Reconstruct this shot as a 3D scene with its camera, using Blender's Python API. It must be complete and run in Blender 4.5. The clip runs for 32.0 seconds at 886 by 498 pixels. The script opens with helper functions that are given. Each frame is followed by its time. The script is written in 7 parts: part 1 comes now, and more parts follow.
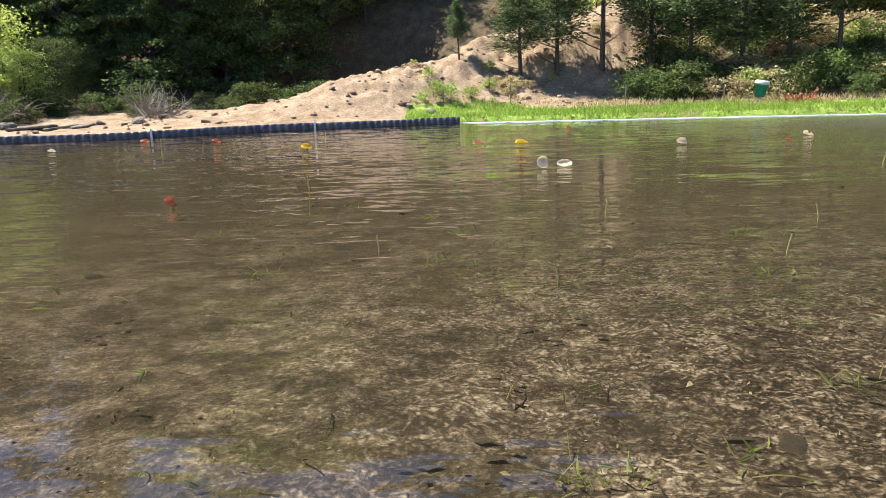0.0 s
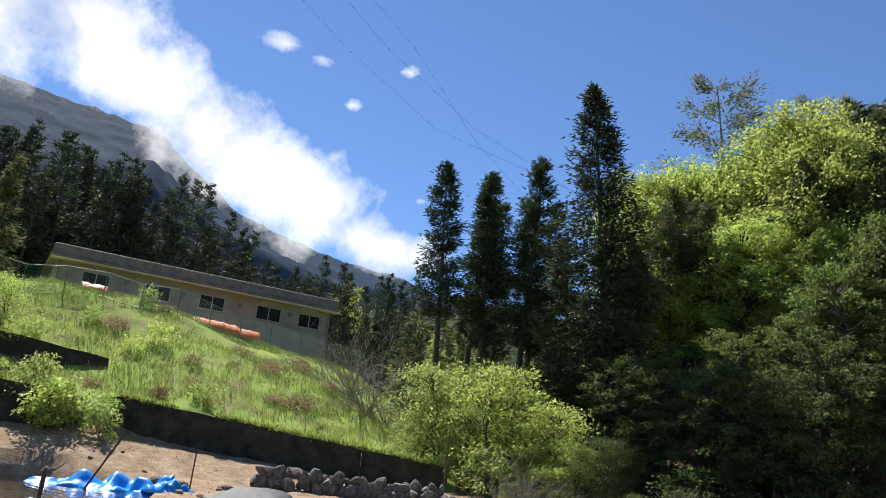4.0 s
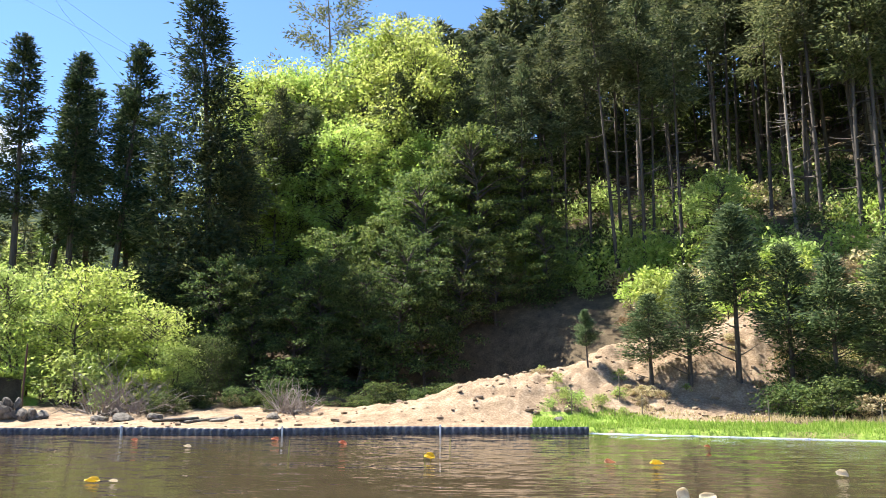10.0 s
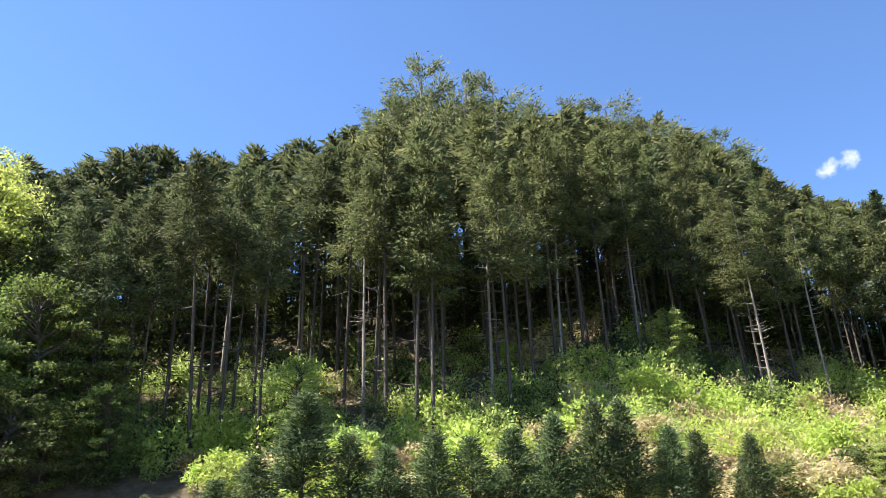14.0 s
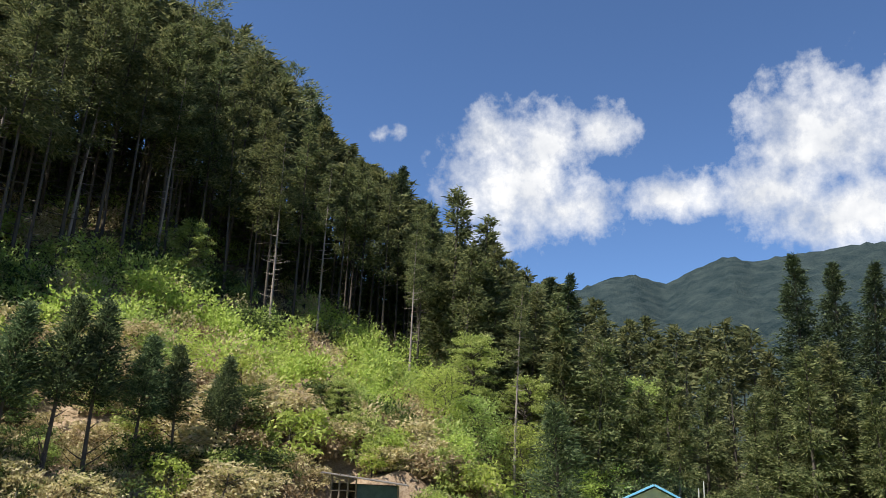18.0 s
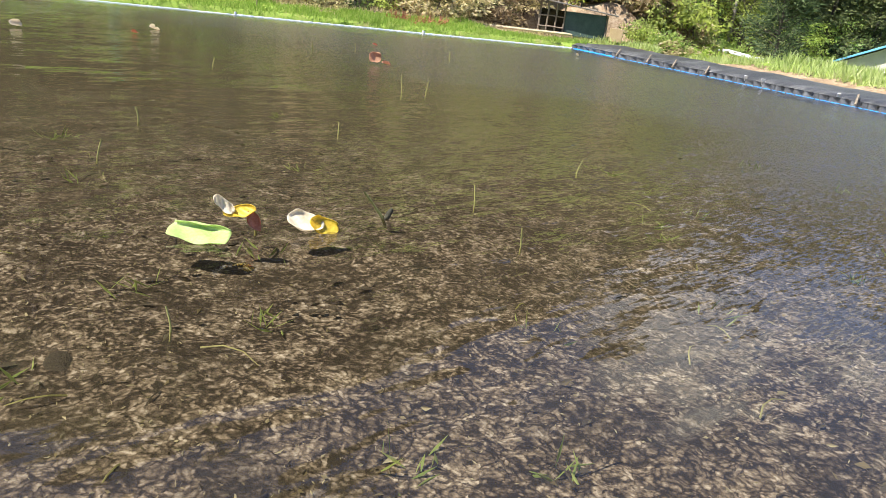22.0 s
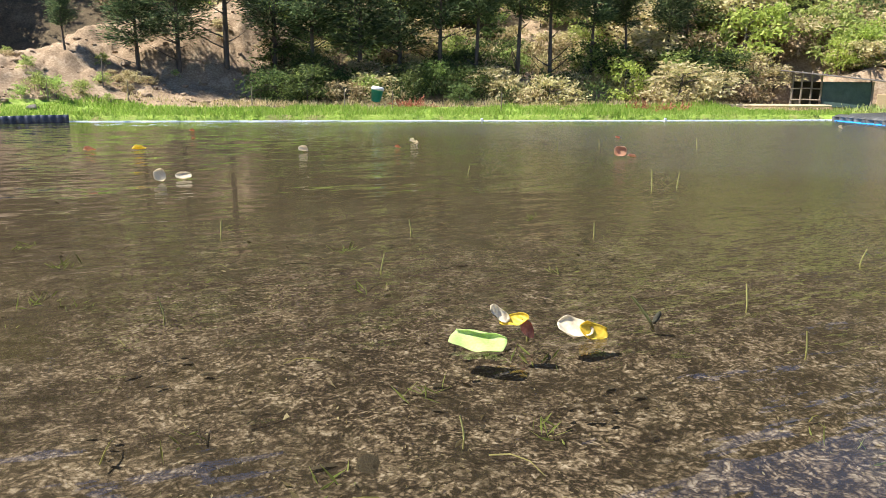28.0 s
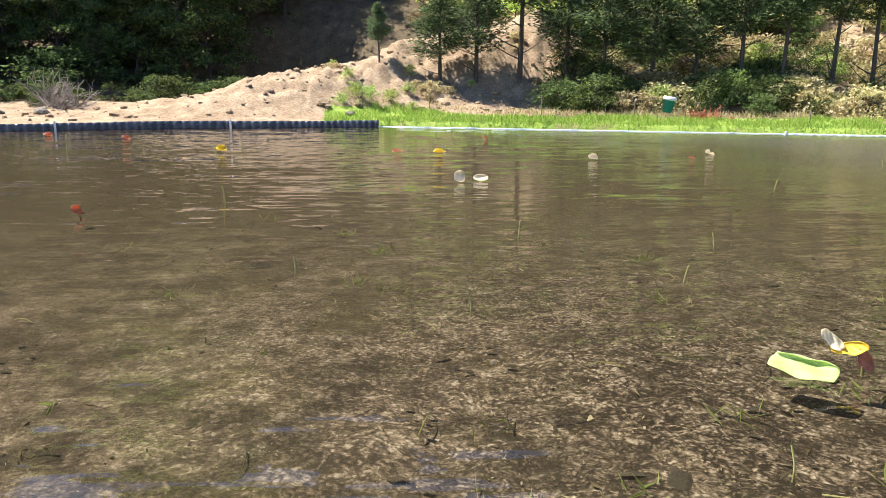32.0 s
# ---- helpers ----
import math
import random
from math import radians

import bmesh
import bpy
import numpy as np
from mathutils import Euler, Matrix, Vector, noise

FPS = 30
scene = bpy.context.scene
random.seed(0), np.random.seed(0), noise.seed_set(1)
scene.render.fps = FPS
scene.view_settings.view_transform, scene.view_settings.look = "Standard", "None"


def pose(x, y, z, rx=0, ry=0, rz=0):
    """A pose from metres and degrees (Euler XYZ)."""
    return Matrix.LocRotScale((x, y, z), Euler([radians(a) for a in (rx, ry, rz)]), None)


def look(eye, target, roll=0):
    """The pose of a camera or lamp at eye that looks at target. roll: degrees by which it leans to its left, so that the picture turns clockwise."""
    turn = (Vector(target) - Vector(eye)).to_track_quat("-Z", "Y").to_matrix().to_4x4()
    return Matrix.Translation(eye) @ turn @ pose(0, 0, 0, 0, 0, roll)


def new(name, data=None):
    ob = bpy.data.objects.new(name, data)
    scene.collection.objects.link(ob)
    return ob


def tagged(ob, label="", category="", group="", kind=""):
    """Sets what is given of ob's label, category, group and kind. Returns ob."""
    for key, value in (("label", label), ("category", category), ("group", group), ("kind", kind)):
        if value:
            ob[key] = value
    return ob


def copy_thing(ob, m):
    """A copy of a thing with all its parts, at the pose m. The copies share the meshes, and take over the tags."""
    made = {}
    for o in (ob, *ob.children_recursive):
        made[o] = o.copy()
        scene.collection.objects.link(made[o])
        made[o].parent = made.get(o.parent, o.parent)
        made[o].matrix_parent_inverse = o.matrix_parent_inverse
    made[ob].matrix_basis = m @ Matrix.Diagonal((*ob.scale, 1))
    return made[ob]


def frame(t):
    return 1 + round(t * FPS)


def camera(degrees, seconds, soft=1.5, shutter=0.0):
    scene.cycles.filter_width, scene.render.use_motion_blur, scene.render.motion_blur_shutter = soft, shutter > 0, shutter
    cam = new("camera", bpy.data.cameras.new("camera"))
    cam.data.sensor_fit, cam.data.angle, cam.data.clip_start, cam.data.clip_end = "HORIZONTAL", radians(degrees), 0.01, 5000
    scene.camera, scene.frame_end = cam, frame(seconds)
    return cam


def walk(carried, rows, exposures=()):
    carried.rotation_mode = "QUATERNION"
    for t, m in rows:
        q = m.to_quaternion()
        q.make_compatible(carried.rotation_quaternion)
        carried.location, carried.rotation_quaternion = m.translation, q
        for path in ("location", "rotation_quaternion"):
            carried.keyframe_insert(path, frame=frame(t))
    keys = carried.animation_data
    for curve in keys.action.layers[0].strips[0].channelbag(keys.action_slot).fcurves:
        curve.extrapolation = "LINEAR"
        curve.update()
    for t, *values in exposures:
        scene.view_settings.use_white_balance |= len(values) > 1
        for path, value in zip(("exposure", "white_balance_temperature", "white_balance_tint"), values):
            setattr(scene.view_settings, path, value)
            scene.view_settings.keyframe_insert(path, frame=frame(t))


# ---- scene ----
cam = camera(60.7, 32.0, soft=0.8)
PATH = [
    (0, (-0.074, 0.296, 0.932), (-0.141, 2.250, 0.512), -2.20),
    (0.5, (-0.121, 0.293, 0.912), (-0.538, 2.206, 0.506), -1.60),
    (1, (-0.188, 0.288, 0.876), (-1.041, 2.054, 0.486), 2.50),
    (1.5, (-0.220, 0.281, 0.874), (-1.313, 1.910, 0.486), 3.50),
    (2, (-0.244, 0.269, 0.933), (-1.409, 1.877, 0.695), 3.90),
    (2.5, (-0.265, 0.303, 0.991), (-1.500, 1.874, 0.908), 3.40),
    (3, (-0.274, 0.316, 1.085), (-1.461, 1.921, 1.200), 2.10),
    (3.5, (-0.321, 0.337, 1.179), (-1.563, 1.862, 1.545), 3.80),
    (4, (-0.389, 0.380, 1.222), (-1.640, 1.834, 1.787), 5.60),
    (4.5, (-0.380, 0.386, 1.218), (-1.687, 1.707, 1.959), 4.20),
    (6.5, (-0.408, 0.327, 1.175), (-1.689, 1.727, 1.806), 4.20),
    (7, (-0.302, 0.310, 1.169), (-1.527, 1.784, 1.740), 4.50),
    (7.5, (-0.203, 0.373, 1.177), (-1.303, 1.986, 1.612), 5.30),
    (8, (-0.161, 0.412, 1.168), (-1.146, 2.086, 1.642), 5.90),
    (8.5, (-0.204, 0.419, 1.155), (-1.098, 2.122, 1.704), 4.70),
    (9, (-0.166, 0.390, 1.145), (-0.958, 2.163, 1.624), 3.80),
    (9.5, (-0.119, 0.411, 1.132), (-0.716, 2.264, 1.590), 0.80),
    (10, (-0.088, 0.441, 1.158), (-0.460, 2.374, 1.514), -0.20),
    (10.5, (-0.110, 0.395, 1.224), (-0.370, 2.336, 1.634), 0.70),
    (11, (-0.121, 0.399, 1.261), (-0.352, 2.319, 1.771), 1.20),
    (11.5, (-0.162, 0.398, 1.268), (-0.348, 2.299, 1.860), 0.70),
    (12, (-0.130, 0.375, 1.286), (-0.280, 2.263, 1.927), 0.30),
    (12.5, (-0.054, 0.317, 1.304), (0.050, 2.211, 1.938), 0.70),
    (13, (-0.080, 0.273, 1.291), (0.245, 2.131, 1.957), -0.40),
    (13.5, (-0.072, 0.286, 1.298), (0.371, 2.091, 2.035), -0.70),
    (14, (-0.050, 0.281, 1.319), (0.608, 2.004, 2.092), -2.10),
    (14.5, (-0.057, 0.301, 1.332), (0.809, 1.930, 2.105), -1.30),
    (15, (-0.015, 0.342, 1.384), (1.002, 1.858, 2.201), -0.70),
    (15.5, (0.084, 0.351, 1.512), (1.279, 1.727, 2.336), -0.80),
    (17.5, (0.275, 0.202, 1.633), (1.842, 1.157, 2.435), 2.23),
    (18, (0.323, 0.219, 1.566), (1.924, 1.280, 2.123), 2.60),
    (18.5, (0.298, 0.160, 1.562), (1.931, 1.252, 1.934), 3.40),
    (19, (0.281, 0.135, 1.527), (1.943, 1.225, 1.746), 4.10),
    (19.5, (0.305, 0.111, 1.464), (2.003, 1.159, 1.593), 4.80),
    (20, (0.282, 0.085, 1.386), (1.973, 1.153, 1.398), 5.30),
    (20.5, (0.295, 0.128, 1.315), (1.950, 1.244, 1.189), 5.60),
    (21, (0.305, 0.132, 1.210), (1.929, 1.251, 0.878), 6.40),
    (21.5, (0.272, 0.122, 1.145), (1.798, 1.319, 0.655), 6.90),
    (22, (0.231, 0.150, 1.054), (1.558, 1.503, 0.417), 7.20),
    (22.5, (0.144, 0.113, 1.113), (1.341, 1.545, 0.395), 8.29),
    (23, (0.121, 0.113, 1.153), (1.286, 1.587, 0.469), 7.30),
    (23.5, (0.167, 0.142, 1.154), (1.210, 1.755, 0.596), 2.60),
    (24, (0.142, 0.168, 1.117), (1.102, 1.843, 0.597), 1.30),
    (24.5, (0.106, 0.150, 1.125), (1.043, 1.848, 0.636), 1.40),
    (25, (0.129, 0.151, 1.135), (1.042, 1.866, 0.659), 1.00),
    (25.5, (0.046, 0.128, 1.149), (0.954, 1.849, 0.689), 0.80),
    (27.5, (0.105, 0.150, 1.152), (0.969, 1.896, 0.699), 0.50),
    (28, (0.087, 0.168, 1.147), (0.919, 1.930, 0.694), 0.40),
    (28.5, (0.098, 0.186, 1.137), (0.900, 1.965, 0.701), 0.80),
    (29, (0.080, 0.165, 1.152), (0.861, 1.960, 0.744), 1.00),
    (29.5, (0.081, 0.171, 1.143), (0.846, 1.975, 0.745), 1.00),
    (30, (0.071, 0.159, 1.118), (0.816, 1.966, 0.695), 1.10),
    (30.5, (0.033, 0.206, 1.095), (0.748, 2.014, 0.627), 1.20),
    (31, (-0.020, 0.205, 1.105), (0.531, 2.073, 0.648), 0.80),
    (31.5, (-0.033, 0.233, 1.102), (0.286, 2.161, 0.677), 0.50),
    (32, (-0.071, 0.236, 1.097), (0.082, 2.184, 0.668), 0.30),
]
walk(cam, [(t, look(eye, target, roll)) for t, eye, target, roll in PATH],
     exposures=[(0.0, 1.4), (1.0, 1.35), (2.0, 1.0), (3.0, 1.2), (3.4, 1.4), (4.0, 0.75), (4.5, 0.5), (6.5, 0.12), (7.0, 0.15), (7.5, 0.6), (8.0, 0.95), (9.0, 0.75), (9.5, 1.1), (10.0, 1.7), (11.0, 1.85), (12.0, 1.55), (13.0, 1.72), (14.0, 1.72), (15.0, 1.6), (15.5, 1.35), (17.5, 0.3),
                (18.0, 0.68), (18.5, 0.95), (19.0, 1.15), (20.0, 1.4), (21.0, 1.42), (22.0, 1.3), (23.0, 1.38), (25.0, 1.3), (28.0, 1.3), (30.0, 1.35), (32.0, 1.55)])

# ---- sky, sun ----
SUN_AZ, SUN_EL = -72.0, 57.0          # degrees from +y to the right, and above the level


def heading(az, r, z=0.0):
    a = radians(az)
    return Vector((r * math.sin(a), r * math.cos(a), z))


world = bpy.data.worlds.new("sky")
scene.world = world
world.use_nodes = True
wn = world.node_tree.nodes
sky = wn.new("ShaderNodeTexSky")
sky.sky_type = "NISHITA"
sky.sun_disc = False
sky.sun_elevation = radians(SUN_EL)
sky.sun_rotation = radians(SUN_AZ)
sky.air_density, sky.dust_density, sky.ozone_density, sky.altitude = 1.0, 0.0, 8.0, 2200
wn["Background"].inputs["Strength"].default_value = 0.10
world.node_tree.links.new(sky.outputs[0], wn["Background"].inputs["Color"])
sun = new("sun", bpy.data.lights.new("sun", "SUN"))
sun.data.energy, sun.data.angle, sun.data.color = 5.0, radians(0.53), (1.0, 0.95, 0.87)
sun.matrix_world = look((0, 0, 60), Vector((0, 0, 60)) - heading(SUN_AZ, math.cos(radians(SUN_EL)), math.sin(radians(SUN_EL))))

# ---- materials ----


class Nodes:
    """A node material, its Principled shader and short ways to add nodes."""

    def __init__(self, name):
        self.m = bpy.data.materials.new(name)
        self.m.use_nodes = True
        self.t = self.m.node_tree
        self.bsdf = self.t.nodes["Principled BSDF"]
        self.out = self.t.nodes["Material Output"]

    def add(self, kind, **values):
        n = self.t.nodes.new("ShaderNode" + kind)
        for key, v in values.items():
            if key in n.inputs:
                n.inputs[key].default_value = v
        return n

    def link(self, a, b):
        self.t.links.new(a, b)

    def coords(self, scale=(1, 1, 1)):
        tc, mp = self.add("TexCoord"), self.add("Mapping")
        mp.inputs["Scale"].default_value = scale
        self.link(tc.outputs["Object"], mp.inputs["Vector"])
        return mp.outputs[0]

    def noise(self, vec, scale, detail=4.0, rough=0.55):
        n = self.add("TexNoise", Scale=scale, Detail=detail, Roughness=rough)
        self.link(vec, n.inputs["Vector"])
        return n.outputs["Fac"]

    def ramp(self, fac, stops):
        r = self.add("ValToRGB")
        e = r.color_ramp.elements
        while len(e) < len(stops):
            e.new(0.5)
        for k, (p, c) in zip(e, stops):
            k.position, k.color = p, (*c, 1) if len(c) == 3 else c
        self.link(fac, r.inputs["Fac"])
        return r.outputs["Color"]

    def mix(self, fac, a, b, blend="MIX"):
        n = self.add("Mix")
        n.data_type, n.blend_type = "RGBA", blend
        for src, k in ((fac, 0), (a, 6), (b, 7)):
            if hasattr(src, "is_output"):
                self.link(src, n.inputs[k])
            else:
                n.inputs[k].default_value = src if k == 0 else (*src, 1)
        return n.outputs[2]

    def math(self, op, a, b=0.0):
        n = self.add("Math")
        n.operation = op
        for k, src in enumerate((a, b)):
            if hasattr(src, "is_output"):
                self.link(src, n.inputs[k])
            else:
                n.inputs[k].default_value = src
        return n.outputs[0]

    def bump(self, height, strength=0.5, distance=0.02):
        n = self.add("Bump", Strength=strength, Distance=distance)
        self.link(height, n.inputs["Height"])
        self.link(n.outputs[0], self.bsdf.inputs["Normal"])
        return n.outputs[0]

    def done(self, color=None, rough=0.7, metal=0.0, spec=0.5):
        if color is not None:
            if hasattr(color, "is_output"):
                self.link(color, self.bsdf.inputs["Base Color"])
            else:
                self.bsdf.inputs["Base Color"].default_value = (*color, 1)
        if hasattr(rough, "is_output"):
            self.link(rough, self.bsdf.inputs["Roughness"])
        else:
            self.bsdf.inputs["Roughness"].default_value = rough
        self.bsdf.inputs["Metallic"].default_value = metal
        self.bsdf.inputs["Specular IOR Level"].default_value = spec
        return self.m


def plain(name, dark, light, scale=8.0, rough=0.7, bump=0.3, distance=0.01, metal=0.0, spec=0.4, stretch=(1, 1, 1)):
    """Two tones mixed by coarse and fine noise, with relief."""
    n = Nodes(name)
    v = n.coords(stretch)
    coarse, fine = n.noise(v, scale, 5), n.noise(v, scale * 9, 3)
    f = n.math("ADD", n.math("MULTIPLY", coarse, 0.65), n.math("MULTIPLY", fine, 0.35))
    c = n.ramp(f, [(0.32, dark), (0.68, light)])
    if bump:
        n.bump(f, bump, distance)
    return n.done(c, rough, metal, spec)


def leafy(name, tones, translucent=0.35, rough=0.5, vary=0.25, scale=0.5):
    """Foliage: a tone for each leaf and tree, light passing through the blade."""
    n = Nodes(name)
    geo, info = n.add("NewGeometry"), n.add("ObjectInfo")
    f = n.math("ADD", n.math("MULTIPLY", geo.outputs["Random Per Island"], 0.6), n.math("MULTIPLY", n.noise(n.coords(), scale, 3), 0.4))
    c = n.ramp(f, [(0.15, tones[0]), (0.5, tones[1]), (0.85, tones[2])])
    hsv = n.add("HueSaturation")
    n.link(c, hsv.inputs["Color"])
    n.link(n.math("ADD", n.math("MULTIPLY", info.outputs["Random"], vary), 1 - vary / 2), hsv.inputs["Value"])
    n.link(n.math("ADD", n.math("MULTIPLY", info.outputs["Random"], 0.03), 0.485), hsv.inputs["Hue"])
    col = hsv.outputs["Color"]
    n.done(col, rough, 0, 0.2)
    tr, ms = n.add("BsdfTranslucent"), n.add("MixShader", Fac=translucent)
    n.link(col, tr.inputs["Color"])
    n.link(n.bsdf.outputs[0], ms.inputs[1])
    n.link(tr.outputs[0], ms.inputs[2])
    n.link(ms.outputs[0], n.out.inputs["Surface"])
    return n.m


def ground_material():
    """Leaf litter, soil and turf, mixed by the sheet's own masks with ragged borders."""
    n = Nodes("ground")
    v = n.coords()
    big, mid, fine = n.noise(v, 0.35, 5), n.noise(v, 2.2, 6, 0.65), n.noise(v, 18, 4)
    litter = n.ramp(n.math("ADD", n.math("MULTIPLY", mid, 0.6), n.math("MULTIPLY", fine, 0.4)),
                    [(0.3, (0.035, 0.028, 0.018)), (0.5, (0.10, 0.075, 0.045)), (0.7, (0.2, 0.15, 0.09))])
    soil = n.ramp(n.math("ADD", n.math("MULTIPLY", mid, 0.55), n.math("MULTIPLY", fine, 0.45)),
                  [(0.3, (0.095, 0.062, 0.038)), (0.5, (0.265, 0.19, 0.122)), (0.72, (0.47, 0.375, 0.265))])
    turf = n.ramp(n.math("ADD", n.math("MULTIPLY", mid, 0.5), n.math("MULTIPLY", fine, 0.5)),
                  [(0.3, (0.10, 0.15, 0.03)), (0.5, (0.22, 0.31, 0.055)), (0.7, (0.36, 0.36, 0.12))])
    bare = n.ramp(n.noise(v, 0.55, 6, 0.7), [(0.52, (0, 0, 0)), (0.62, (1, 1, 1))])
    turf = n.mix(n.math("MULTIPLY", bare, 0.8), turf, n.ramp(mid, [(0.35, (0.07, 0.05, 0.03)), (0.65, (0.26, 0.19, 0.115))]))
    masks = []
    for key in ("soil", "turf"):
        a = n.add("Attribute")
        a.attribute_name = key
        masks.append(n.ramp(n.math("ADD", a.outputs["Fac"], n.math("MULTIPLY", n.math("SUBTRACT", mid, 0.5), 0.9)), [(0.42, (0, 0, 0)), (0.58, (1, 1, 1))]))
    c = n.mix(masks[0], litter, soil)
    c = n.mix(masks[1], c, turf)
    n.bump(n.math("ADD", n.math("MULTIPLY", mid, 0.7), n.math("MULTIPLY", fine, 0.3)), 0.8, 0.06)
    return n.done(c, 0.95, 0, 0.15)


def water_material():
    """Clear shallow water: a rippled surface that mirrors at its edge-on angles and lets the light through elsewhere."""
    n = Nodes("water")
    v = n.coords((0.5, 2.4, 1.0))
    tilt = None
    sep, where = n.add("SeparateXYZ"), n.add("MapRange")
    n.link(n.add("TexCoord").outputs["Object"], sep.inputs[0])
    gust = n.noise(n.coords((0.16, 0.3, 1.0)), 1.0, 3)
    n.link(n.math("ADD", sep.outputs["X"], n.math("MULTIPLY", n.math("SUBTRACT", gust, 0.5), 9.0)), where.inputs["Value"])
    for key, value in (("From Min", 1.2), ("From Max", 8.0), ("To Min", 0.0), ("To Max", 0.85)):
        where.inputs[key].default_value = value
    wind = where.outputs["Result"]
    for scale, amount in ((1.0, 0.10), (3.0, 0.16), (8.0, 0.22), (26.0, 0.0)):
        t = n.add("TexNoise", Scale=scale, Detail=1.0)
        n.link(v, t.inputs["Vector"])
        w = n.add("VectorMath")
        w.operation = "MULTIPLY_ADD"
        n.link(t.outputs["Color"], w.inputs[0])
        w.inputs[1].default_value = (amount * 0.14, amount, 0)
        w.inputs[2].default_value = (-amount * 0.07, -amount * 0.5, 0)
        if amount == 0.0:
            c = n.add("VectorMath")
            c.operation = "SUBTRACT"
            n.link(t.outputs["Color"], c.inputs[0])
            c.inputs[1].default_value = (0.5, 0.5, 0.5)
            flat, w = n.add("VectorMath"), n.add("VectorMath")
            flat.operation, w.operation = "MULTIPLY", "SCALE"
            n.link(c.outputs[0], flat.inputs[0])
            flat.inputs[1].default_value = (0.8, 1.0, 0.0)
            n.link(flat.outputs[0], w.inputs[0])
            n.link(wind, w.inputs["Scale"])
        if tilt is None:
            w.inputs[2].default_value[2] = 1.0
            tilt = w.outputs[0]
        else:
            a = n.add("VectorMath")
            n.link(tilt, a.inputs[0])
            n.link(w.outputs[0], a.inputs[1])
            tilt = a.outputs[0]
    unit = n.add("VectorMath")
    unit.operation = "NORMALIZE"
    n.link(tilt, unit.inputs[0])
    fr = n.add("Fresnel", IOR=1.52)
    n.link(unit.outputs[0], fr.inputs["Normal"])
    gl = n.add("BsdfGlossy")
    n.link(n.math("ADD", 0.012, n.math("MULTIPLY", wind, 0.26)), gl.inputs["Roughness"])
    n.link(unit.outputs[0], gl.inputs["Normal"])
    tr = n.add("BsdfTransparent")
    tr.inputs["Color"].default_value = (0.80, 0.78, 0.72, 1)
    silt = n.add("BsdfDiffuse")
    silt.inputs["Color"].default_value = (0.125, 0.106, 0.080, 1)
    mud = n.add("MixShader", Fac=0.05)
    n.link(tr.outputs[0], mud.inputs[1])
    n.link(silt.outputs[0], mud.inputs[2])
    ms = n.add("MixShader")
    n.link(fr.outputs[0], ms.inputs[0])
    n.link(mud.outputs[0], ms.inputs[1])
    n.link(gl.outputs[0], ms.inputs[2])
    n.link(ms.outputs[0], n.out.inputs["Surface"])
    return n.m


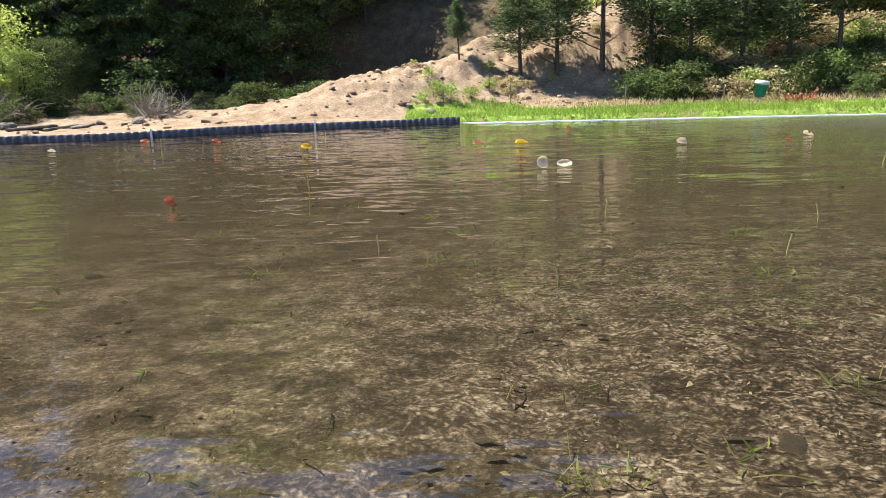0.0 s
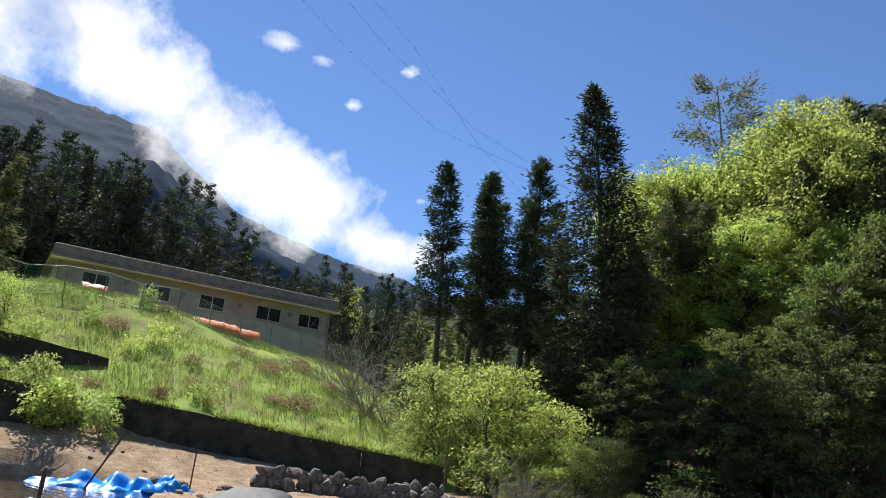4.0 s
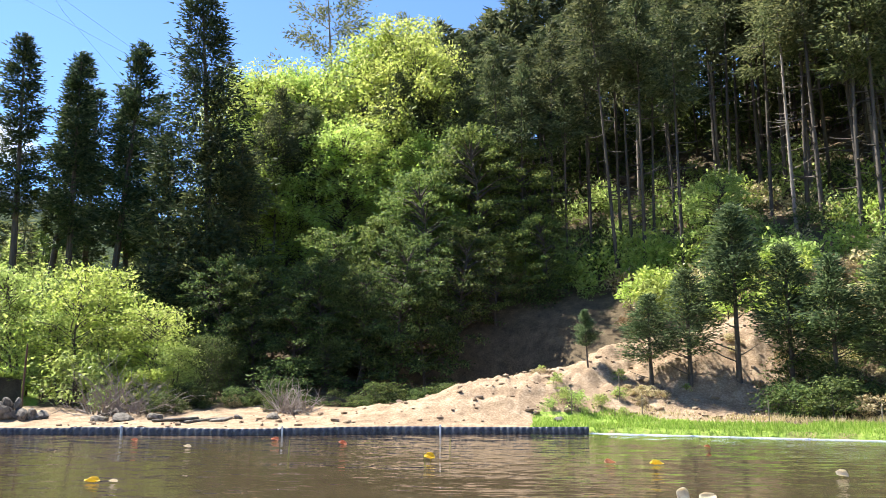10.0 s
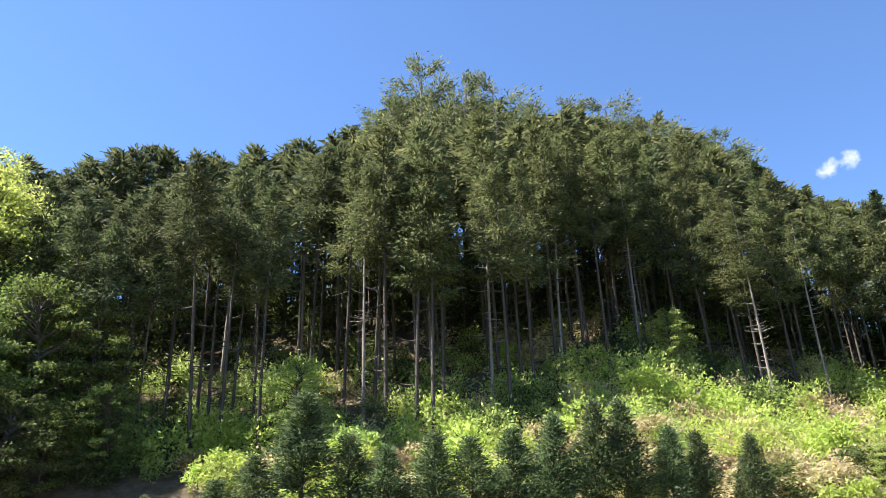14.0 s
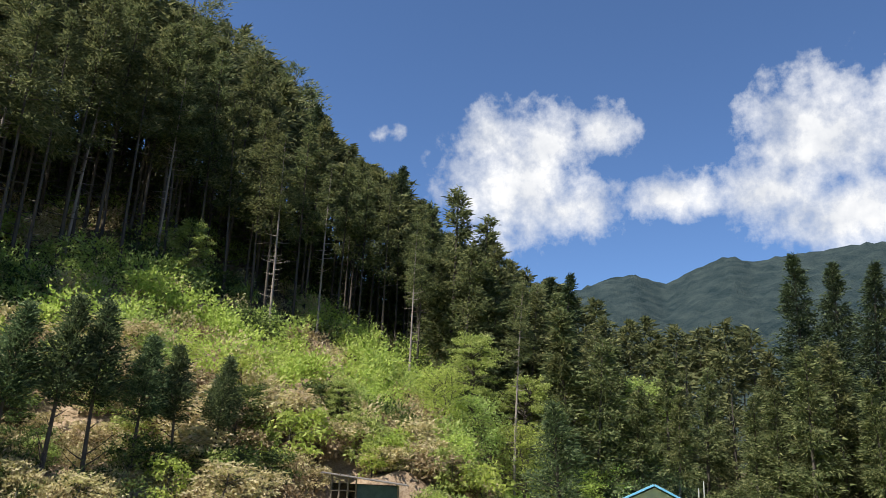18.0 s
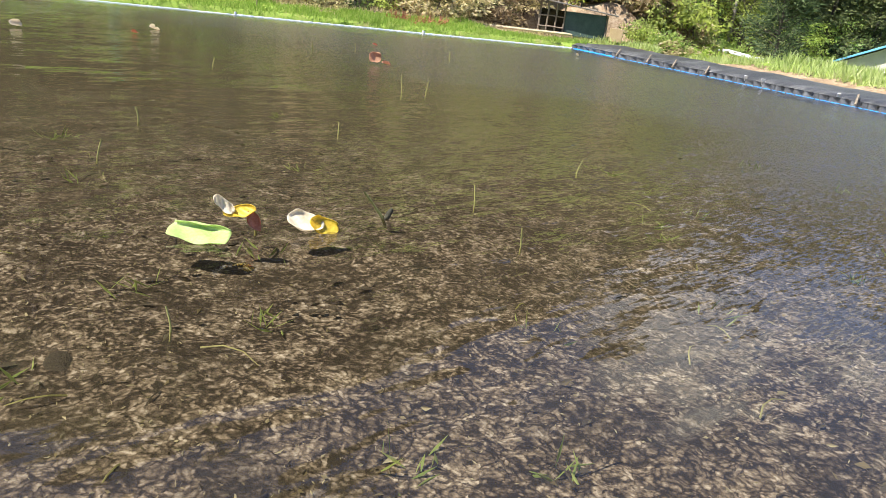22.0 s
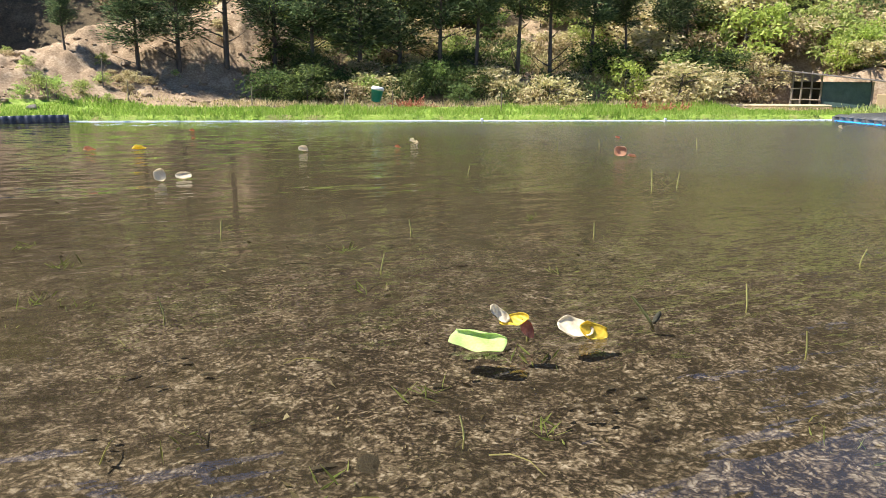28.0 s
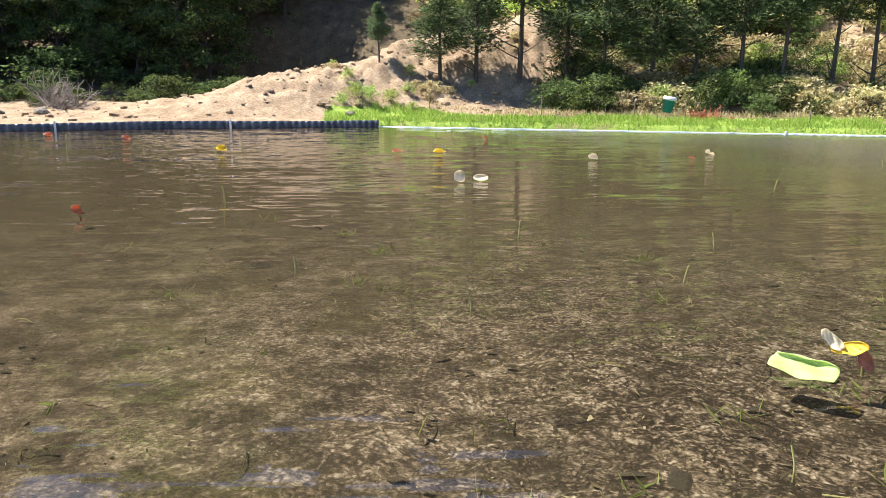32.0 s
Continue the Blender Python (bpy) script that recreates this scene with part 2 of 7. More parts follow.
def bed_material():
    """Soft brown mud: blotches of darker slime, fine grain, pale crumbs gathered in drifts; darkened further out for
    light lost in the water.
    """
    n = Nodes("pond_mud")
    v = n.coords()
    big, mid, clump, fine, crumb = n.noise(v, 0.8, 5), n.noise(v, 7.0, 8, 0.7), n.noise(v, 2.6, 7, 0.68), n.noise(v, 48, 5, 0.7), n.noise(v, 85, 2, 0.5)
    f = n.math("ADD", n.math("MULTIPLY", mid, 0.45), n.math("ADD", n.math("MULTIPLY", fine, 0.35), n.math("MULTIPLY", clump, 0.20)))
    c = n.ramp(f, [(0.37, (0.030, 0.023, 0.016)), (0.46, (0.105, 0.081, 0.057)), (0.54, (0.205, 0.162, 0.116)), (0.64, (0.38, 0.32, 0.245))])
    c = n.mix(n.ramp(clump, [(0.42, (1, 1, 1)), (0.56, (0, 0, 0))]), c, n.mix(0.72, c, (0.030, 0.024, 0.015)))
    drift = n.math("MULTIPLY", n.ramp(crumb, [(0.62, (0, 0, 0)), (0.70, (1, 1, 1))]), n.ramp(mid, [(0.46, (0, 0, 0)), (0.60, (1, 1, 1))]))
    c = n.mix(n.math("MULTIPLY", drift, 0.8), c, (0.60, 0.52, 0.38))
    slime = n.ramp(n.noise(v, 1.7, 6, 0.65), [(0.50, (0, 0, 0)), (0.66, (1, 1, 1))])
    c = n.mix(n.math("MULTIPLY", slime, 0.45), c, (0.15, 0.13, 0.045))
    # leaf scraps; their mottle also paints in light bent by the ripples
    bend, scraps, pick = n.add("VectorMath"), n.add("TexVoronoi", Scale=44.0), n.add("SeparateXYZ")
    bend.operation = "MULTIPLY_ADD"
    warp = n.add("TexNoise", Scale=11.0, Detail=4.0)
    n.link(v, warp.inputs["Vector"])
    n.link(warp.outputs["Color"], bend.inputs[0])
    bend.inputs[1].default_value = (0.16, 0.16, 0.16)
    n.link(v, bend.inputs[2])
    n.link(bend.outputs[0], scraps.inputs["Vector"])
    n.link(scraps.outputs["Color"], pick.inputs[0])
    gap = n.math("MULTIPLY", n.math("SUBTRACT", 0.42, scraps.outputs["Distance"]), 0.24)
    g = n.math("ADD", gap, n.math("ADD", n.math("MULTIPLY", pick.outputs["X"], 0.17), n.math("ADD", n.math("MULTIPLY", mid, 0.46), n.math("MULTIPLY", fine, 0.36))))
    litter = n.ramp(g, [(0.40, (0.022, 0.016, 0.011)), (0.48, (0.105, 0.080, 0.056)), (0.56, (0.27, 0.215, 0.155)), (0.68, (0.62, 0.55, 0.45))])
    litter = n.mix(n.ramp(clump, [(0.38, (1, 1, 1)), (0.54, (0, 0, 0))]), litter, n.mix(0.6, litter, (0.034, 0.026, 0.016)))
    sep, m, mw = n.add("SeparateXYZ"), n.add("MapRange"), n.add("MapRange")
    n.link(n.add("TexCoord").outputs["Object"], sep.inputs[0])
    n.link(n.math("ADD", sep.outputs["X"], n.math("MULTIPLY", n.math("SUBTRACT", clump, 0.5), 3.0)), mw.inputs["Value"])
    for key, value in (("From Min", -1.2), ("From Max", 1.0), ("To Min", 0.34), ("To Max", 0.95)):
        mw.inputs[key].default_value = value
    c = n.mix(mw.outputs["Result"], c, litter)
    n.link(n.math("ADD", sep.outputs["X"], n.math("MULTIPLY", n.math("SUBTRACT", big, 0.5), 5.0)), m.inputs["Value"])
    for key, value in (("From Min", -2.8), ("From Max", -0.4), ("To Min", 0.06), ("To Max", 0.0)):
        m.inputs[key].default_value = value
    c = n.mix(m.outputs["Result"], c, (0.042, 0.032, 0.017))
    # light lost along the water path, put into the mud colour by distance
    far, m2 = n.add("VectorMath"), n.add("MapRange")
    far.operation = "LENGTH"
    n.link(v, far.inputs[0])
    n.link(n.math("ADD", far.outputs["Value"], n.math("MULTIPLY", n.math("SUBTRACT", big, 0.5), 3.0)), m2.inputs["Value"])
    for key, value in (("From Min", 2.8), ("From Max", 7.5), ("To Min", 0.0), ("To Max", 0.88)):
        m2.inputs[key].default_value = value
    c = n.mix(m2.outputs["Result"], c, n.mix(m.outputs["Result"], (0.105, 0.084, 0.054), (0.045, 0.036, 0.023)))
    n.bump(f, 1.0, 0.035)
    return n.done(c, 0.95, 0, 0.1)


def mat_material():
    """Woven black sheet, dusty in streaks along its run, with a fine weave."""
    n = Nodes("weed_mat")
    tc, mp = n.add("TexCoord"), n.add("Mapping")
    mp.inputs["Rotation"].default_value = (0, 0, radians(41.8))
    n.link(tc.outputs["Object"], mp.inputs["Vector"])
    st = n.add("Mapping")
    st.inputs["Scale"].default_value = (0.35, 7.0, 1.0)
    n.link(mp.outputs[0], st.inputs["Vector"])
    streak, dust, weave = n.noise(st.outputs[0], 1.6, 5, 0.6), n.noise(mp.outputs[0], 1.3, 6, 0.65), n.noise(mp.outputs[0], 60, 3, 0.7)
    f = n.math("ADD", n.math("MULTIPLY", streak, 0.4), n.math("ADD", n.math("MULTIPLY", dust, 0.3), n.math("MULTIPLY", weave, 0.3)))
    c = n.ramp(f, [(0.37, (0.013, 0.014, 0.016)), (0.5, (0.046, 0.047, 0.050)), (0.62, (0.155, 0.155, 0.153))])
    n.bump(n.math("ADD", n.math("MULTIPLY", dust, 0.6), n.math("MULTIPLY", weave, 0.4)), 0.5, 0.03)
    return n.done(c, n.ramp(f, [(0.35, (0.34, 0.34, 0.34)), (0.65, (0.6, 0.6, 0.6))]), 0, 0.6)


def cloud_material(name, strength):
    """White cumulus, ragged and clear at the rims; shines by the daylight it scatters."""
    n = Nodes(name)
    tc = n.add("TexCoord")
    puff = n.noise(tc.outputs["Object"], 0.011, 9, 0.62)
    soft = n.noise(tc.outputs["Object"], 0.0045, 4, 0.5)
    a = n.add("Attribute")
    a.attribute_name = "body"
    d = n.math("ADD", a.outputs["Fac"], n.math("MULTIPLY", n.math("SUBTRACT", puff, 0.5), 1.25))
    alpha = n.ramp(d, [(0.28, (0, 0, 0)), (0.52, (0.45, 0.45, 0.45)), (0.92, (1, 1, 1))])
    shade = n.ramp(n.math("ADD", n.math("MULTIPLY", soft, 0.7), n.math("MULTIPLY", puff, 0.3)), [(0.36, (0.58, 0.62, 0.70)), (0.60, (1.0, 1.0, 1.0))])
    em, tr, ms = n.add("Emission", Strength=strength), n.add("BsdfTransparent"), n.add("MixShader")
    n.link(shade, em.inputs["Color"])
    n.link(alpha, ms.inputs[0])
    n.link(tr.outputs[0], ms.inputs[1])
    n.link(em.outputs[0], ms.inputs[2])
    n.link(ms.outputs[0], n.out.inputs["Surface"])
    return n.m


GROUND, WATER = ground_material(), water_material()
CLOUD, SUNNY_CLOUD = cloud_material("cloud", 0.66), cloud_material("sunny_cloud", 0.84)
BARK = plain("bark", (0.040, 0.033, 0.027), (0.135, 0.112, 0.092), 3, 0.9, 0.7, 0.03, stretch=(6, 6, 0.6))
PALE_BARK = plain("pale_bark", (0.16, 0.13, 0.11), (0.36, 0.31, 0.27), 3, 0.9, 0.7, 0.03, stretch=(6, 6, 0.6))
HINOKI = leafy("cypress_leaf", [(0.054, 0.072, 0.030), (0.128, 0.150, 0.060), (0.275, 0.28, 0.12)], 0.42, 0.75)
CEDAR = leafy("cedar_leaf", [(0.020, 0.037, 0.018), (0.050, 0.078, 0.034), (0.125, 0.155, 0.066)], 0.22, 0.7)
OLIVE = leafy("pine_leaf", [(0.085, 0.112, 0.05), (0.165, 0.19, 0.085), (0.29, 0.29, 0.14)], 0.4, 0.75)
BLUISH = leafy("young_conifer_leaf", [(0.036, 0.060, 0.028), (0.095, 0.135, 0.060), (0.25, 0.30, 0.135)], 0.34, 0.7)
LIME = leafy("spring_leaf", [(0.28, 0.38, 0.07), (0.43, 0.53, 0.12), (0.60, 0.65, 0.21)], 0.58)
GREEN = leafy("green_leaf", [(0.21, 0.29, 0.07), (0.36, 0.45, 0.125), (0.54, 0.60, 0.22)], 0.56)
# two darker copies of green_leaf, with shade put into the leaf colour
MIDLEAF = leafy("half_shade_tone_leaf", [(0.060, 0.095, 0.025), (0.135, 0.190, 0.050), (0.32, 0.38, 0.11)], 0.45, 0.65)
DARKLEAF = leafy("shade_tone_leaf", [(0.030, 0.052, 0.017), (0.085, 0.120, 0.036), (0.21, 0.26, 0.08)], 0.42, 0.7)
SASA = leafy("bamboo_grass_leaf", [(0.28, 0.27, 0.1), (0.54, 0.46, 0.24), (0.74, 0.62, 0.42)], 0.5)
DRY = leafy("dry_brush_leaf", [(0.17, 0.12, 0.06), (0.32, 0.24, 0.13), (0.48, 0.39, 0.24)], 0.3)
GRASS = leafy("grass_blade", [(0.13, 0.21, 0.035), (0.24, 0.34, 0.07), (0.42, 0.45, 0.15)], 0.42)
BED = bed_material()
MAT = mat_material()
BLUE = plain("blue_tarp", (0.006, 0.18, 0.62), (0.02, 0.36, 0.92), 6, 0.38, 0.6, 0.014, spec=0.35)
WHITE = plain("white_plastic", (0.55, 0.57, 0.60), (0.80, 0.81, 0.82), 5, 0.4, 0.2, 0.004)
BOARD = plain("ridge_board", (0.030, 0.033, 0.045), (0.11, 0.118, 0.145), 6, 0.24, 0.2, 0.004)
WALLDARK = plain("mossy_concrete", (0.010, 0.010, 0.006), (0.075, 0.070, 0.045), 2.2, 0.95, 0.8, 0.04)
EARTH = plain("dry_earth", (0.12, 0.08, 0.05), (0.36, 0.27, 0.18), 6, 0.95, 0.8, 0.02)
STONE = plain("field_stone", (0.032, 0.027, 0.021), (0.27, 0.24, 0.20), 5, 0.9, 0.7, 0.03)
BEIGE = plain("stucco", (0.30, 0.272, 0.228), (0.44, 0.402, 0.345), 1.2, 0.9, 0.2, 0.01)
FASCIA = plain("roof_concrete", (0.13, 0.12, 0.11), (0.30, 0.28, 0.25), 2.0, 0.85, 0.3, 0.01)
GLASS = plain("window_glass", (0.018, 0.021, 0.024), (0.035, 0.04, 0.045), 1.0, 0.08, 0.0)
WOOD = plain("grey_wood", (0.11, 0.085, 0.06), (0.30, 0.25, 0.19), 4, 0.85, 0.5, 0.01, stretch=(6, 6, 0.7))
ORANGE = plain("orange_sheet", (0.65, 0.14, 0.02), (0.85, 0.24, 0.05), 2, 0.5, 0.4, 0.03)
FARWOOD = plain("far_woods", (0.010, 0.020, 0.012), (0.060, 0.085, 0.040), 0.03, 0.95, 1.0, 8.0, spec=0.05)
# haze of distance is painted into these two base colours
FARBLUE = plain("blue_haze_woods", (0.010, 0.026, 0.054), (0.026, 0.048, 0.076), 0.02, 0.95, 0.3, 3.0, spec=0.05)
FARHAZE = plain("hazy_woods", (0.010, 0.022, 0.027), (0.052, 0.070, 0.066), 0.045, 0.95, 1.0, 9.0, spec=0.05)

# ---- mesh helpers ----


def mesh_np(name, verts, faces, material, smooth=False):
    """A mesh from arrays: verts (n, 3), faces (m, k)."""
    verts, faces = np.asarray(verts, np.float32), np.asarray(faces, np.int32)
    me = bpy.data.meshes.new(name)
    m, k = faces.shape
    me.vertices.add(len(verts))
    me.vertices.foreach_set("co", verts.ravel())
    me.loops.add(m * k)
    me.loops.foreach_set("vertex_index", faces.ravel())
    me.polygons.add(m)
    me.polygons.foreach_set("loop_start", np.arange(0, m * k, k, dtype=np.int32))
    me.polygons.foreach_set("use_smooth", np.full(m, smooth))
    me.materials.append(material)
    me.update(calc_edges=True)
    return me


def child(name, me, parent, label="", m=None):
    ob = new(name, me)
    ob.parent = parent
    if m is not None:
        ob.matrix_basis = m
    return tagged(ob, label)


def part(name, bm, material, parent=None, label="", smooth=False):
    me = bpy.data.meshes.new(name)
    if smooth:
        for f in bm.faces:
            f.smooth = True
    bm.to_mesh(me)
    bm.free()
    me.materials.append(material)
    return child(name, me, parent, label)


def thing(name, m, label, category, group="", kind=""):
    ob = new(name)
    ob.empty_display_size = 0.2
    ob.matrix_basis = m
    return tagged(ob, label, category, group, kind)


def bm_box(bm, lo, hi, bevel=0.0, m=None):
    r = bmesh.ops.create_cube(bm, size=1.0)
    vs = r["verts"]
    lo, hi = Vector(lo), Vector(hi)
    for v in vs:
        v.co = Vector((lo[i] + (v.co[i] + 0.5) * (hi[i] - lo[i]) for i in range(3)))
    if bevel:
        es = list({e for v in vs for e in v.link_edges})
        vs = bmesh.ops.bevel(bm, geom=es, offset=bevel, segments=1, affect="EDGES")["verts"]
    if m is not None:
        for v in vs:
            v.co = m @ v.co
    return vs


def box(lo, hi, bevel=0.0):
    bm = bmesh.new()
    bm_box(bm, lo, hi, bevel)
    return bm


def tube_np(points, radii, sides=7, cap=True):
    """A tapered tube along points."""
    points, radii = np.asarray(points, float), np.asarray(radii, float)
    n = len(points)
    tang = np.gradient(points, axis=0)
    tang /= np.linalg.norm(tang, axis=1, keepdims=True) + 1e-9
    ref = np.where(np.abs(tang[:, 2:3]) > 0.9, [[1.0, 0, 0]], [[0, 0, 1.0]])
    u = np.cross(tang, ref)
    u /= np.linalg.norm(u, axis=1, keepdims=True) + 1e-9
    w = np.cross(tang, u)
    a = np.linspace(0, 2 * np.pi, sides, endpoint=False)
    ring = points[:, None] + radii[:, None, None] * (np.cos(a)[None, :, None] * u[:, None] + np.sin(a)[None, :, None] * w[:, None])
    verts = ring.reshape(-1, 3)
    i, j = np.meshgrid(np.arange(n - 1), np.arange(sides), indexing="ij")
    k = (j + 1) % sides
    faces = np.stack([i * sides + j, i * sides + k, (i + 1) * sides + k, (i + 1) * sides + j], -1).reshape(-1, 4)
    return verts, faces


def gather(pieces):
    """Joins (verts, faces) pairs."""
    vs, fs, n = [], [], 0
    for v, f in pieces:
        vs.append(v), fs.append(f + n)
        n += len(v)
    return np.concatenate(vs), np.concatenate(fs)


def blades(rng, at, along, length, width, fold=0.25, single=False):
    """One folded diamond-shaped leaf for each place: at, along (n, 3), length, width (n)."""
    n = len(at)
    along = along / (np.linalg.norm(along, axis=1, keepdims=True) + 1e-9)
    side = np.cross(along, rng.normal(size=(n, 3)))
    side /= np.linalg.norm(side, axis=1, keepdims=True) + 1e-9
    up = np.cross(side, along)
    L, W = np.broadcast_to(length, n)[:, None], np.broadcast_to(width, n)[:, None]
    if single:
        v = np.stack([at + side * W * 0.5, at - side * W * 0.5, at + along * L], 1)
        return v.reshape(-1, 3), np.arange(3 * n).reshape(-1, 3)
    mid = at + along * L * 0.45 + up * W * fold
    v = np.stack([at, mid + side * W * 0.5 - up * W * fold * 2, at + along * L, mid - side * W * 0.5 - up * W * fold * 2], 1)
    b = np.arange(n)[:, None] * 4
    f = np.concatenate([b + [[0, 1, 2]], b + [[0, 2, 3]]], 0)
    return v.reshape(-1, 3), f


# ---- the lie of the land ----
POND = [(-0.2, -0.5), (-1.75, 0.89), (-9.3, 7.62), (-17.3, 14.6), (-15.6, 17.4), (-11.6, 17.9), (-8.7, 17.9), (-5.2, 19.1), (-2.4, 19.5), (-0.2, 19.8),
        (5.5, 18.0), (13.5, 15.4), (18.0, 14.1), (16.3, 9.0), (15.0, 5.0), (14.3, 3.07), (13.55, 0.9), (13.2, -0.5)]
POND2 = [(-18.4, 11.2), (-15.4, 8.9), (-13.0, 6.7), (-11.6, 5.0), (-11.6, 2.6), (-19.9, 1.2), (-25.6, 6.7), (-23.8, 10.8), (-21.0, 12.4)]
LAND = {  # heading: start of the rise (distance, height before it, height at it), its end (distance, height)
    -180: (30, 0.5, 0.5, 60, 3), -110: (30, 1.5, 2.2, 42, 8.0), -67: (30, 1.6, 2.4, 42, 8.3), -62: (30, 1.5, 2.6, 42, 8.1), -60: (30, 1.5, 2.6, 42, 7.9), -52: (29.5, 1.1, 2.1, 44, 6.9),
    -46: (29.3, 0.8, 1.7, 46, 6.0), -42: (29, 0.65, 1.4, 45, 3.6), -38: (29, 0.6, 0.7, 45, 2.0), -30: (28, 0.5, 0.5, 45, 3), -24: (28, 0.6, 0.6, 46, 7), -17: (26, 0.5, 0.5, 50, 11),
    -10: (26, 0.5, 0.5, 52, 14)}
LAND.update({  # the same for the planted slope and the low ground to its right
    0: (24.5, 0.3, 0.3, 54, 17), 14: (22.8, 0.3, 0.3, 55, 20), 24: (22.3, 0.3, 0.3, 55, 19.5), 35: (22.8, 0.3, 0.3, 55, 20), 44: (25, 0.4, 0.4, 56, 15.5),
    50: (28, 0.1, 0.1, 58, 12.5), 55: (28, 0.0, 0.0, 60, 10.5), 62: (30, -0.9, -0.9, 62, 7), 66: (40, -1.5, -1.5, 64, 4), 70: (46, -1.7, -1.7, 66, 2), 78: (46, -1.8, -1.8, 70, 0.5), 100: (24, -1.8, -1.8, 70, 0.5), 180: (30, 0.5, 0.5, 60, 3)})
LAND_AZ = np.array(sorted(LAND), float)
LAND_V = np.array([LAND[int(a)] for a in LAND_AZ], float)


def inside_dist(x, y, poly):
    """Signed distance to a polygon's rim, negative inside."""
    x, y = np.asarray(x, float), np.asarray(y, float)
    d, odd = np.full(x.shape, 1e9), np.zeros(x.shape, bool)
    for (ax, ay), (bx, by) in zip(poly, poly[1:] + poly[:1]):
        ex, ey = bx - ax, by - ay
        t = np.clip(((x - ax) * ex + (y - ay) * ey) / (ex * ex + ey * ey), 0, 1)
        d = np.minimum(d, np.hypot(x - ax - t * ex, y - ay - t * ey))
        with np.errstate(divide="ignore", invalid="ignore"):
            odd ^= ((ay > y) != (by > y)) & (x < (bx - ax) * (y - ay) / (by - ay if by != ay else 1e-9) + ax)
    return np.where(odd, -d, d)


def step01(v):
    v = np.clip(v, 0, 1)
    return v * v * (3 - 2 * v)


def waves(x, y, f, seed):
    """Cheap smooth noise, about -1 to 1."""
    r = np.random.RandomState(seed)
    out = 0
    for k in range(6):
        a, ph, g = r.uniform(0, 6.28), r.uniform(0, 6.28), f * r.uniform(0.6, 1.8)
        out = out + np.sin((x * np.cos(a) + y * np.sin(a)) * g + ph + 1.3 * np.sin((y * np.cos(a) - x * np.sin(a)) * g * 0.7 + ph * 2))
    return out / 3.2


def mound(x, y):
    """The bank of dug-up earth beyond the far rim."""
    az, r = np.degrees(np.arctan2(x, y)), np.hypot(x, y)
    crest_r = np.interp(az, [-14, -4, 2, 12], [22.5, 24.0, 25.2, 26.5])
    crest_h = np.interp(az, [-20, -17.5, -12.4, -5.6, 0.8, 7, 11, 13, 15.5], [0, 0.15, 0.5, 1.15, 1.7, 1.65, 1.5, 0.7, 0])
    w = np.where(r < crest_r, 2.3, 1.9)
    return crest_h * np.exp(-(((r - crest_r) / w) ** 2))


def land(x, y):
    x, y = np.asarray(x, float), np.asarray(y, float)
    az, r = np.degrees(np.arctan2(x, y)), np.hypot(x, y)
    r0, zf, z0, r1, z1 = (np.interp(az, LAND_AZ, LAND_V[:, k]) for k in range(5))
    rn = np.where(az > 58, np.minimum(r0, 26), r0)
    near = 0.2 + (zf - 0.2) * step01((r - rn + 5.5) / 5.5)
    z = np.where(r < r0, near, z0 + (z1 - z0) * np.clip((r - r0) / (r1 - r0), 0, 1) ** 1.05)
    z = z + np.clip(r - r1, 0, 400) * 0.02 + np.clip(r - r1, 0, 18) * 0.38 * np.interp(az, [-26, -15, 45, 64], [0, 1, 1, 0])
    rough = np.clip((r - r0 + 2) / 6, 0.06, 1)
    z = z + rough * (0.35 * waves(x, y, 0.35, 1) + 0.16 * waves(x, y, 1.4, 2)) + 0.03 * waves(x, y, 5, 3)
    heap = mound(x, y)
    gully = 0.45 - np.abs(waves(x, y, 1.7, 41))
    z = z + heap * (1 + 0.10 * waves(x, y, 1.3, 8)) - np.clip(heap, 0, 1) * (0.20 * np.clip(gully, -0.25, 0.45) + 0.10 * np.abs(waves(x, y, 4.5, 9)) + 0.06 * waves(x, y, 10.0, 10) + 0.03 * waves(x, y, 19.0, 12))
    z = z + (1.1 + 0.35 * waves(x, y, 2.0, 51)) * step01((r - 27.0 - 0.4 * waves(x, y, 1.5, 52)) / 0.7) * step01((az - 45) / 2) * step01((62 - az) / 5)
    # the hollow dug into the foot of the hill
    z = z - 3.2 * np.exp(-(((az + 8) / 6) ** 2)) * np.exp(-(((r - 28.8) / 2.1) ** 2)) * (r > 25)
    d = inside_dist(x, y, POND)
    z = np.where(d < 2.5, 0.13 + (z - 0.13) * step01(d / 2.5), z)
    z = np.where(d < 0.25, -0.5 + 0.63 * step01((d + 0.1) / 0.35), z)
    z = z + 0.24 * step01((d - 1.7) / 1.2) * step01((24.5 - r) / 4.0) * step01((az - 56) / 4) * (az < 110)
    d2 = inside_dist(x, y, POND2)
    return np.where(d2 < 0.5, np.minimum(z, -0.4 + 0.7 * step01((d2 + 0.3) / 0.8)), z)


def on_land(x, y, sink=0.0):
    return Vector((x, y, float(land(x, y)) - sink))


def spot(az, r, sink=0.0):
    p = heading(az, r)
    return on_land(p.x, p.y, sink)


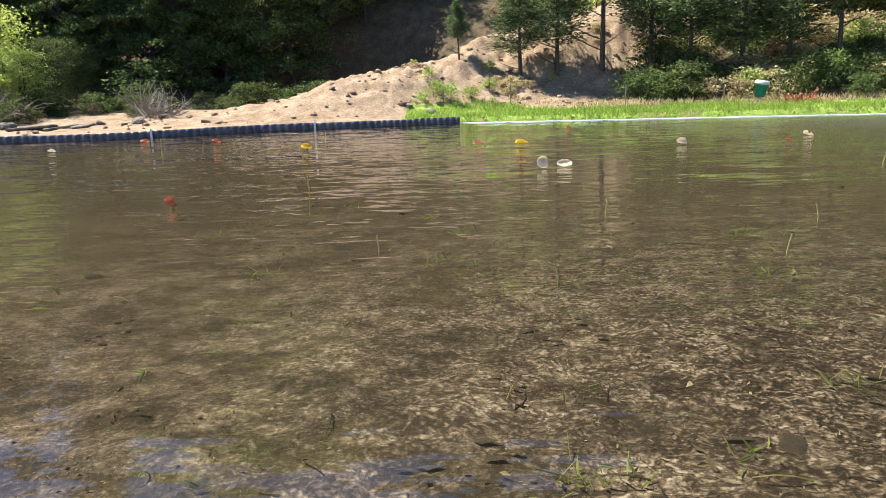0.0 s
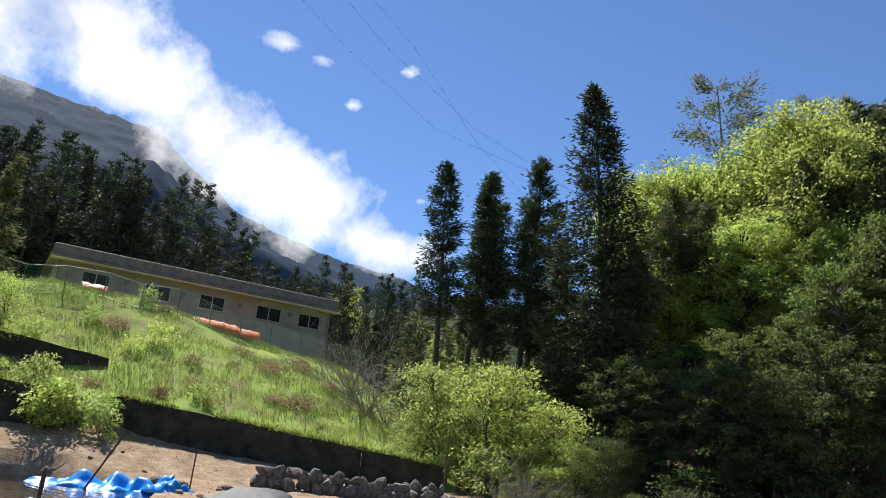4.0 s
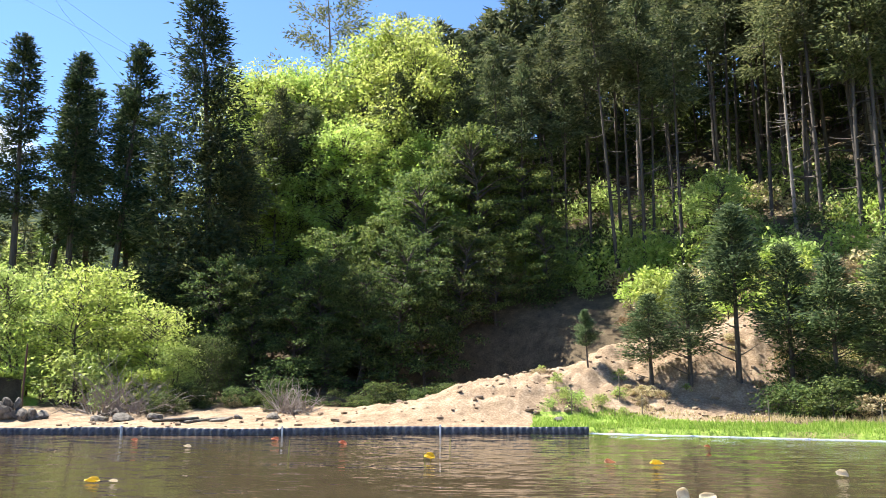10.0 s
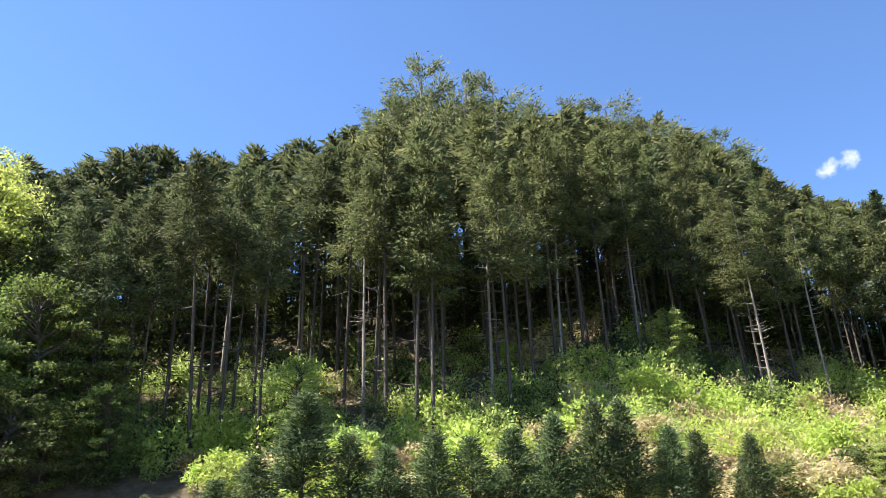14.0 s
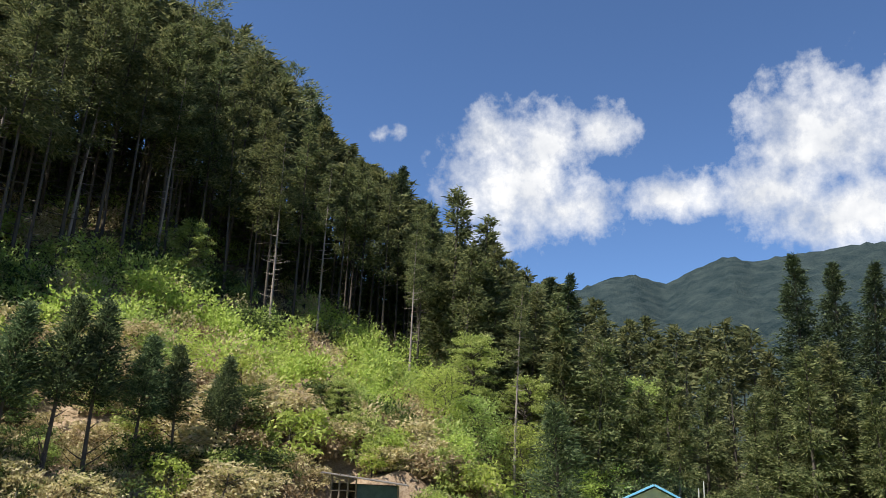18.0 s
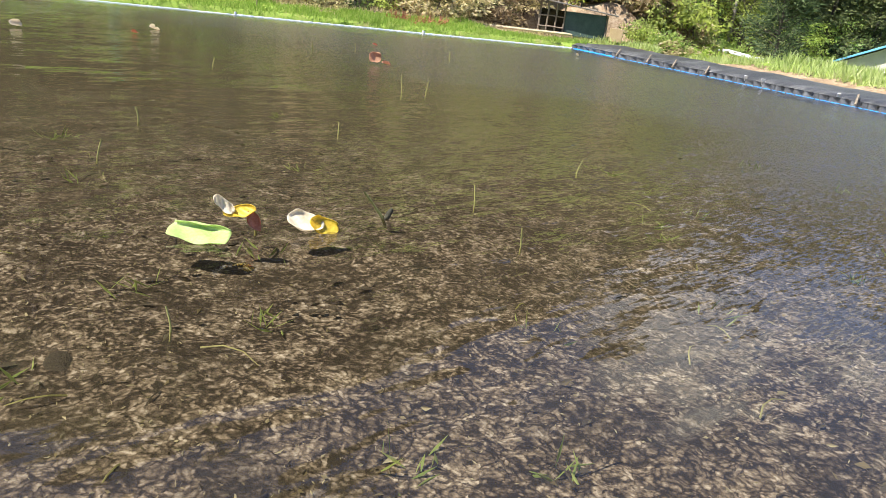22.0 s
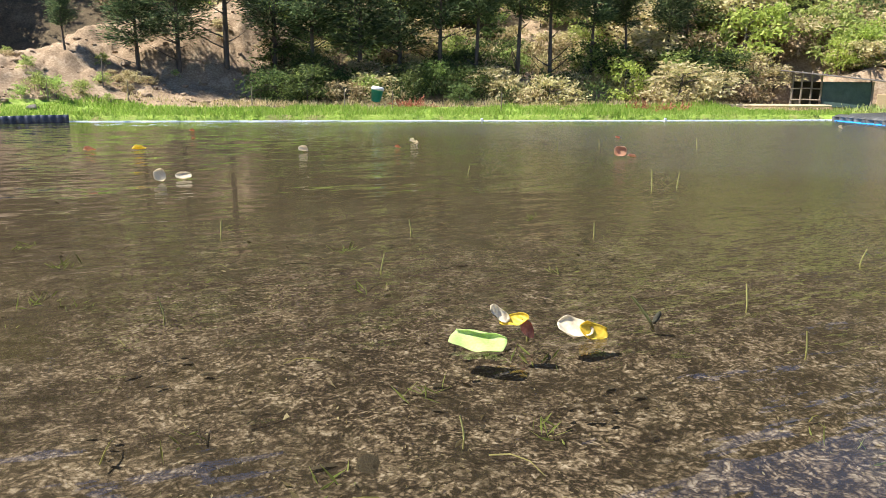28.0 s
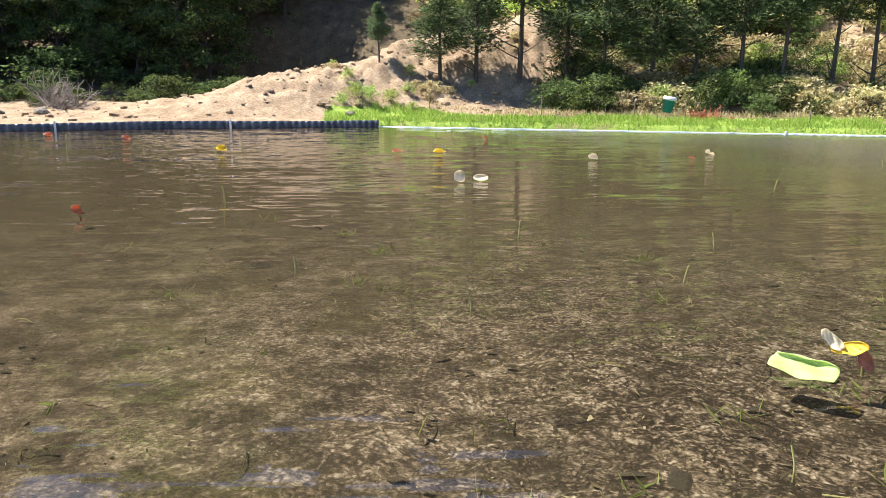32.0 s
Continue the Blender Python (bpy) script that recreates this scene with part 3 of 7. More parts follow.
def build_ground():
    az = np.radians(np.concatenate([np.arange(-180, -18, 0.9), np.arange(-18, 18, 0.22), np.arange(18, 180, 0.9)]))
    na = len(az)
    r = np.concatenate([np.linspace(0.4, 19, 60), np.linspace(19.15, 29, 66), np.linspace(29.3, 90, 84), np.geomspace(95, 3500, 26)])
    R, A = np.meshgrid(r, az, indexing="ij")
    x, y = R * np.sin(A), R * np.cos(A)
    verts = np.stack([x, y, land(x, y)], -1).reshape(-1, 3)
    i, j = np.meshgrid(np.arange(len(r) - 1), np.arange(na), indexing="ij")
    k = (j + 1) % na
    faces = np.stack([i * na + j, (i + 1) * na + j, (i + 1) * na + k, i * na + k], -1).reshape(-1, 4)
    me = mesh_np("ground", verts, faces, GROUND, True)
    az, x, y, R = np.degrees(A).ravel(), x.ravel(), y.ravel(), R.ravel()
    d = inside_dist(x, y, POND)
    # no soil in the dug hollow: dark litter there stands in for its shade
    soil = ((az < -8) & (R < np.interp(az, [-90, -60, -45, -20, -8], [29.5, 30, 29, 26, 25]))) | (mound(x, y) > 0.25)
    soil |= (az > 48) & (az < 60) & (R > 24.5) & (R < 29)
    soil |= (az > -10) & (az < 12) & (R < 25)
    soil |= (az > 54) & (d < 2.2)
    # slope foot below heading 28 keeps dark litter, painting in the trees' shade
    soil |= (az > 3) & (az < 57) & (R > np.where(az > 28, 23, 27.5)) & (R < np.interp(az, [3, 14, 24, 35, 57], [33, 32, 33, 39, 43]))
    turf = ((az < -38) & (R > np.interp(az, [-90, -60, -45, -38], [30, 30, 29.2, 28])) & (R < 60)) | (d < 1.9 + 0.5 * waves(x, y, 0.9, 31)) & (az > -3.5 + 2.5 * waves(x, y, 0.8, 30)) & (az < 58) & (mound(x, y) < 0.45) | ((az >= 54) & (d > 2.2) & (R < np.interp(az, [54, 60, 62], [24.5, 25, 40])) & (az < 110))
    for key, values in (("soil", soil), ("turf", turf)):
        me.attributes.new(key, "FLOAT", "POINT").data.foreach_set("value", values.astype(np.float32))
    tagged(new("ground", me), "earth and leaf litter of a wooded valley round a pond", "ground", kind="structure")


build_ground()


def polygon_sheet(name, poly, z, step, material, label, category, relief=None, inset=0.0):
    xs, ys = zip(*poly)
    gx, gy = np.arange(min(xs) - step, max(xs) + step, step), np.arange(min(ys) - step, max(ys) + step, step)
    X, Y = np.meshgrid(gx, gy, indexing="ij")
    Z = np.full(X.shape, z) if relief is None else z + relief(X, Y)
    keep = inside_dist(X, Y, poly) < inset
    n = len(gy)
    i, j = np.meshgrid(np.arange(len(gx) - 1), np.arange(n - 1), indexing="ij")
    f = np.stack([i * n + j, (i + 1) * n + j, (i + 1) * n + j + 1, i * n + j + 1], -1).reshape(-1, 4)
    f = f[keep.ravel()[f].any(1)]
    return tagged(new(name, mesh_np(name, np.stack([X, Y, Z], -1).reshape(-1, 3), f, material, True)), label, category, kind="structure")


polygon_sheet("water", POND, 0.0, 0.5, WATER, "shallow clear brown pond water with fine ripples", "water", inset=0.1)
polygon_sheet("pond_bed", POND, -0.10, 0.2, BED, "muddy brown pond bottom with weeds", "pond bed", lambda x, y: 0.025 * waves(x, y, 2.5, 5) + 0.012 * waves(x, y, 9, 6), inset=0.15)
polygon_sheet("water_2", POND2, 0.02, 0.5, WATER, "still brown water of a second small pond", "water", inset=0.1)
polygon_sheet("pond_bed_2", POND2, -0.15, 0.5, BED, "muddy bottom of the second small pond", "pond bed", inset=0.1)

# ---- trees ----


def conifer_parts(seed, height, crown_from, radius, leaf, per_branch=34, branches=70, spray=0.42, shape=0.75, droop=0.25, trunk=0.16, stubs=10, lean=0.02, top=0.06, limbs=2, loose=0.16, rise=0.0):
    """Trunk and crown meshes of one needle tree: whorled limbs that carry flat sprays."""
    rng = np.random.RandomState(seed)
    hs = np.linspace(-0.4, height, 9)
    bend = rng.normal(size=2) * lean * height
    px = bend[0] * (hs / height) ** 2
    py = bend[1] * (hs / height) ** 2
    pts = np.stack([px, py, hs], 1)
    pieces = [tube_np(pts, trunk * (1 - 0.93 * np.clip(hs / height, 0, 1)) + 0.01, 7)]
    at, along = [], []
    for b in range(branches + stubs):
        if b < branches:
            f = (b + rng.uniform()) / branches
            h = crown_from + (height - crown_from) * f
            length = radius * ((1 - f) ** shape * rng.uniform(0.65, 1.1) + top)
            if f < 0.18:
                length *= 0.55 + 0.45 * f / 0.18
        else:
            h, length = rng.uniform(0.25, 0.95) * crown_from, rng.uniform(0.3, 1.1)
        a = rng.uniform(0, 2 * np.pi)
        base = np.array([np.interp(h, hs, px), np.interp(h, hs, py), h])
        out = np.array([np.cos(a), np.sin(a), rng.uniform(-0.1, 0.35) - droop + (rise * (b / branches) ** 1.5 if b < branches else 0.0)])
        t = np.linspace(0, 1, 4)[:, None]
        line = base + out * length * t + np.array([0, 0, 1.0]) * (length * 0.22 * t**2)
        if limbs and (b % limbs == 0 or b >= branches):
            pieces.append(tube_np(line, np.linspace(0.028, 0.008, 4), 4))
        if b < branches:
            m = max(4, int(per_branch * (0.35 + length / radius)))
            s = rng.uniform(0.12, 1.0, m) ** 0.7
            p = base + out * length * s[:, None] + np.array([0, 0, 1.0]) * (length * 0.22 * s[:, None] ** 2)
            spread = rng.normal(size=(m, 3)) * np.array([1, 1, 0.6]) * (0.10 + loose * length)
            at.append(p + spread)
            along.append(out * 0.8 + spread * 2.0 + rng.normal(size=(m, 3)) * 0.35 + [0, 0, -0.15])
    at, along = np.concatenate(at), np.concatenate(along)
    n = len(at)
    v, f = blades(rng, at, along, spray * rng.uniform(0.6, 1.3, n), spray * 0.36 * rng.uniform(0.6, 1.3, n), single=True)
    tv, tf = gather(pieces)
    return tv, tf, v, f


def conifer(name, label, seed, height, crown_from, radius, leaf, bark=None, category="tree", **more):
    tv, tf, v, f = conifer_parts(seed, height, crown_from, radius, leaf, **more)
    ob = thing(name, Matrix(), label, category)
    child("trunk", mesh_np("trunk", tv, tf, bark or BARK, True), ob)
    child("crown", mesh_np("crown", v, f, leaf), ob)
    return ob


def broadleaf(name, label, seed, height, crown_from, radius, leaf, leaves=5000, size=0.26, bark=None, clusters=60, flat=0.45, category="tree", trunk=0.14, stems=1):
    """A tree of forking limbs with tiers of leaf clusters."""
    rng = np.random.RandomState(seed)
    pieces, tips = [], []
    for s in range(stems):
        a0 = rng.uniform(0, 6.28)
        foot = np.array([np.cos(a0), np.sin(a0), 0]) * (0.25 if stems > 1 else 0)
        top = foot + np.array([np.cos(a0), np.sin(a0), 0]) * radius * (0.35 if stems > 1 else 0.1) + [0, 0, height * 0.85]
        t = np.linspace(0, 1, 7)[:, None]
        line = foot * (1 - t) + top * t + np.cumsum(rng.normal(size=(7, 3)) * 0.02 * height, 0) * t
        line[0, 2] -= 0.3
        pieces.append(tube_np(line, np.linspace(trunk, trunk * 0.15, 7), 7))
        for c in range(clusters // stems):
            f = rng.uniform() ** 0.8
            h = crown_from + (height - crown_from) * f
            k = np.clip(h / (height * 0.9), 0.15, 0.98)
            base = np.array([np.interp(k, t[:, 0], line[:, q]) for q in range(3)])
            a = rng.uniform(0, 6.28)
            reach = radius * np.sqrt(max(0.05, 1 - ((f - 0.38) / 0.66) ** 2)) * rng.uniform(0.45, 1.05)
            tip = np.array([base[0] + np.cos(a) * reach, base[1] + np.sin(a) * reach, h + reach * 0.12])
            q = np.linspace(0, 1, 4)[:, None]
            mid = base * (1 - q) + tip * q
            mid[:, 2] += 0.18 * reach * np.sin(q[:, 0] * np.pi)
            pieces.append(tube_np(mid, np.linspace(0.045, 0.010, 4) * trunk / 0.14, 4))
            tips += [tip, mid[2]]
    tips = np.array(tips)
    pick = rng.randint(0, len(tips), leaves)
    blob = radius * rng.uniform(0.13, 0.30, len(tips)) * (0.55 if height > 8 else 1.0)
    off = rng.normal(size=(leaves, 3))
    off *= rng.uniform(0.15, 1.0, (leaves, 1)) ** 0.6 / np.linalg.norm(off, axis=1, keepdims=True)
    off *= np.array([1, 1, flat]) * blob[pick][:, None] * 1.25
    at = tips[pick] + off
    along = off * np.array([1, 1, 0.5]) / (blob[pick][:, None]) + rng.normal(size=(leaves, 3)) * 0.5 + [0, 0, -0.25]
    v, f = blades(rng, at, along, size * rng.uniform(0.6, 1.3, leaves), size * 0.62 * rng.uniform(0.6, 1.3, leaves), single=True)
    keep = at[:, 2] > 0.05
    f = f[keep]
    ob = thing(name, Matrix(), label, category)
    tv, tf = gather(pieces)
    child("trunk" if height > 3 else "stem", mesh_np("trunk", tv, tf, bark or BARK, True), ob)
    child("crown", mesh_np("crown", v, f, leaf), ob)
    return ob


def broadleaf_leaves(seed, height, radius, leaves, size):
    """A leafy dome alone, for joined undergrowth."""
    rng = np.random.RandomState(seed)
    d = rng.normal(size=(leaves, 3))
    d /= np.linalg.norm(d, axis=1, keepdims=True)
    at = d * rng.uniform(0.35, 1.0, (leaves, 1)) * [radius, radius, height * 0.55] * (1 + 0.25 * np.sin(d[:, :1] * 7 + d[:, 1:2] * 5)) + [0, 0, height * 0.45]
    return blades(rng, at, d + rng.normal(size=(leaves, 3)) * 0.6, size * rng.uniform(0.6, 1.3, leaves), size * 0.6 * rng.uniform(0.6, 1.3, leaves), single=True)


def place(kinds, rng, x, y, scale, group="", sink=0.15, stretch=None):
    """A copy of one of the kinds, turned and sized, standing on the land."""
    src = kinds[rng.randint(len(kinds))]
    ob = copy_thing(src, Matrix.Translation(on_land(x, y, sink)) @ pose(0, 0, 0, rng.normal() * 1.2, rng.normal() * 1.2, rng.uniform(0, 360)))
    ob.scale = (scale, scale, scale * (stretch or 1.0))
    if group:
        ob["group"] = group
    return ob


def drop_sources(obs):
    for ob in obs:
        for c in list(ob.children_recursive):
            bpy.data.objects.remove(c)
        bpy.data.objects.remove(ob)


rng = np.random.RandomState(11)


def joined(name, pieces, label, category):
    """Far repeats that nobody could count, in one object: pieces are (verts, faces, material)."""
    mats = []
    for _, _, m in pieces:
        if m not in mats:
            mats.append(m)
    vs, fs, ids, n = [], [], [], 0
    for v, f, m in pieces:
        if f.shape[1] == 4:
            f = np.concatenate([f[:, [0, 1, 2]], f[:, [0, 2, 3]]])
        vs.append(v), fs.append(f + n), ids.append(np.full(len(f), mats.index(m)))
        n += len(v)
    me = mesh_np(name, np.concatenate(vs), np.concatenate(fs), mats[0])
    for m in mats[1:]:
        me.materials.append(m)
    me.polygons.foreach_set("material_index", np.concatenate(ids).astype(np.int32))
    return tagged(new(name, me), label, category, kind="stuff")


def moved(v, x, y, scale, turn, sink=0.15):
    c, s = np.cos(turn), np.sin(turn)
    out = np.stack([v[:, 0] * c - v[:, 1] * s, v[:, 0] * s + v[:, 1] * c, v[:, 2]], 1) * scale
    return out + np.array([x, y, float(land(x, y)) - sink])


FOREST = "tall cypress, bare dark trunk and deep green crown, on the slope"
cypress = [conifer("cypress_tree", l, s, 12.0, c, r, HINOKI, bark=b, per_branch=100, branches=50, spray=0.20, stubs=14, limbs=4, trunk=0.078, shape=0.85, top=0.03, loose=0.09, rise=0.5)
           for s, c, r, b, l in ((1, 6.4, 1.5, BARK, FOREST), (2, 7.2, 1.35, BARK, FOREST), (3, 5.0, 1.6, BARK, FOREST), (4, 6.6, 1.4, BARK, FOREST), (5, 5.6, 1.5, BARK, FOREST))]
# pale bark here puts the sun on the edge trunks into their colour
edge_cypress = [conifer("cypress_tree", "tall cypress, sunlight painted into its pale bare trunk, sparse crown", s, 15.0, 9.0, 1.3, HINOKI, bark=PALE_BARK, per_branch=90, branches=40, spray=0.21, stubs=26, limbs=3, trunk=0.10, shape=0.7, top=0.03, loose=0.10, rise=0.4, lean=0.03)
                for s in (12, 13)]
# cypress_leaf darkened: the left slope's shade is put into the leaf colour
SHADED_STAND = leafy("shaded_stand_leaf", [(0.044, 0.064, 0.027), (0.100, 0.123, 0.053), (0.225, 0.235, 0.108)], 0.35, 0.75)
stand = [conifer("cedar_tree", "slender close-planted conifer, shade painted into its leaves, long bare dark trunk", s, 12.0, c, r, SHADED_STAND, per_branch=92, branches=46, spray=0.22, stubs=16, limbs=4, trunk=0.075, shape=0.75, top=0.03, loose=0.11, rise=0.5)
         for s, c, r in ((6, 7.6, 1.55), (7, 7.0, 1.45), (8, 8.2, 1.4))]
full = [conifer("cypress_tree", "dense green cypress leafy to the ground at the wood's edge", s, 12.0, 0.8, r, HINOKI, per_branch=88, branches=78, spray=0.32, stubs=0, limbs=4, loose=0.12, rise=0.45)
        for s, r in ((21, 2.1), (22, 1.8), (23, 2.4))]
cedar = [conifer("cedar_tree", "tall dark cedar with ragged narrow crown and bare lower trunk", s, 15.0, c, r, CEDAR, per_branch=95, branches=105, spray=0.22, limbs=4, shape=0.55, droop=0.12, trunk=0.19, stubs=14, loose=0.10, rise=0.6, top=0.05)
         for s, c, r in ((31, 5.8, 1.35), (32, 6.6, 1.2), (34, 6.2, 1.15))]
pointed = [conifer("cedar_tree", "tall dark pointed cedar leafy nearly to the ground", s, 18.0, 1.4, r, CEDAR, per_branch=88, branches=300, spray=0.25, limbs=6, shape=0.68, droop=0.15, trunk=0.22, stubs=0, loose=0.09, top=0.0, rise=0.3)
           for s, r in ((33, 3.3), (35, 2.7))]
spire = [conifer("cedar_tree", "dark pointed cedar of the dense stand behind the building", s, 14.0, 1.5, r, CEDAR, per_branch=84, branches=64, spray=0.28, limbs=4, shape=0.7, droop=0.15, trunk=0.16, stubs=0, loose=0.11, top=0.03, rise=0.6)
         for s, r in ((36, 2.1), (37, 1.8), (38, 2.3))]
pine = [conifer("pine_tree", "old olive-green pine with open irregular crown on the ridge", s, 14.0, 5.0, 3.7, OLIVE, bark=PALE_BARK, per_branch=180, branches=34, spray=0.23, shape=sh, droop=-0.12, trunk=0.17, lean=0.05, top=0.08, loose=0.075, rise=0.35)
        for s, sh in ((41, 0.55), (42, 0.75))]
far_tree = [conifer_parts(s, 12.0, c, 1.7, None, per_branch=26, branches=34, spray=0.55, stubs=0, trunk=0.085, limbs=0, rise=0.4, loose=0.12) for s, c in ((81, 7.2), (82, 8.0))]
far_full = [conifer_parts(s, 12.0, 1.0, 2.3, None, per_branch=26, branches=44, spray=0.58, stubs=0, limbs=0, rise=0.4, loose=0.12) for s in (83, 84)]
SKY_AZ = [-26, -10.4, -6.4, 3.1, 9.8, 14, 18.5, 26, 31.4, 36, 41, 43.6, 46.7, 49, 53, 56.5, 62.4, 65.4, 69.7, 75.7, 79.5, 100]
SKY_EL = [25, 27, 28.6, 29.7, 30.9, 32.5, 34, 33.5, 32, 31.5, 30, 28, 25.7, 22.8, 22.0, 18, 15.5, 14.6, 11.9, 11.3, 11, 12]


def top_scale(az, r, el, height):
    """The size at which a tree of that height ends at an elevation, seen from the pond's near corner."""
    p = heading(az, r)
    return (1.25 + r * math.tan(radians(el)) - float(land(p.x, p.y))) / height


def place_top(kinds, az, r, el, height, group, stretch=None):
    p = heading(az, r)
    return place(kinds, rng, p.x, p.y, top_scale(az, r, el, height) / (stretch or 1.0), group, stretch=stretch)


front = {-26: 36, -18: 38, -10: 36, 0: 34, 14: 33, 24: 34, 35: 40, 44: 39, 52: 43, 62: 45, 66: 45}
fa, fr = list(front), list(front.values())
back = []


def far_copy(kinds, x, y, scale, leaf):
    tv, tf, v, f = kinds[rng.randint(len(kinds))]
    a = rng.uniform(0, 6.28)
    back.append((moved(tv, x, y, scale, a), tf, BARK))
    back.append((moved(v, x, y, scale, a), f, leaf))


for a in np.arange(-26, 63, 1.0):
    r_in, r_out = np.interp(a, fa, fr), np.interp(a, LAND_AZ, LAND_V[:, 3]) + 9.0
    rr = r_in + rng.uniform(0, 1.5)
    while rr < r_out:
        if rng.uniform() < rr * radians(1.0) / np.interp(rr - r_in, [0, 6], [1.75 if a > 13 else 1.35, 2.0]):
            az, r = a + rng.uniform(-0.5, 0.5), rr + rng.uniform(-0.7, 0.7)
            p = heading(az, r)
            size = rng.uniform(0.84, 1.16) * np.interp(a, [-26, -5, 8, 30, 40, 62], [0.82, 0.92, 1.1, 1.18, 1.1, 0.95])
            size = min(size, top_scale(az, r, np.interp(az, SKY_AZ, SKY_EL) - rng.uniform(0, 2.0), 12.0))
            if rr < r_in + 6.0:
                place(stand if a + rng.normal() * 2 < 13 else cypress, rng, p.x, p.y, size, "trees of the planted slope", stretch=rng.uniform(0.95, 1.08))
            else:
                far_copy(far_tree, p.x, p.y, size, SHADED_STAND if a < 13 else HINOKI)
        rr += 2.1 if rr < r_in + 6.0 else 2.7
# fillers behind the trunks carry the wood's inner shade in their tone
for a in np.arange(-8, 63, 1.25):
    for step in (-9, -4, 1.5, 7):
        p = heading(a + rng.uniform(-0.6, 0.6), np.interp(a, LAND_AZ, LAND_V[:, 3]) + step + rng.uniform(0, 3))
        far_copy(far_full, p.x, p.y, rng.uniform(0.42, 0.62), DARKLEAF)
for a in np.arange(-11, 80, 0.95):
    az, r = a + rng.uniform(-0.3, 0.3), np.interp(a, LAND_AZ, LAND_V[:, 3]) + rng.uniform(1, 6)
    p = heading(az, r)
    far_copy(far_tree, p.x, p.y, top_scale(az, r, np.interp(az, SKY_AZ, SKY_EL) - abs(rng.normal()) * 0.9, 12.0), SHADED_STAND if a < 13 else HINOKI)
for az, foot in ((3.9, 12.7), (9.6, 13.6), (14.3, 10.3), (19.5, 12.0), (24.0, 10.2), (29.4, 12.5), (35.3, 13.4), (43.8, 8.9), (47.3, 9.2), (54.4, 6.1), (62.3, 5.0)):
    r = next((q for q in np.arange(26, 48, 0.25) if math.degrees(math.atan2(float(land(*heading(az, q)[:2])) - 1.25, q)) > foot), 38.0)
    place_top(edge_cypress, az, r, np.interp(az, [0, 30, 44, 54, 62], [29, 29.5, 24, 19, 14.5]), 15.0, "trees of the planted slope")
for a in np.arange(57, 100, 1.5):
    for rr in np.arange(44, 70, 3.6):
        if rng.uniform() < 0.62:
            p = heading(a + rng.uniform(-1, 1), rr + rng.uniform(-1.6, 1.6))
            if rr < 52:
                place(full, rng, p.x, p.y, rng.uniform(0.62, 0.88) * np.interp(a, [57, 66, 72], [1.32, 1.15, 1.0]), "trees of the wood")
            else:
                far_copy(far_full, p.x, p.y, rng.uniform(0.7, 0.9), HINOKI)
for a, r, el in ((-40.4, 37, 22.9), (-38.8, 39, 22.3), (-37.1, 37.5, 22.2), (-34.7, 37, 23.8), (-33.6, 39, 20.6), (-36.3, 42, 20.4), (-32.2, 41, 20.5)):
    place_top(cedar, a, r, el, 15.2, "tall cedars by the stream")
place_top(pointed[:1], -27.8, 34.5, 28.0, 18.0, "tall cedars by the stream")
for a, r, el in ((-28.2, 33.5, 19.2), (-26.4, 34, 17.2), (-30.6, 35, 17.6), (-73.8, 37, 19.5), (-71.8, 38.5, 17.5), (-76, 36, 20.0)):
    place_top(full, a, r, el, 12.2, "trees of the wood")
for a in np.arange(-78, -42.5, 0.75):
    el = np.interp(a, [-78, -66.5, -62.4, -59.9, -57.2, -54.4, -52.3, -48.2, -43], [21, 20.0, 19.0, 19.2, 17.4, 15.2, 14.8, 15.0, 14.6])
    place_top(spire, a + rng.uniform(-.25, .25), rng.uniform(56, 63), el - abs(rng.normal()) * 1.3, 14.2, "trees behind the building")
for a, r, el in ((-19.0, 46, 28.9), (18.5, 52, 36.6), (20.6, 55, 34.6), (22.8, 53, 36.0), (26.2, 53, 35.0), (16.4, 54, 33.6), (29, 54, 33.0), (31.6, 53, 32.8), (34.0, 54, 31.6), (36.0, 53, 32.6), (38.6, 53, 30.6), (43.5, 53, 28.8), (-12.6, 48, 27.0), (-79, 41, 22)):
    place_top(pine, a, r, el, 14.3, "pines on the ridge")
for a, r, el in ((46.0, 52, 26.0), (53.0, 52, 22.4), (65.6, 50, 14.8), (64.0, 52, 14.6), (81.8, 52, 15.8), (84.6, 51, 15.2), (86.2, 50, 14.6), (88.5, 52, 15.4), (91, 50, 15)):
    place_top(pointed[1:], a, r, el, 18.0, "tall cedars at the edge of the wood")
drop_sources(stand + cypress + edge_cypress + full + cedar + pointed + spire + pine)
for k in range(150):
    a, r = rng.uniform(-52, -30), rng.uniform(62, 130)
    p = heading(a, r)
    far_copy(far_full, p.x, p.y, rng.uniform(0.5, 0.9), rng.choice([GREEN, LIME, HINOKI, HINOKI]))
for k in range(46):
    p = heading(rng.uniform(-43.5, -29), rng.uniform(46, 60))
    far_copy(far_full, p.x, p.y, rng.uniform(0.45, 0.78), (HINOKI, GREEN, MIDLEAF)[k % 3])
for a in np.arange(-78, -43, 0.8):
    p = heading(a, rng.uniform(54, 64))
    top = np.interp(a, [-76, -66, -57, -45], [22.5, 21.0, 18.0, 13.0]) * rng.uniform(0.74, 0.95)
    far_copy(far_full, p.x, p.y, (top - float(land(p.x, p.y))) / 12.0, CEDAR)
for a in np.arange(100, 285, 3.2):
    p = heading(a, rng.uniform(46, 60))
    far_copy(far_full, p.x, p.y, rng.uniform(0.8, 1.1), HINOKI)
joined("far_trees", back, "distant mixed conifers and broadleaf trees of the valley woods", "trees")

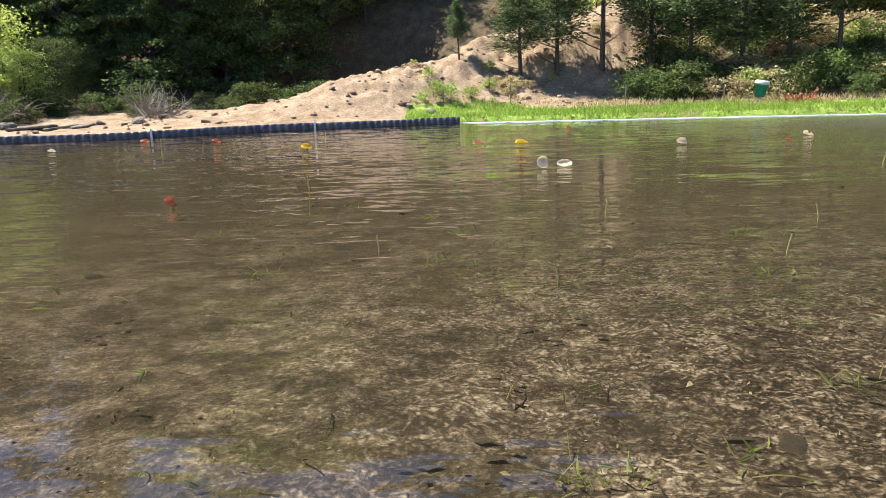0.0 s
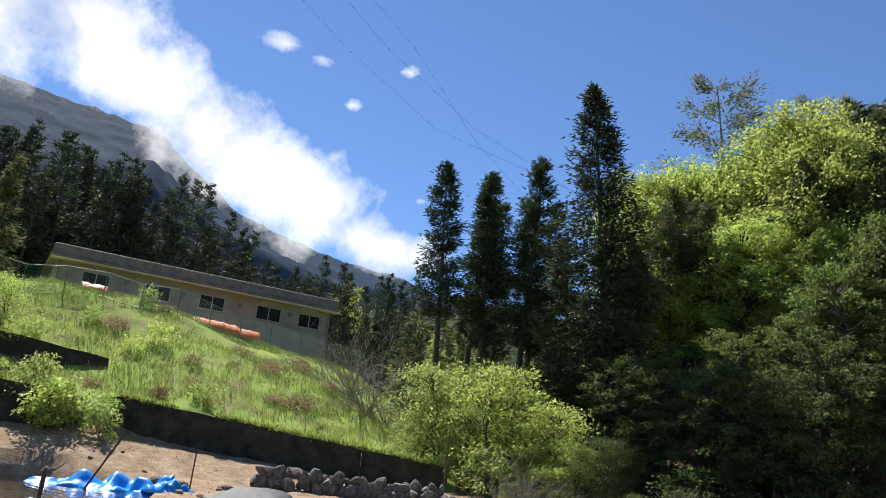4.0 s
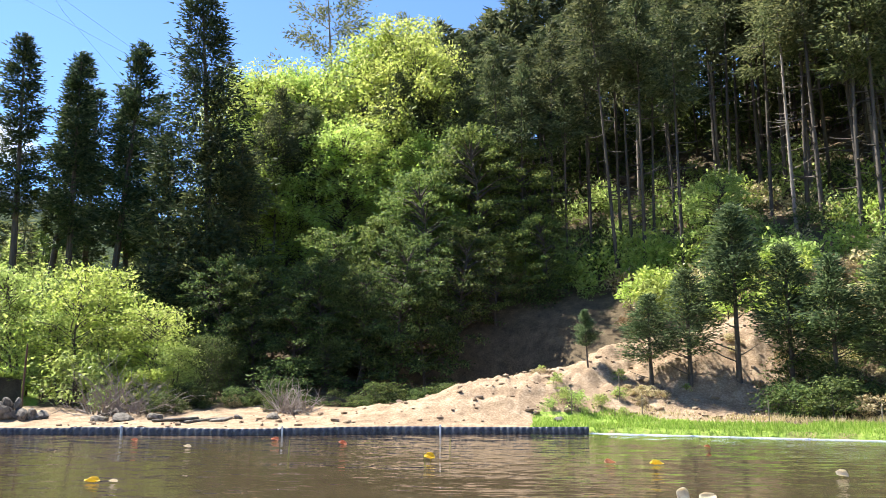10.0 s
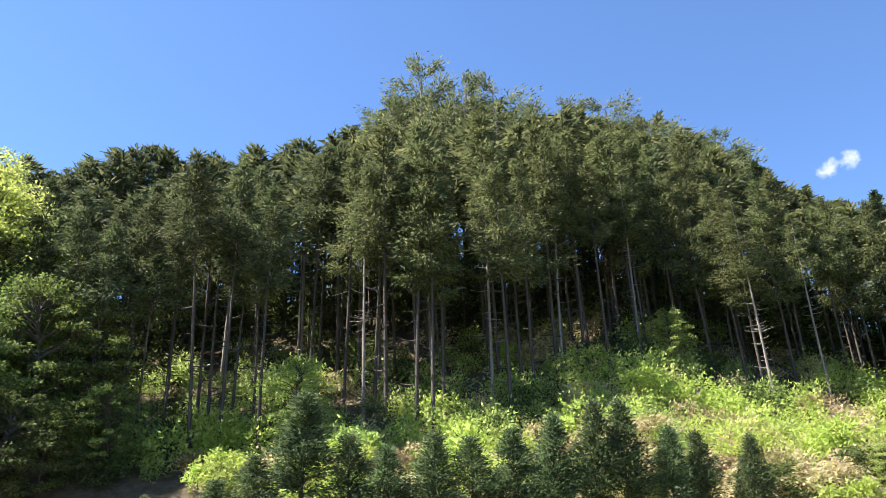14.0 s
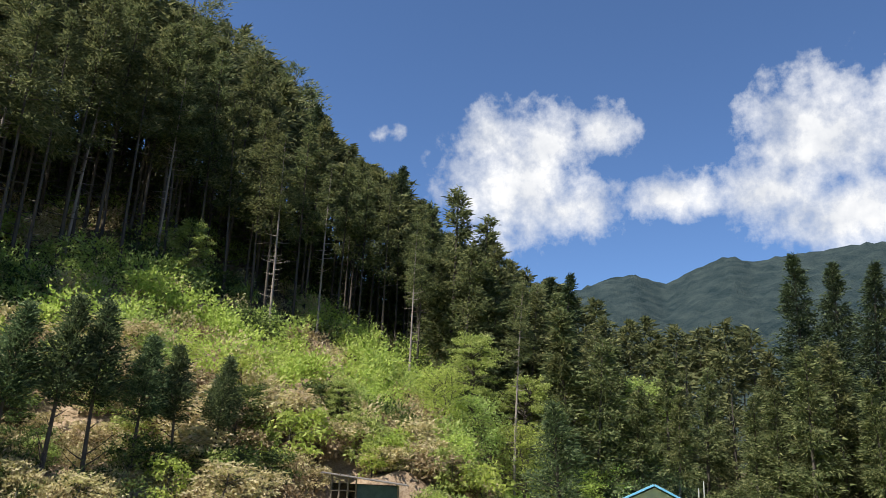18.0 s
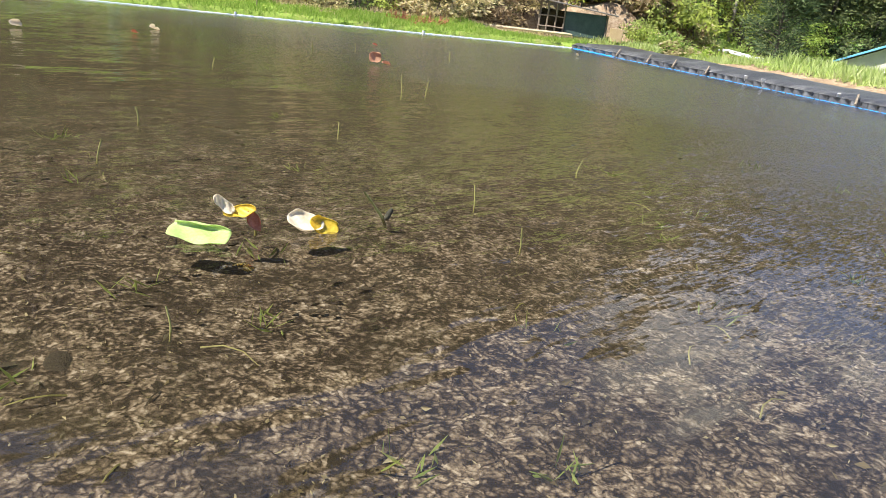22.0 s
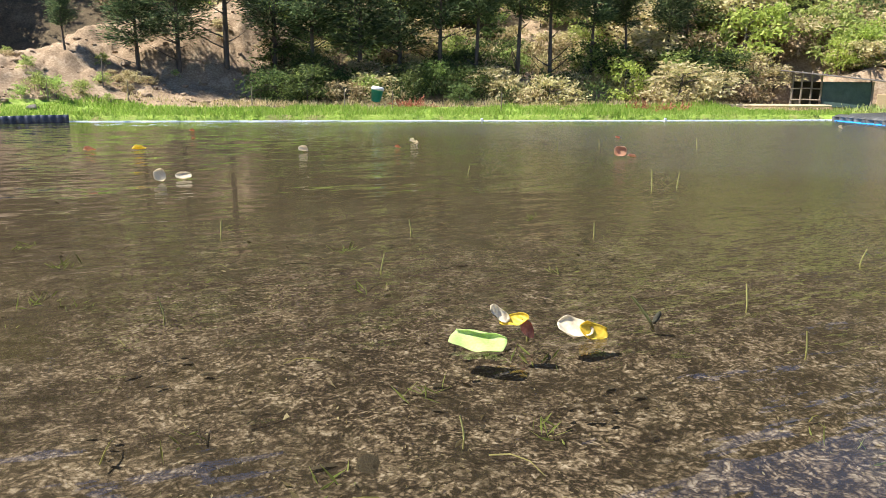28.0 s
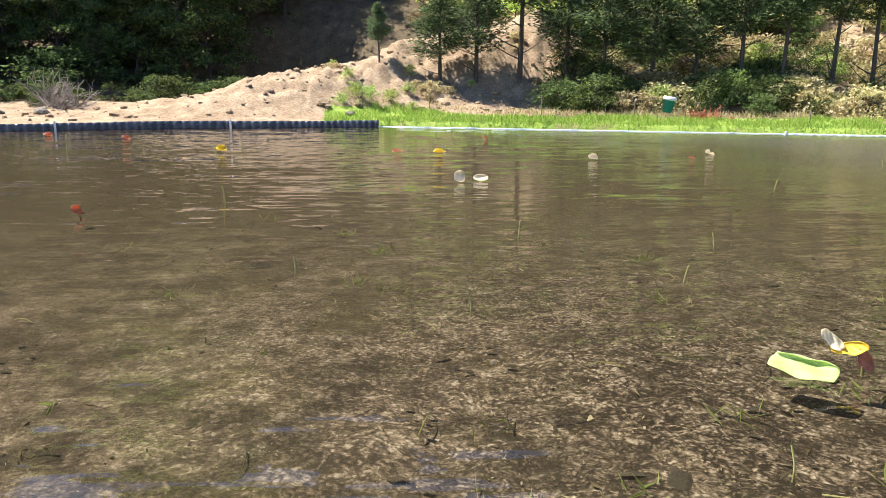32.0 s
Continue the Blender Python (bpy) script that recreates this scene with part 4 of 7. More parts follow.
lime_tree = [broadleaf("maple_tree", "broadleaf tree in bright yellow-green spring leaf", s, 14, 2.0, 4.6, LIME, 19000, 0.21, clusters=250, flat=0.75) for s in (51, 52)]
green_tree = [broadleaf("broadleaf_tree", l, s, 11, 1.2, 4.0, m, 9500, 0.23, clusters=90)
              for s, m, l in ((53, GREEN, "broadleaf tree with fresh green leaves at the wood's edge"), (54, DARKLEAF, "broadleaf tree with shade painted into its deep green leaves"), (55, MIDLEAF, "broadleaf tree with half shade painted into mid-green leaves"))]
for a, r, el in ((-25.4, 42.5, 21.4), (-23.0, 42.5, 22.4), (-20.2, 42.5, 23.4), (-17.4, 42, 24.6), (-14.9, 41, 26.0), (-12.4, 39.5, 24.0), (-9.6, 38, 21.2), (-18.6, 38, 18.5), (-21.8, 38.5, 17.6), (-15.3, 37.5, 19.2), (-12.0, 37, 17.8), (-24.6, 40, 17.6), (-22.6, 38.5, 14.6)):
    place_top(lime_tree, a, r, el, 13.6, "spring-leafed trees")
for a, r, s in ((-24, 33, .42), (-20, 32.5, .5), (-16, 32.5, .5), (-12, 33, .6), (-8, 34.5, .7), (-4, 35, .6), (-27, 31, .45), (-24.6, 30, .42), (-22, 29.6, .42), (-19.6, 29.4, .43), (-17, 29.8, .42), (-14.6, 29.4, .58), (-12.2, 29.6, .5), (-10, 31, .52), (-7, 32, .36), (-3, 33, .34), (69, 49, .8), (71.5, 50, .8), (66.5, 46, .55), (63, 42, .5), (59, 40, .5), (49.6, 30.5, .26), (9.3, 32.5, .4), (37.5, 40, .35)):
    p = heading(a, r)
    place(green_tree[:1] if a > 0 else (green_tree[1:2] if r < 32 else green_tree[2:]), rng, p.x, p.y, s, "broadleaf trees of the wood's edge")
drop_sources(lime_tree + green_tree)
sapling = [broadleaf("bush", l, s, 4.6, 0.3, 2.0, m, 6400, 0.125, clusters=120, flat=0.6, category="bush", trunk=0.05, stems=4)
           for s, m, l in ((56, GREEN, "tall fresh green bush at the pond's end"), (57, LIME, "tall yellow-green bush at the pond's end"), (58, DARKLEAF, "bush under the trees, shade painted into its dark green"))]
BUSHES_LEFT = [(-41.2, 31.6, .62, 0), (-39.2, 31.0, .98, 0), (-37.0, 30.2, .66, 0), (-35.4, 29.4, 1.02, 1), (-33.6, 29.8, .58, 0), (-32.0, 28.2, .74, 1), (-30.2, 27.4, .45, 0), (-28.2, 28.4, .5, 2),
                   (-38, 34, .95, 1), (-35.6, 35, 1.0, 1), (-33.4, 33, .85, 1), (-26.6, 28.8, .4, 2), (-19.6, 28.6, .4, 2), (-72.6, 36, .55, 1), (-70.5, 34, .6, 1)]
BUSHES_RIGHT = [(57, 36, .7, 1), (60, 37, .8, 0), (63, 38.5, .8, 1), (70.5, 46, 1.0, 1), (67.0, 41, .75, 1), (69.0, 44, .85, 1), (65.2, 39, .5, 0)]
for a, r, s, k in BUSHES_LEFT + BUSHES_RIGHT:
    p = heading(a, r)
    place(sapling[k:k + 1], rng, p.x, p.y, s, "bushes beyond the pond")
drop_sources(sapling)

# ---- shrubs ----
shrub, shrub_far = {}, {}
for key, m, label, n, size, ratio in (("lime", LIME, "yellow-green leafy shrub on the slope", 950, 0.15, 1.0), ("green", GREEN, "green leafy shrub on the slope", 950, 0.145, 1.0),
                                      ("dark", DARKLEAF, "shrub of the wood, shade painted into its dark green", 1300, 0.125, 1.0), ("sasa", SASA, "pale bamboo grass clump on the slope", 1150, 0.135, 0.8),
                                      ("dry", DRY, "dry brown brush on the bank", 1200, 0.14, 0.6)):
    shrub[key] = [broadleaf("shrub", label, 60 + 3 * k + len(key), 1.7 * ratio, 0.15, 1.05, m, n, size, clusters=26, flat=0.7, category="shrub", trunk=0.03) for k in range(2)]
    shrub_far[key] = (broadleaf_leaves(90 + len(key), 1.7 * ratio, 1.05, 620, size * 1.15), m)
spots = []
for a in np.arange(-5, 58, 1.15):
    for rr in np.arange(22.5, np.interp(a, fa, fr) + 2.5, 1.75):
        r0 = np.interp(a, LAND_AZ, LAND_V[:, 0])
        if rr < r0 + (-0.4 if a > 13 else 4.6) or (a < 2 and rr < 33) or rng.uniform() < 0.2 or (a > 48 and 25 < rr < 29):
            continue
        f = (rr - r0) / (np.interp(a, fa, fr) - r0)
        low, mid, high = ([.25, .46, .05, .1, .14] if a < 28 else [.5, .14, .08, .1, .18]), ([.3, .5, .05, .1, .05] if a < 3 else [.24, .0, .5, .12, .14]), [.15, .2, .35, .25, .05]
        kind = rng.choice(["sasa", "dark", "lime", "green", "dry"], p=low if f < 0.42 else (mid if f < 0.85 else high))
        spots.append((kind, a + rng.uniform(-.6, .6), rr + rng.uniform(-.8, .8), rng.uniform(0.6, 1.2), "shrubs of the slope"))
for a in np.arange(-30, 60, 2.0):
    for rr in np.arange(np.interp(a, fa, fr) + 1, np.interp(a, fa, fr) + 12, 2.4):
        spots.append((rng.choice(["dark", "dark", "green"] if a < -6 else ["dark", "green", "green"] if a < 10 else ["dark", "green", "sasa", "lime"]), a + rng.uniform(-1, 1), rr + rng.uniform(-1, 1), rng.uniform(0.6, 1.2), ""))
for a in np.arange(-39.5, -17, 1.3):
    for rr in np.arange(27, 33, 1.8):
        if rng.uniform() < 0.3 and rr > np.interp(a, [-46, -40, -36], [31, 30, 26]):
            k = "lime" if a < -31 and rng.uniform() < .6 else ("green" if a < -28 else "dark")
            spots.append((k, a + rng.uniform(-.6, .6), rr + rng.uniform(-.8, .8), rng.uniform(0.6, 1.3 if a < -29 else 1.1), "bushes beyond the pond"))
for a in np.arange(57, 92, 1.6):
    for rr in (28, 32, 37, 42):
        if rng.uniform() < 0.6 and not (61 < a < 79 and rr < 41):
            spots.append((rng.choice(["green", "lime"]), a + rng.uniform(-.8, .8), rr + rng.uniform(-2, 2), rng.uniform(0.6, 1.3), "bushes below the bank"))
for a in np.arange(-75, -42, 1.6):
    for rr in np.arange(31, 42, 2.6):
        if rng.uniform() < 0.4:
            spots.append((rng.choice(["green", "dry", "lime", "dry"]), a + rng.uniform(-.8, .8), rr + rng.uniform(-1, 1), rng.uniform(0.3, 0.75), "weeds of the grassy bank"))
for k in range(16):
    spots.append((rng.choice(["dry", "sasa", "green"]), rng.uniform(-4, 13), rng.uniform(22.6, 25.5), rng.uniform(0.2, 0.45), "shrubs of the slope"))
for k in range(26):
    spots.append((rng.choice(["sasa", "green", "lime", "green"]), rng.uniform(50, 68), rng.uniform(29, 37), rng.uniform(0.5, 1.0), "bushes below the bank"))
for k in range(9):
    spots.append((rng.choice(["green", "lime", "sasa"]), rng.uniform(55.5, 61.5), rng.uniform(25.6, 27.4), rng.uniform(0.4, 0.8), "bushes below the bank"))
for k in range(34):
    spots.append((rng.choice(["sasa", "green", "lime", "dry"]), rng.uniform(46, 62), rng.uniform(27.9, 30), rng.uniform(0.6, 1.1), "bushes below the bank"))
for k in range(10):
    spots.append((rng.choice(["green", "lime"]), rng.uniform(-68, -62), rng.uniform(28.6, 30.2), rng.uniform(0.55, 1.0), "weeds of the grassy bank"))
for a, rr, size in ((-3.4, 21.6, .32), (-2.4, 21.9, .42), (-1.2, 21.7, .5), (0.4, 21.9, .4), (2.0, 21.6, .26)):
    spots.append(("green", a, rr, size * 1.2, "shrubs of the slope"))
# mostly dark clumps, painting in the shade beneath the young conifers
for k in range(130):
    a = rng.uniform(12, 47)
    spots.append((rng.choice(["dark", "dark", "dark", "dark", "sasa"] if a < 28 else ["sasa", "sasa", "dark", "dry"]), a, np.interp(a, LAND_AZ, LAND_V[:, 0]) + rng.uniform(-0.3, 3.2), rng.uniform(0.35, 0.65), ""))
for k in range(44):
    a = rng.uniform(-37, -10)
    spots.append((rng.choice(["dark", "dark", "dark", "dry"] if a > -28 else ["dark", "green", "dry"]), a, np.interp(a, [-37, -20, -10], [25.6, 24.8, 24.6]) + rng.uniform(0, 2.2), rng.uniform(0.25, 0.6), "bushes beyond the pond"))
spots.sort(key=lambda q: q[2] + (0 if q[4] else 30))
far = []
for k, (kind, a, rr, size, group) in enumerate(spots):
    p = heading(a, rr)
    if group == "shrubs of the slope" and a < 37 and rr < np.interp(a, LAND_AZ, LAND_V[:, 0]) + 4.0:
        size *= 0.6
    if k < 300 and group:
        place(shrub[kind], rng, p.x, p.y, size * (1.3 if kind in ("sasa", "dark") else 1.0), group, 0.1, 0.72 if kind in ("sasa", "dark") else 1.0)
    else:
        (v, f), m = shrub_far[kind]
        far.append((moved(v, p.x, p.y, size, rng.uniform(0, 6.28), 0.1), f, m))
joined("undergrowth", far, "green and tan undergrowth of the wooded slope", "undergrowth")
drop_sources([o for k in shrub.values() for o in k])

# ---- young conifers along the foot of the slope ----
young = [conifer("young_conifer", l, s, 6.0, c, r, BLUISH, per_branch=110, branches=80, spray=0.16, shape=1.05, top=0.03, loose=0.09, rise=0.45, droop=-0.25, trunk=0.075, stubs=6)
         for s, c, r, l in ((71, 2.4, 1.25, "young blue-green conifer with bare lower trunk"), (72, 1.6, 1.4, "young blue-green conifer, bushy, on the bank"), (73, 2.6, 1.08, "slim young blue-green conifer with bare lower trunk"))]
for a, r, el, k, slim in ((-0.4, 24.0, 4.8, 0, .8), (4.0, 23.8, 5.8, 1, .56), (6.6, 23.8, 7.4, 1, .62), (9.8, 24.3, 11.6, 2, .8), (13.1, 24, 8.7, 1, .74), (15.8, 23.6, 7.7, 0, .72), (19.1, 23.6, 8.8, 1, .76), (22.0, 23.6, 8.4, 1, .74), (25.0, 23.5, 8.8, 0, .8),
                          (27.6, 23.5, 9.6, 2, .95), (30.6, 23.6, 10.4, 2, 1.0), (33.0, 23.8, 10.4, 2, 1.05), (35.8, 24.3, 8.3, 2, 1.0), (38.4, 25, 7.8, 2, 1.0), (41.0, 25.5, 7.3, 2, 1.05), (65.6, 33, 5.2, 1, .9)):
    p = heading(a, r)
    z = float(land(p.x, p.y))
    place(young[k:k + 1], rng, p.x, p.y, (1.5 + r * math.tan(radians(el)) - z) / 6.0 / slim, "row of young conifers", 0.1, slim)
drop_sources(young)

# ---- far hills and clouds ----


def ridge(name, label, r, crest, depth, material, seed, foot=-20.0):
    """A mountain as a relief: crest is (heading, elevation angle) along it."""
    ca, ce = zip(*crest)
    az = np.linspace(ca[0], ca[-1], 220)
    up = np.linspace(0, 1, 60)
    A, U = np.meshgrid(az, up, indexing="ij")
    top = r * np.tan(np.radians(np.interp(A, ca, ce)))
    R = r - depth * (1 - U)
    x, y = R * np.sin(np.radians(A)), R * np.cos(np.radians(A))
    s = 30.0 / depth
    rel = waves(x, y, s * 0.5, seed) * 0.55 + waves(x, y, s * 1.6, seed + 1) * 0.3 + waves(x, y, s * 5, seed + 2) * 0.1
    z = foot + (top - foot) * U ** 0.9 + depth * 0.007 * rel * np.sin(np.pi * np.clip(U * 0.97, 0, 1)) + top * 0.008 * waves(x, y, s * 8, seed + 4) + top * 0.006 * waves(x, y, s * 30, seed + 5) * U
    n = len(up)
    i, j = np.meshgrid(np.arange(len(az) - 1), np.arange(n - 1), indexing="ij")
    f = np.stack([i * n + j, (i + 1) * n + j, (i + 1) * n + j + 1, i * n + j + 1], -1).reshape(-1, 4)
    tagged(new(name, mesh_np(name, np.stack([x, y, z], -1).reshape(-1, 3), f, material, True)), label, "mountain", kind="structure")


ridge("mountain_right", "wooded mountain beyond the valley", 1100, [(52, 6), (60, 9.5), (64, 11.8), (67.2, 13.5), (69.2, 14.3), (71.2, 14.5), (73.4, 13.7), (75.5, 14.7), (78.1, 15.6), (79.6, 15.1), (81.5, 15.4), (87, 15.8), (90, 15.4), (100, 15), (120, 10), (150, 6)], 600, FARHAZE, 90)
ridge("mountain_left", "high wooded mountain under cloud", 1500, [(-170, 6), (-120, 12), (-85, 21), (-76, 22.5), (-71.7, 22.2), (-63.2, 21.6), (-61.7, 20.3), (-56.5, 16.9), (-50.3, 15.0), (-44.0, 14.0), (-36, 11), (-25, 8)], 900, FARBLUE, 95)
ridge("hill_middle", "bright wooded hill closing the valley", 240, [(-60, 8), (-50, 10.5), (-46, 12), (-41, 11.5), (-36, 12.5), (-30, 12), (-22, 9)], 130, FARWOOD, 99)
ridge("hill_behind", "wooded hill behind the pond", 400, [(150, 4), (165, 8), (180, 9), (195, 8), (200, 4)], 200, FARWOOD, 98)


def cloud(name, az0, az1, el0, el1, bodies, material, r=2800.0):
    """A bank of cloud: bodies are (heading, elevation, half width, half height) in degrees."""
    A, E = np.meshgrid(np.linspace(az0, az1, 90), np.linspace(el0, el1, 60), indexing="ij")
    body = np.full(A.shape, -1.0)
    for a, e, w, h in bodies:
        body = np.maximum(body, (1.05 if h > 1.5 else 0.68) - np.sqrt(((A - a) / w) ** 2 + ((E - e) / h) ** 2) * 0.62)
    edge = np.minimum(np.minimum(A - az0, az1 - A), np.minimum(E - el0, el1 - E))
    body = np.where(edge < 0.7, -1, body)
    a, e = np.radians(A), np.radians(E)
    v = np.stack([r * np.sin(a) * np.cos(e), r * np.cos(a) * np.cos(e), r * np.sin(e)], -1).reshape(-1, 3)
    n = A.shape[1]
    i, j = np.meshgrid(np.arange(A.shape[0] - 1), np.arange(n - 1), indexing="ij")
    f = np.stack([i * n + j, (i + 1) * n + j, (i + 1) * n + j + 1, i * n + j + 1], -1).reshape(-1, 4)
    me = mesh_np(name, v, f, material, True)
    me.attributes.new("body", "FLOAT", "POINT").data.foreach_set("value", body.ravel().astype(np.float32))
    tagged(new(name, me), "white cumulus cloud in a deep blue sky", "cloud", kind="structure")


cloud("cloud_left", -88, -36, 11, 40, [(-63, 24.6, 3, 3), (-60, 22.4, 4, 3.6), (-57, 21, 3.5, 3.4), (-54.3, 19.7, 4, 3.6), (-50.6, 18.6, 3.6, 3.4), (-47.5, 16.6, 3, 1.7), (-45, 16, 3.2, 1.6), (-42.6, 15.6, 2.2, 1.6), (-67.3, 25, 4, 2.6), (-70, 27.5, 5, 4), (-76, 28, 5, 6),
                                      (-55.5, 29.7, 4, 1.0), (-52.5, 29.0, 2.5, 0.8), (-45, 29.2, 1.3, 0.7), (-49.2, 26.3, 1.1, 0.7), (-41.4, 22.3, 0.9, 0.6), (-42.8, 19.9, 0.9, 0.6), (-78, 35, 6, 3)], SUNNY_CLOUD, 1350.0)
cloud("cloud_right", 44, 112, 12, 40, [(62, 21, 5.5, 4.5), (60.5, 24.5, 3, 2.5), (64.5, 24, 3, 3), (69, 25.2, 2.8, 1.7), (66.5, 19.5, 4, 2.2), (74.5, 20, 4.2, 1.7), (84.5, 23.5, 5, 4), (81, 20, 4, 2), (87, 18, 7, 2.6), (92, 23, 7, 4.5), (100, 21, 9, 5), (50.6, 24.4, 1.6, 0.9), (52.3, 24.9, 1.2, 1.0)], CLOUD)

# ---- banks and sheets ----


def sweep(path, profile, wobble=0.0, seed=0, step=0.25, zoff=None):
    """A sheet along a level path: profile is (outward offset, height) pairs; outward lies to the left of the way."""
    pts = [Vector((x, y)) for x, y in path]
    rows, s = [], 0.0
    rng = np.random.RandomState(seed)
    for a, b in zip(pts, pts[1:]):
        d = (b - a).normalized()
        n = Vector((-d.y, d.x))
        k = max(1, int((b - a).length / step))
        for i in range(k + (b == pts[-1])):
            rows.append((a + (b - a) * (i / k), n, s + (b - a).length * i / k))
        s += (b - a).length
    verts = []
    for p, n, q in rows:
        for j, (u, z) in enumerate(profile):
            w = wobble * (math.sin(q * 2.3 + j * 1.1 + seed) + 0.6 * math.sin(q * 5.7 + j * 2.3)) if 0 < j < len(profile) - 1 else 0
            c = p + n * (u + w * 0.5)
            verts.append((c.x, c.y, z + w + (zoff(q) if zoff else 0)))
    m = len(profile)
    i, j = np.meshgrid(np.arange(len(rows) - 1), np.arange(m - 1), indexing="ij")
    f = np.stack([i * m + j, i * m + j + 1, (i + 1) * m + j + 1, (i + 1) * m + j], -1).reshape(-1, 4)
    return np.array(verts), f


def solid(ob, thick):
    mod = ob.modifiers.new("thickness", "SOLIDIFY")
    mod.thickness = thick
    return ob


# left bank, from its far end back to the near one
LEFT = [(-16.6, 14.0), (-9.3, 7.62), (-1.75, 0.89), (-0.2, -0.5), (1.0, -1.55)]
LEFT_OUT = LEFT[::-1]
left_mat = thing("weed_mat", Matrix(), "black woven weed mat stretched over the earth bank", "ground sheet")
PROFILE = [(-0.42, -0.14), (-0.27, -0.03), (-0.21, 0.10), (-0.15, 0.22), (-0.05, 0.31), (0.15, 0.37), (0.5, 0.40), (0.95, 0.39), (1.35, 0.36), (1.6, 0.22)]
v, f = sweep(LEFT_OUT, PROFILE, 0.012, 3)
solid(child("sheet", mesh_np("sheet", v, f, MAT, True), left_mat), 0.006)
SEAM_G = plain("green_seam", (0.08, 0.20, 0.15), (0.16, 0.32, 0.25), 9, 0.6, 0.1)
SEAM_W = plain("white_seam", (0.20, 0.21, 0.215), (0.36, 0.37, 0.38), 9, 0.6, 0.1)
for u, z, m, w in ((-0.05, 0.312, SEAM_G, 0.003), (0.22, 0.378, SEAM_W, 0.0035), (0.62, 0.40, SEAM_W, 0.003), (1.02, 0.388, SEAM_W, 0.0035)):
    v, f = sweep(LEFT_OUT[1:4], [(u - w, z + 0.004), (u, z + 0.012), (u + w, z + 0.004)], 0.0)
    child("seam", mesh_np("seam", v, f, m, True), left_mat, "green seam line" if m is SEAM_G else "pale seam line")


def along_left(s, u=0.0, z=0.0):
    d = Vector((-0.745, 0.667, 0))
    return Vector((-1.75, 0.89, 0)) + d * s + Vector((-0.667, -0.745, 0)) * u + Vector((0, 0, z))


# blue tarpaulin along the water's edge
def tuck(q):
    return 0.44 - 0.08 * max(0.0, min(1.0, (q - 1.2) / 1.8)) - 0.16 * max(0.0, min(1.0, (q - 3.0) / 8.0))


rows, nb = [], 15
for i in range(230):
    s = -2.2 + i * 0.066
    wide = float(np.interp(s, [-2, 0, 1.3, 2.7, 3.3, 4, 6, 9, 13], [.22, .25, .34, .40, .28, .17, .16, .15, .10])) + 0.010 * math.sin(s * 3.7) + 0.006 * math.sin(s * 9.1 + 1)
    for j in range(nb):
        q = j / (nb - 1)
        crease = 0.016 * math.sin(s * 5.3 + q * 7 + math.sin(s * 2.1) * 2) + 0.008 * math.sin(s * 11 + q * 5) + 0.022 * noise.noise(Vector((s * 4, q * 5, 3))) + 0.018 * noise.noise(Vector((s * 11, q * 8, 7)))
        z = 0.11 * (1 - q) ** 2.6 * (1 + 0.4 * math.sin(s * 2.6)) - 0.075 * min(1.0, q * 2.2) + crease * (1 - 0.5 * q)
        rows.append(along_left(s, -tuck(s) - wide * q * (1 + 0.02 * math.sin(s * 9)) - 0.01 * math.sin(s * 2.7), z))
i, j = np.meshgrid(np.arange(229), np.arange(nb - 1), indexing="ij")
f = np.stack([i * nb + j, i * nb + j + 1, (i + 1) * nb + j + 1, (i + 1) * nb + j], -1).reshape(-1, 4)
tarp = tagged(new("blue_tarpaulin", mesh_np("blue_tarpaulin", np.array(rows), f, BLUE, True)), "creased bright blue tarpaulin half sunk along the water's edge", "tarpaulin")
solid(tarp, 0.004)
v, f = sweep([tuple(along_left(q, 0.012 - tuck(q))[:2]) for q in (-1.5, 2, 3, 4.4, 6, 10.5)], [(-0.05, 0.085), (0.0, 0.105), (0.04, 0.07), (0.05, -0.01)], 0.016, 8)
child("hem", mesh_np("hem", v, f, BLUE, True), tarp, "folded hem tucked against the mat")
# pale sheet under water between mat and tarpaulin
UNDER = plain("grey_film", (0.022, 0.022, 0.024), (0.075, 0.075, 0.08), 5, 0.3, 0.3, 0.01)
v, f = sweep([tuple(along_left(q, -0.22)[:2]) for q in (-1.0, 3.0, 7.0)], [(-0.15, -0.05), (-0.08, -0.035), (-0.01, -0.015)], 0.01, 5)
tagged(new("plastic_film", mesh_np("plastic_film", v, f, UNDER, True)), "grey plastic film under water beside the mat", "plastic film")
v, f = tube_np([tuple(along_left(q, -0.29 - 0.02 * math.sin(q * 2), 0.004)) for q in np.linspace(-0.5, 4.0, 14)], [0.001] * 14, 5)
tagged(new("cord", mesh_np("cord", v, f, WHITE, True)), "thin pale cord floating between mat and tarpaulin", "cord")


def stick(name, a, b, r, material, label, category, parent=None, group=""):
    a, b = Vector(a), Vector(b)
    pts = [a.lerp(b, t) for t in (0, 0.06, 0.5, 0.94, 1)]
    v, f = tube_np([tuple(p) for p in pts], [r * 0.7, r, r * 0.95, r, r * 0.6], 6)
    n = len(v)
    v = np.concatenate([v, [tuple(pts[0])], [tuple(pts[-1])]])
    caps = [(k, (k + 1) % 6, n, n) for k in range(6)] + [(n - 6 + (k + 1) % 6, n - 6 + k, n + 1, n + 1) for k in range(6)]
    f = np.concatenate([f, np.array(caps)])
    me = bpy.data.meshes.new(name)
    me.from_pydata([tuple(q) for q in v], [], [tuple(dict.fromkeys(map(int, q))) for q in f])
    me.materials.append(material)
    ob = new(name, me)
    if parent:
        ob.parent = parent
        return ob
    return tagged(ob, label, category, group)


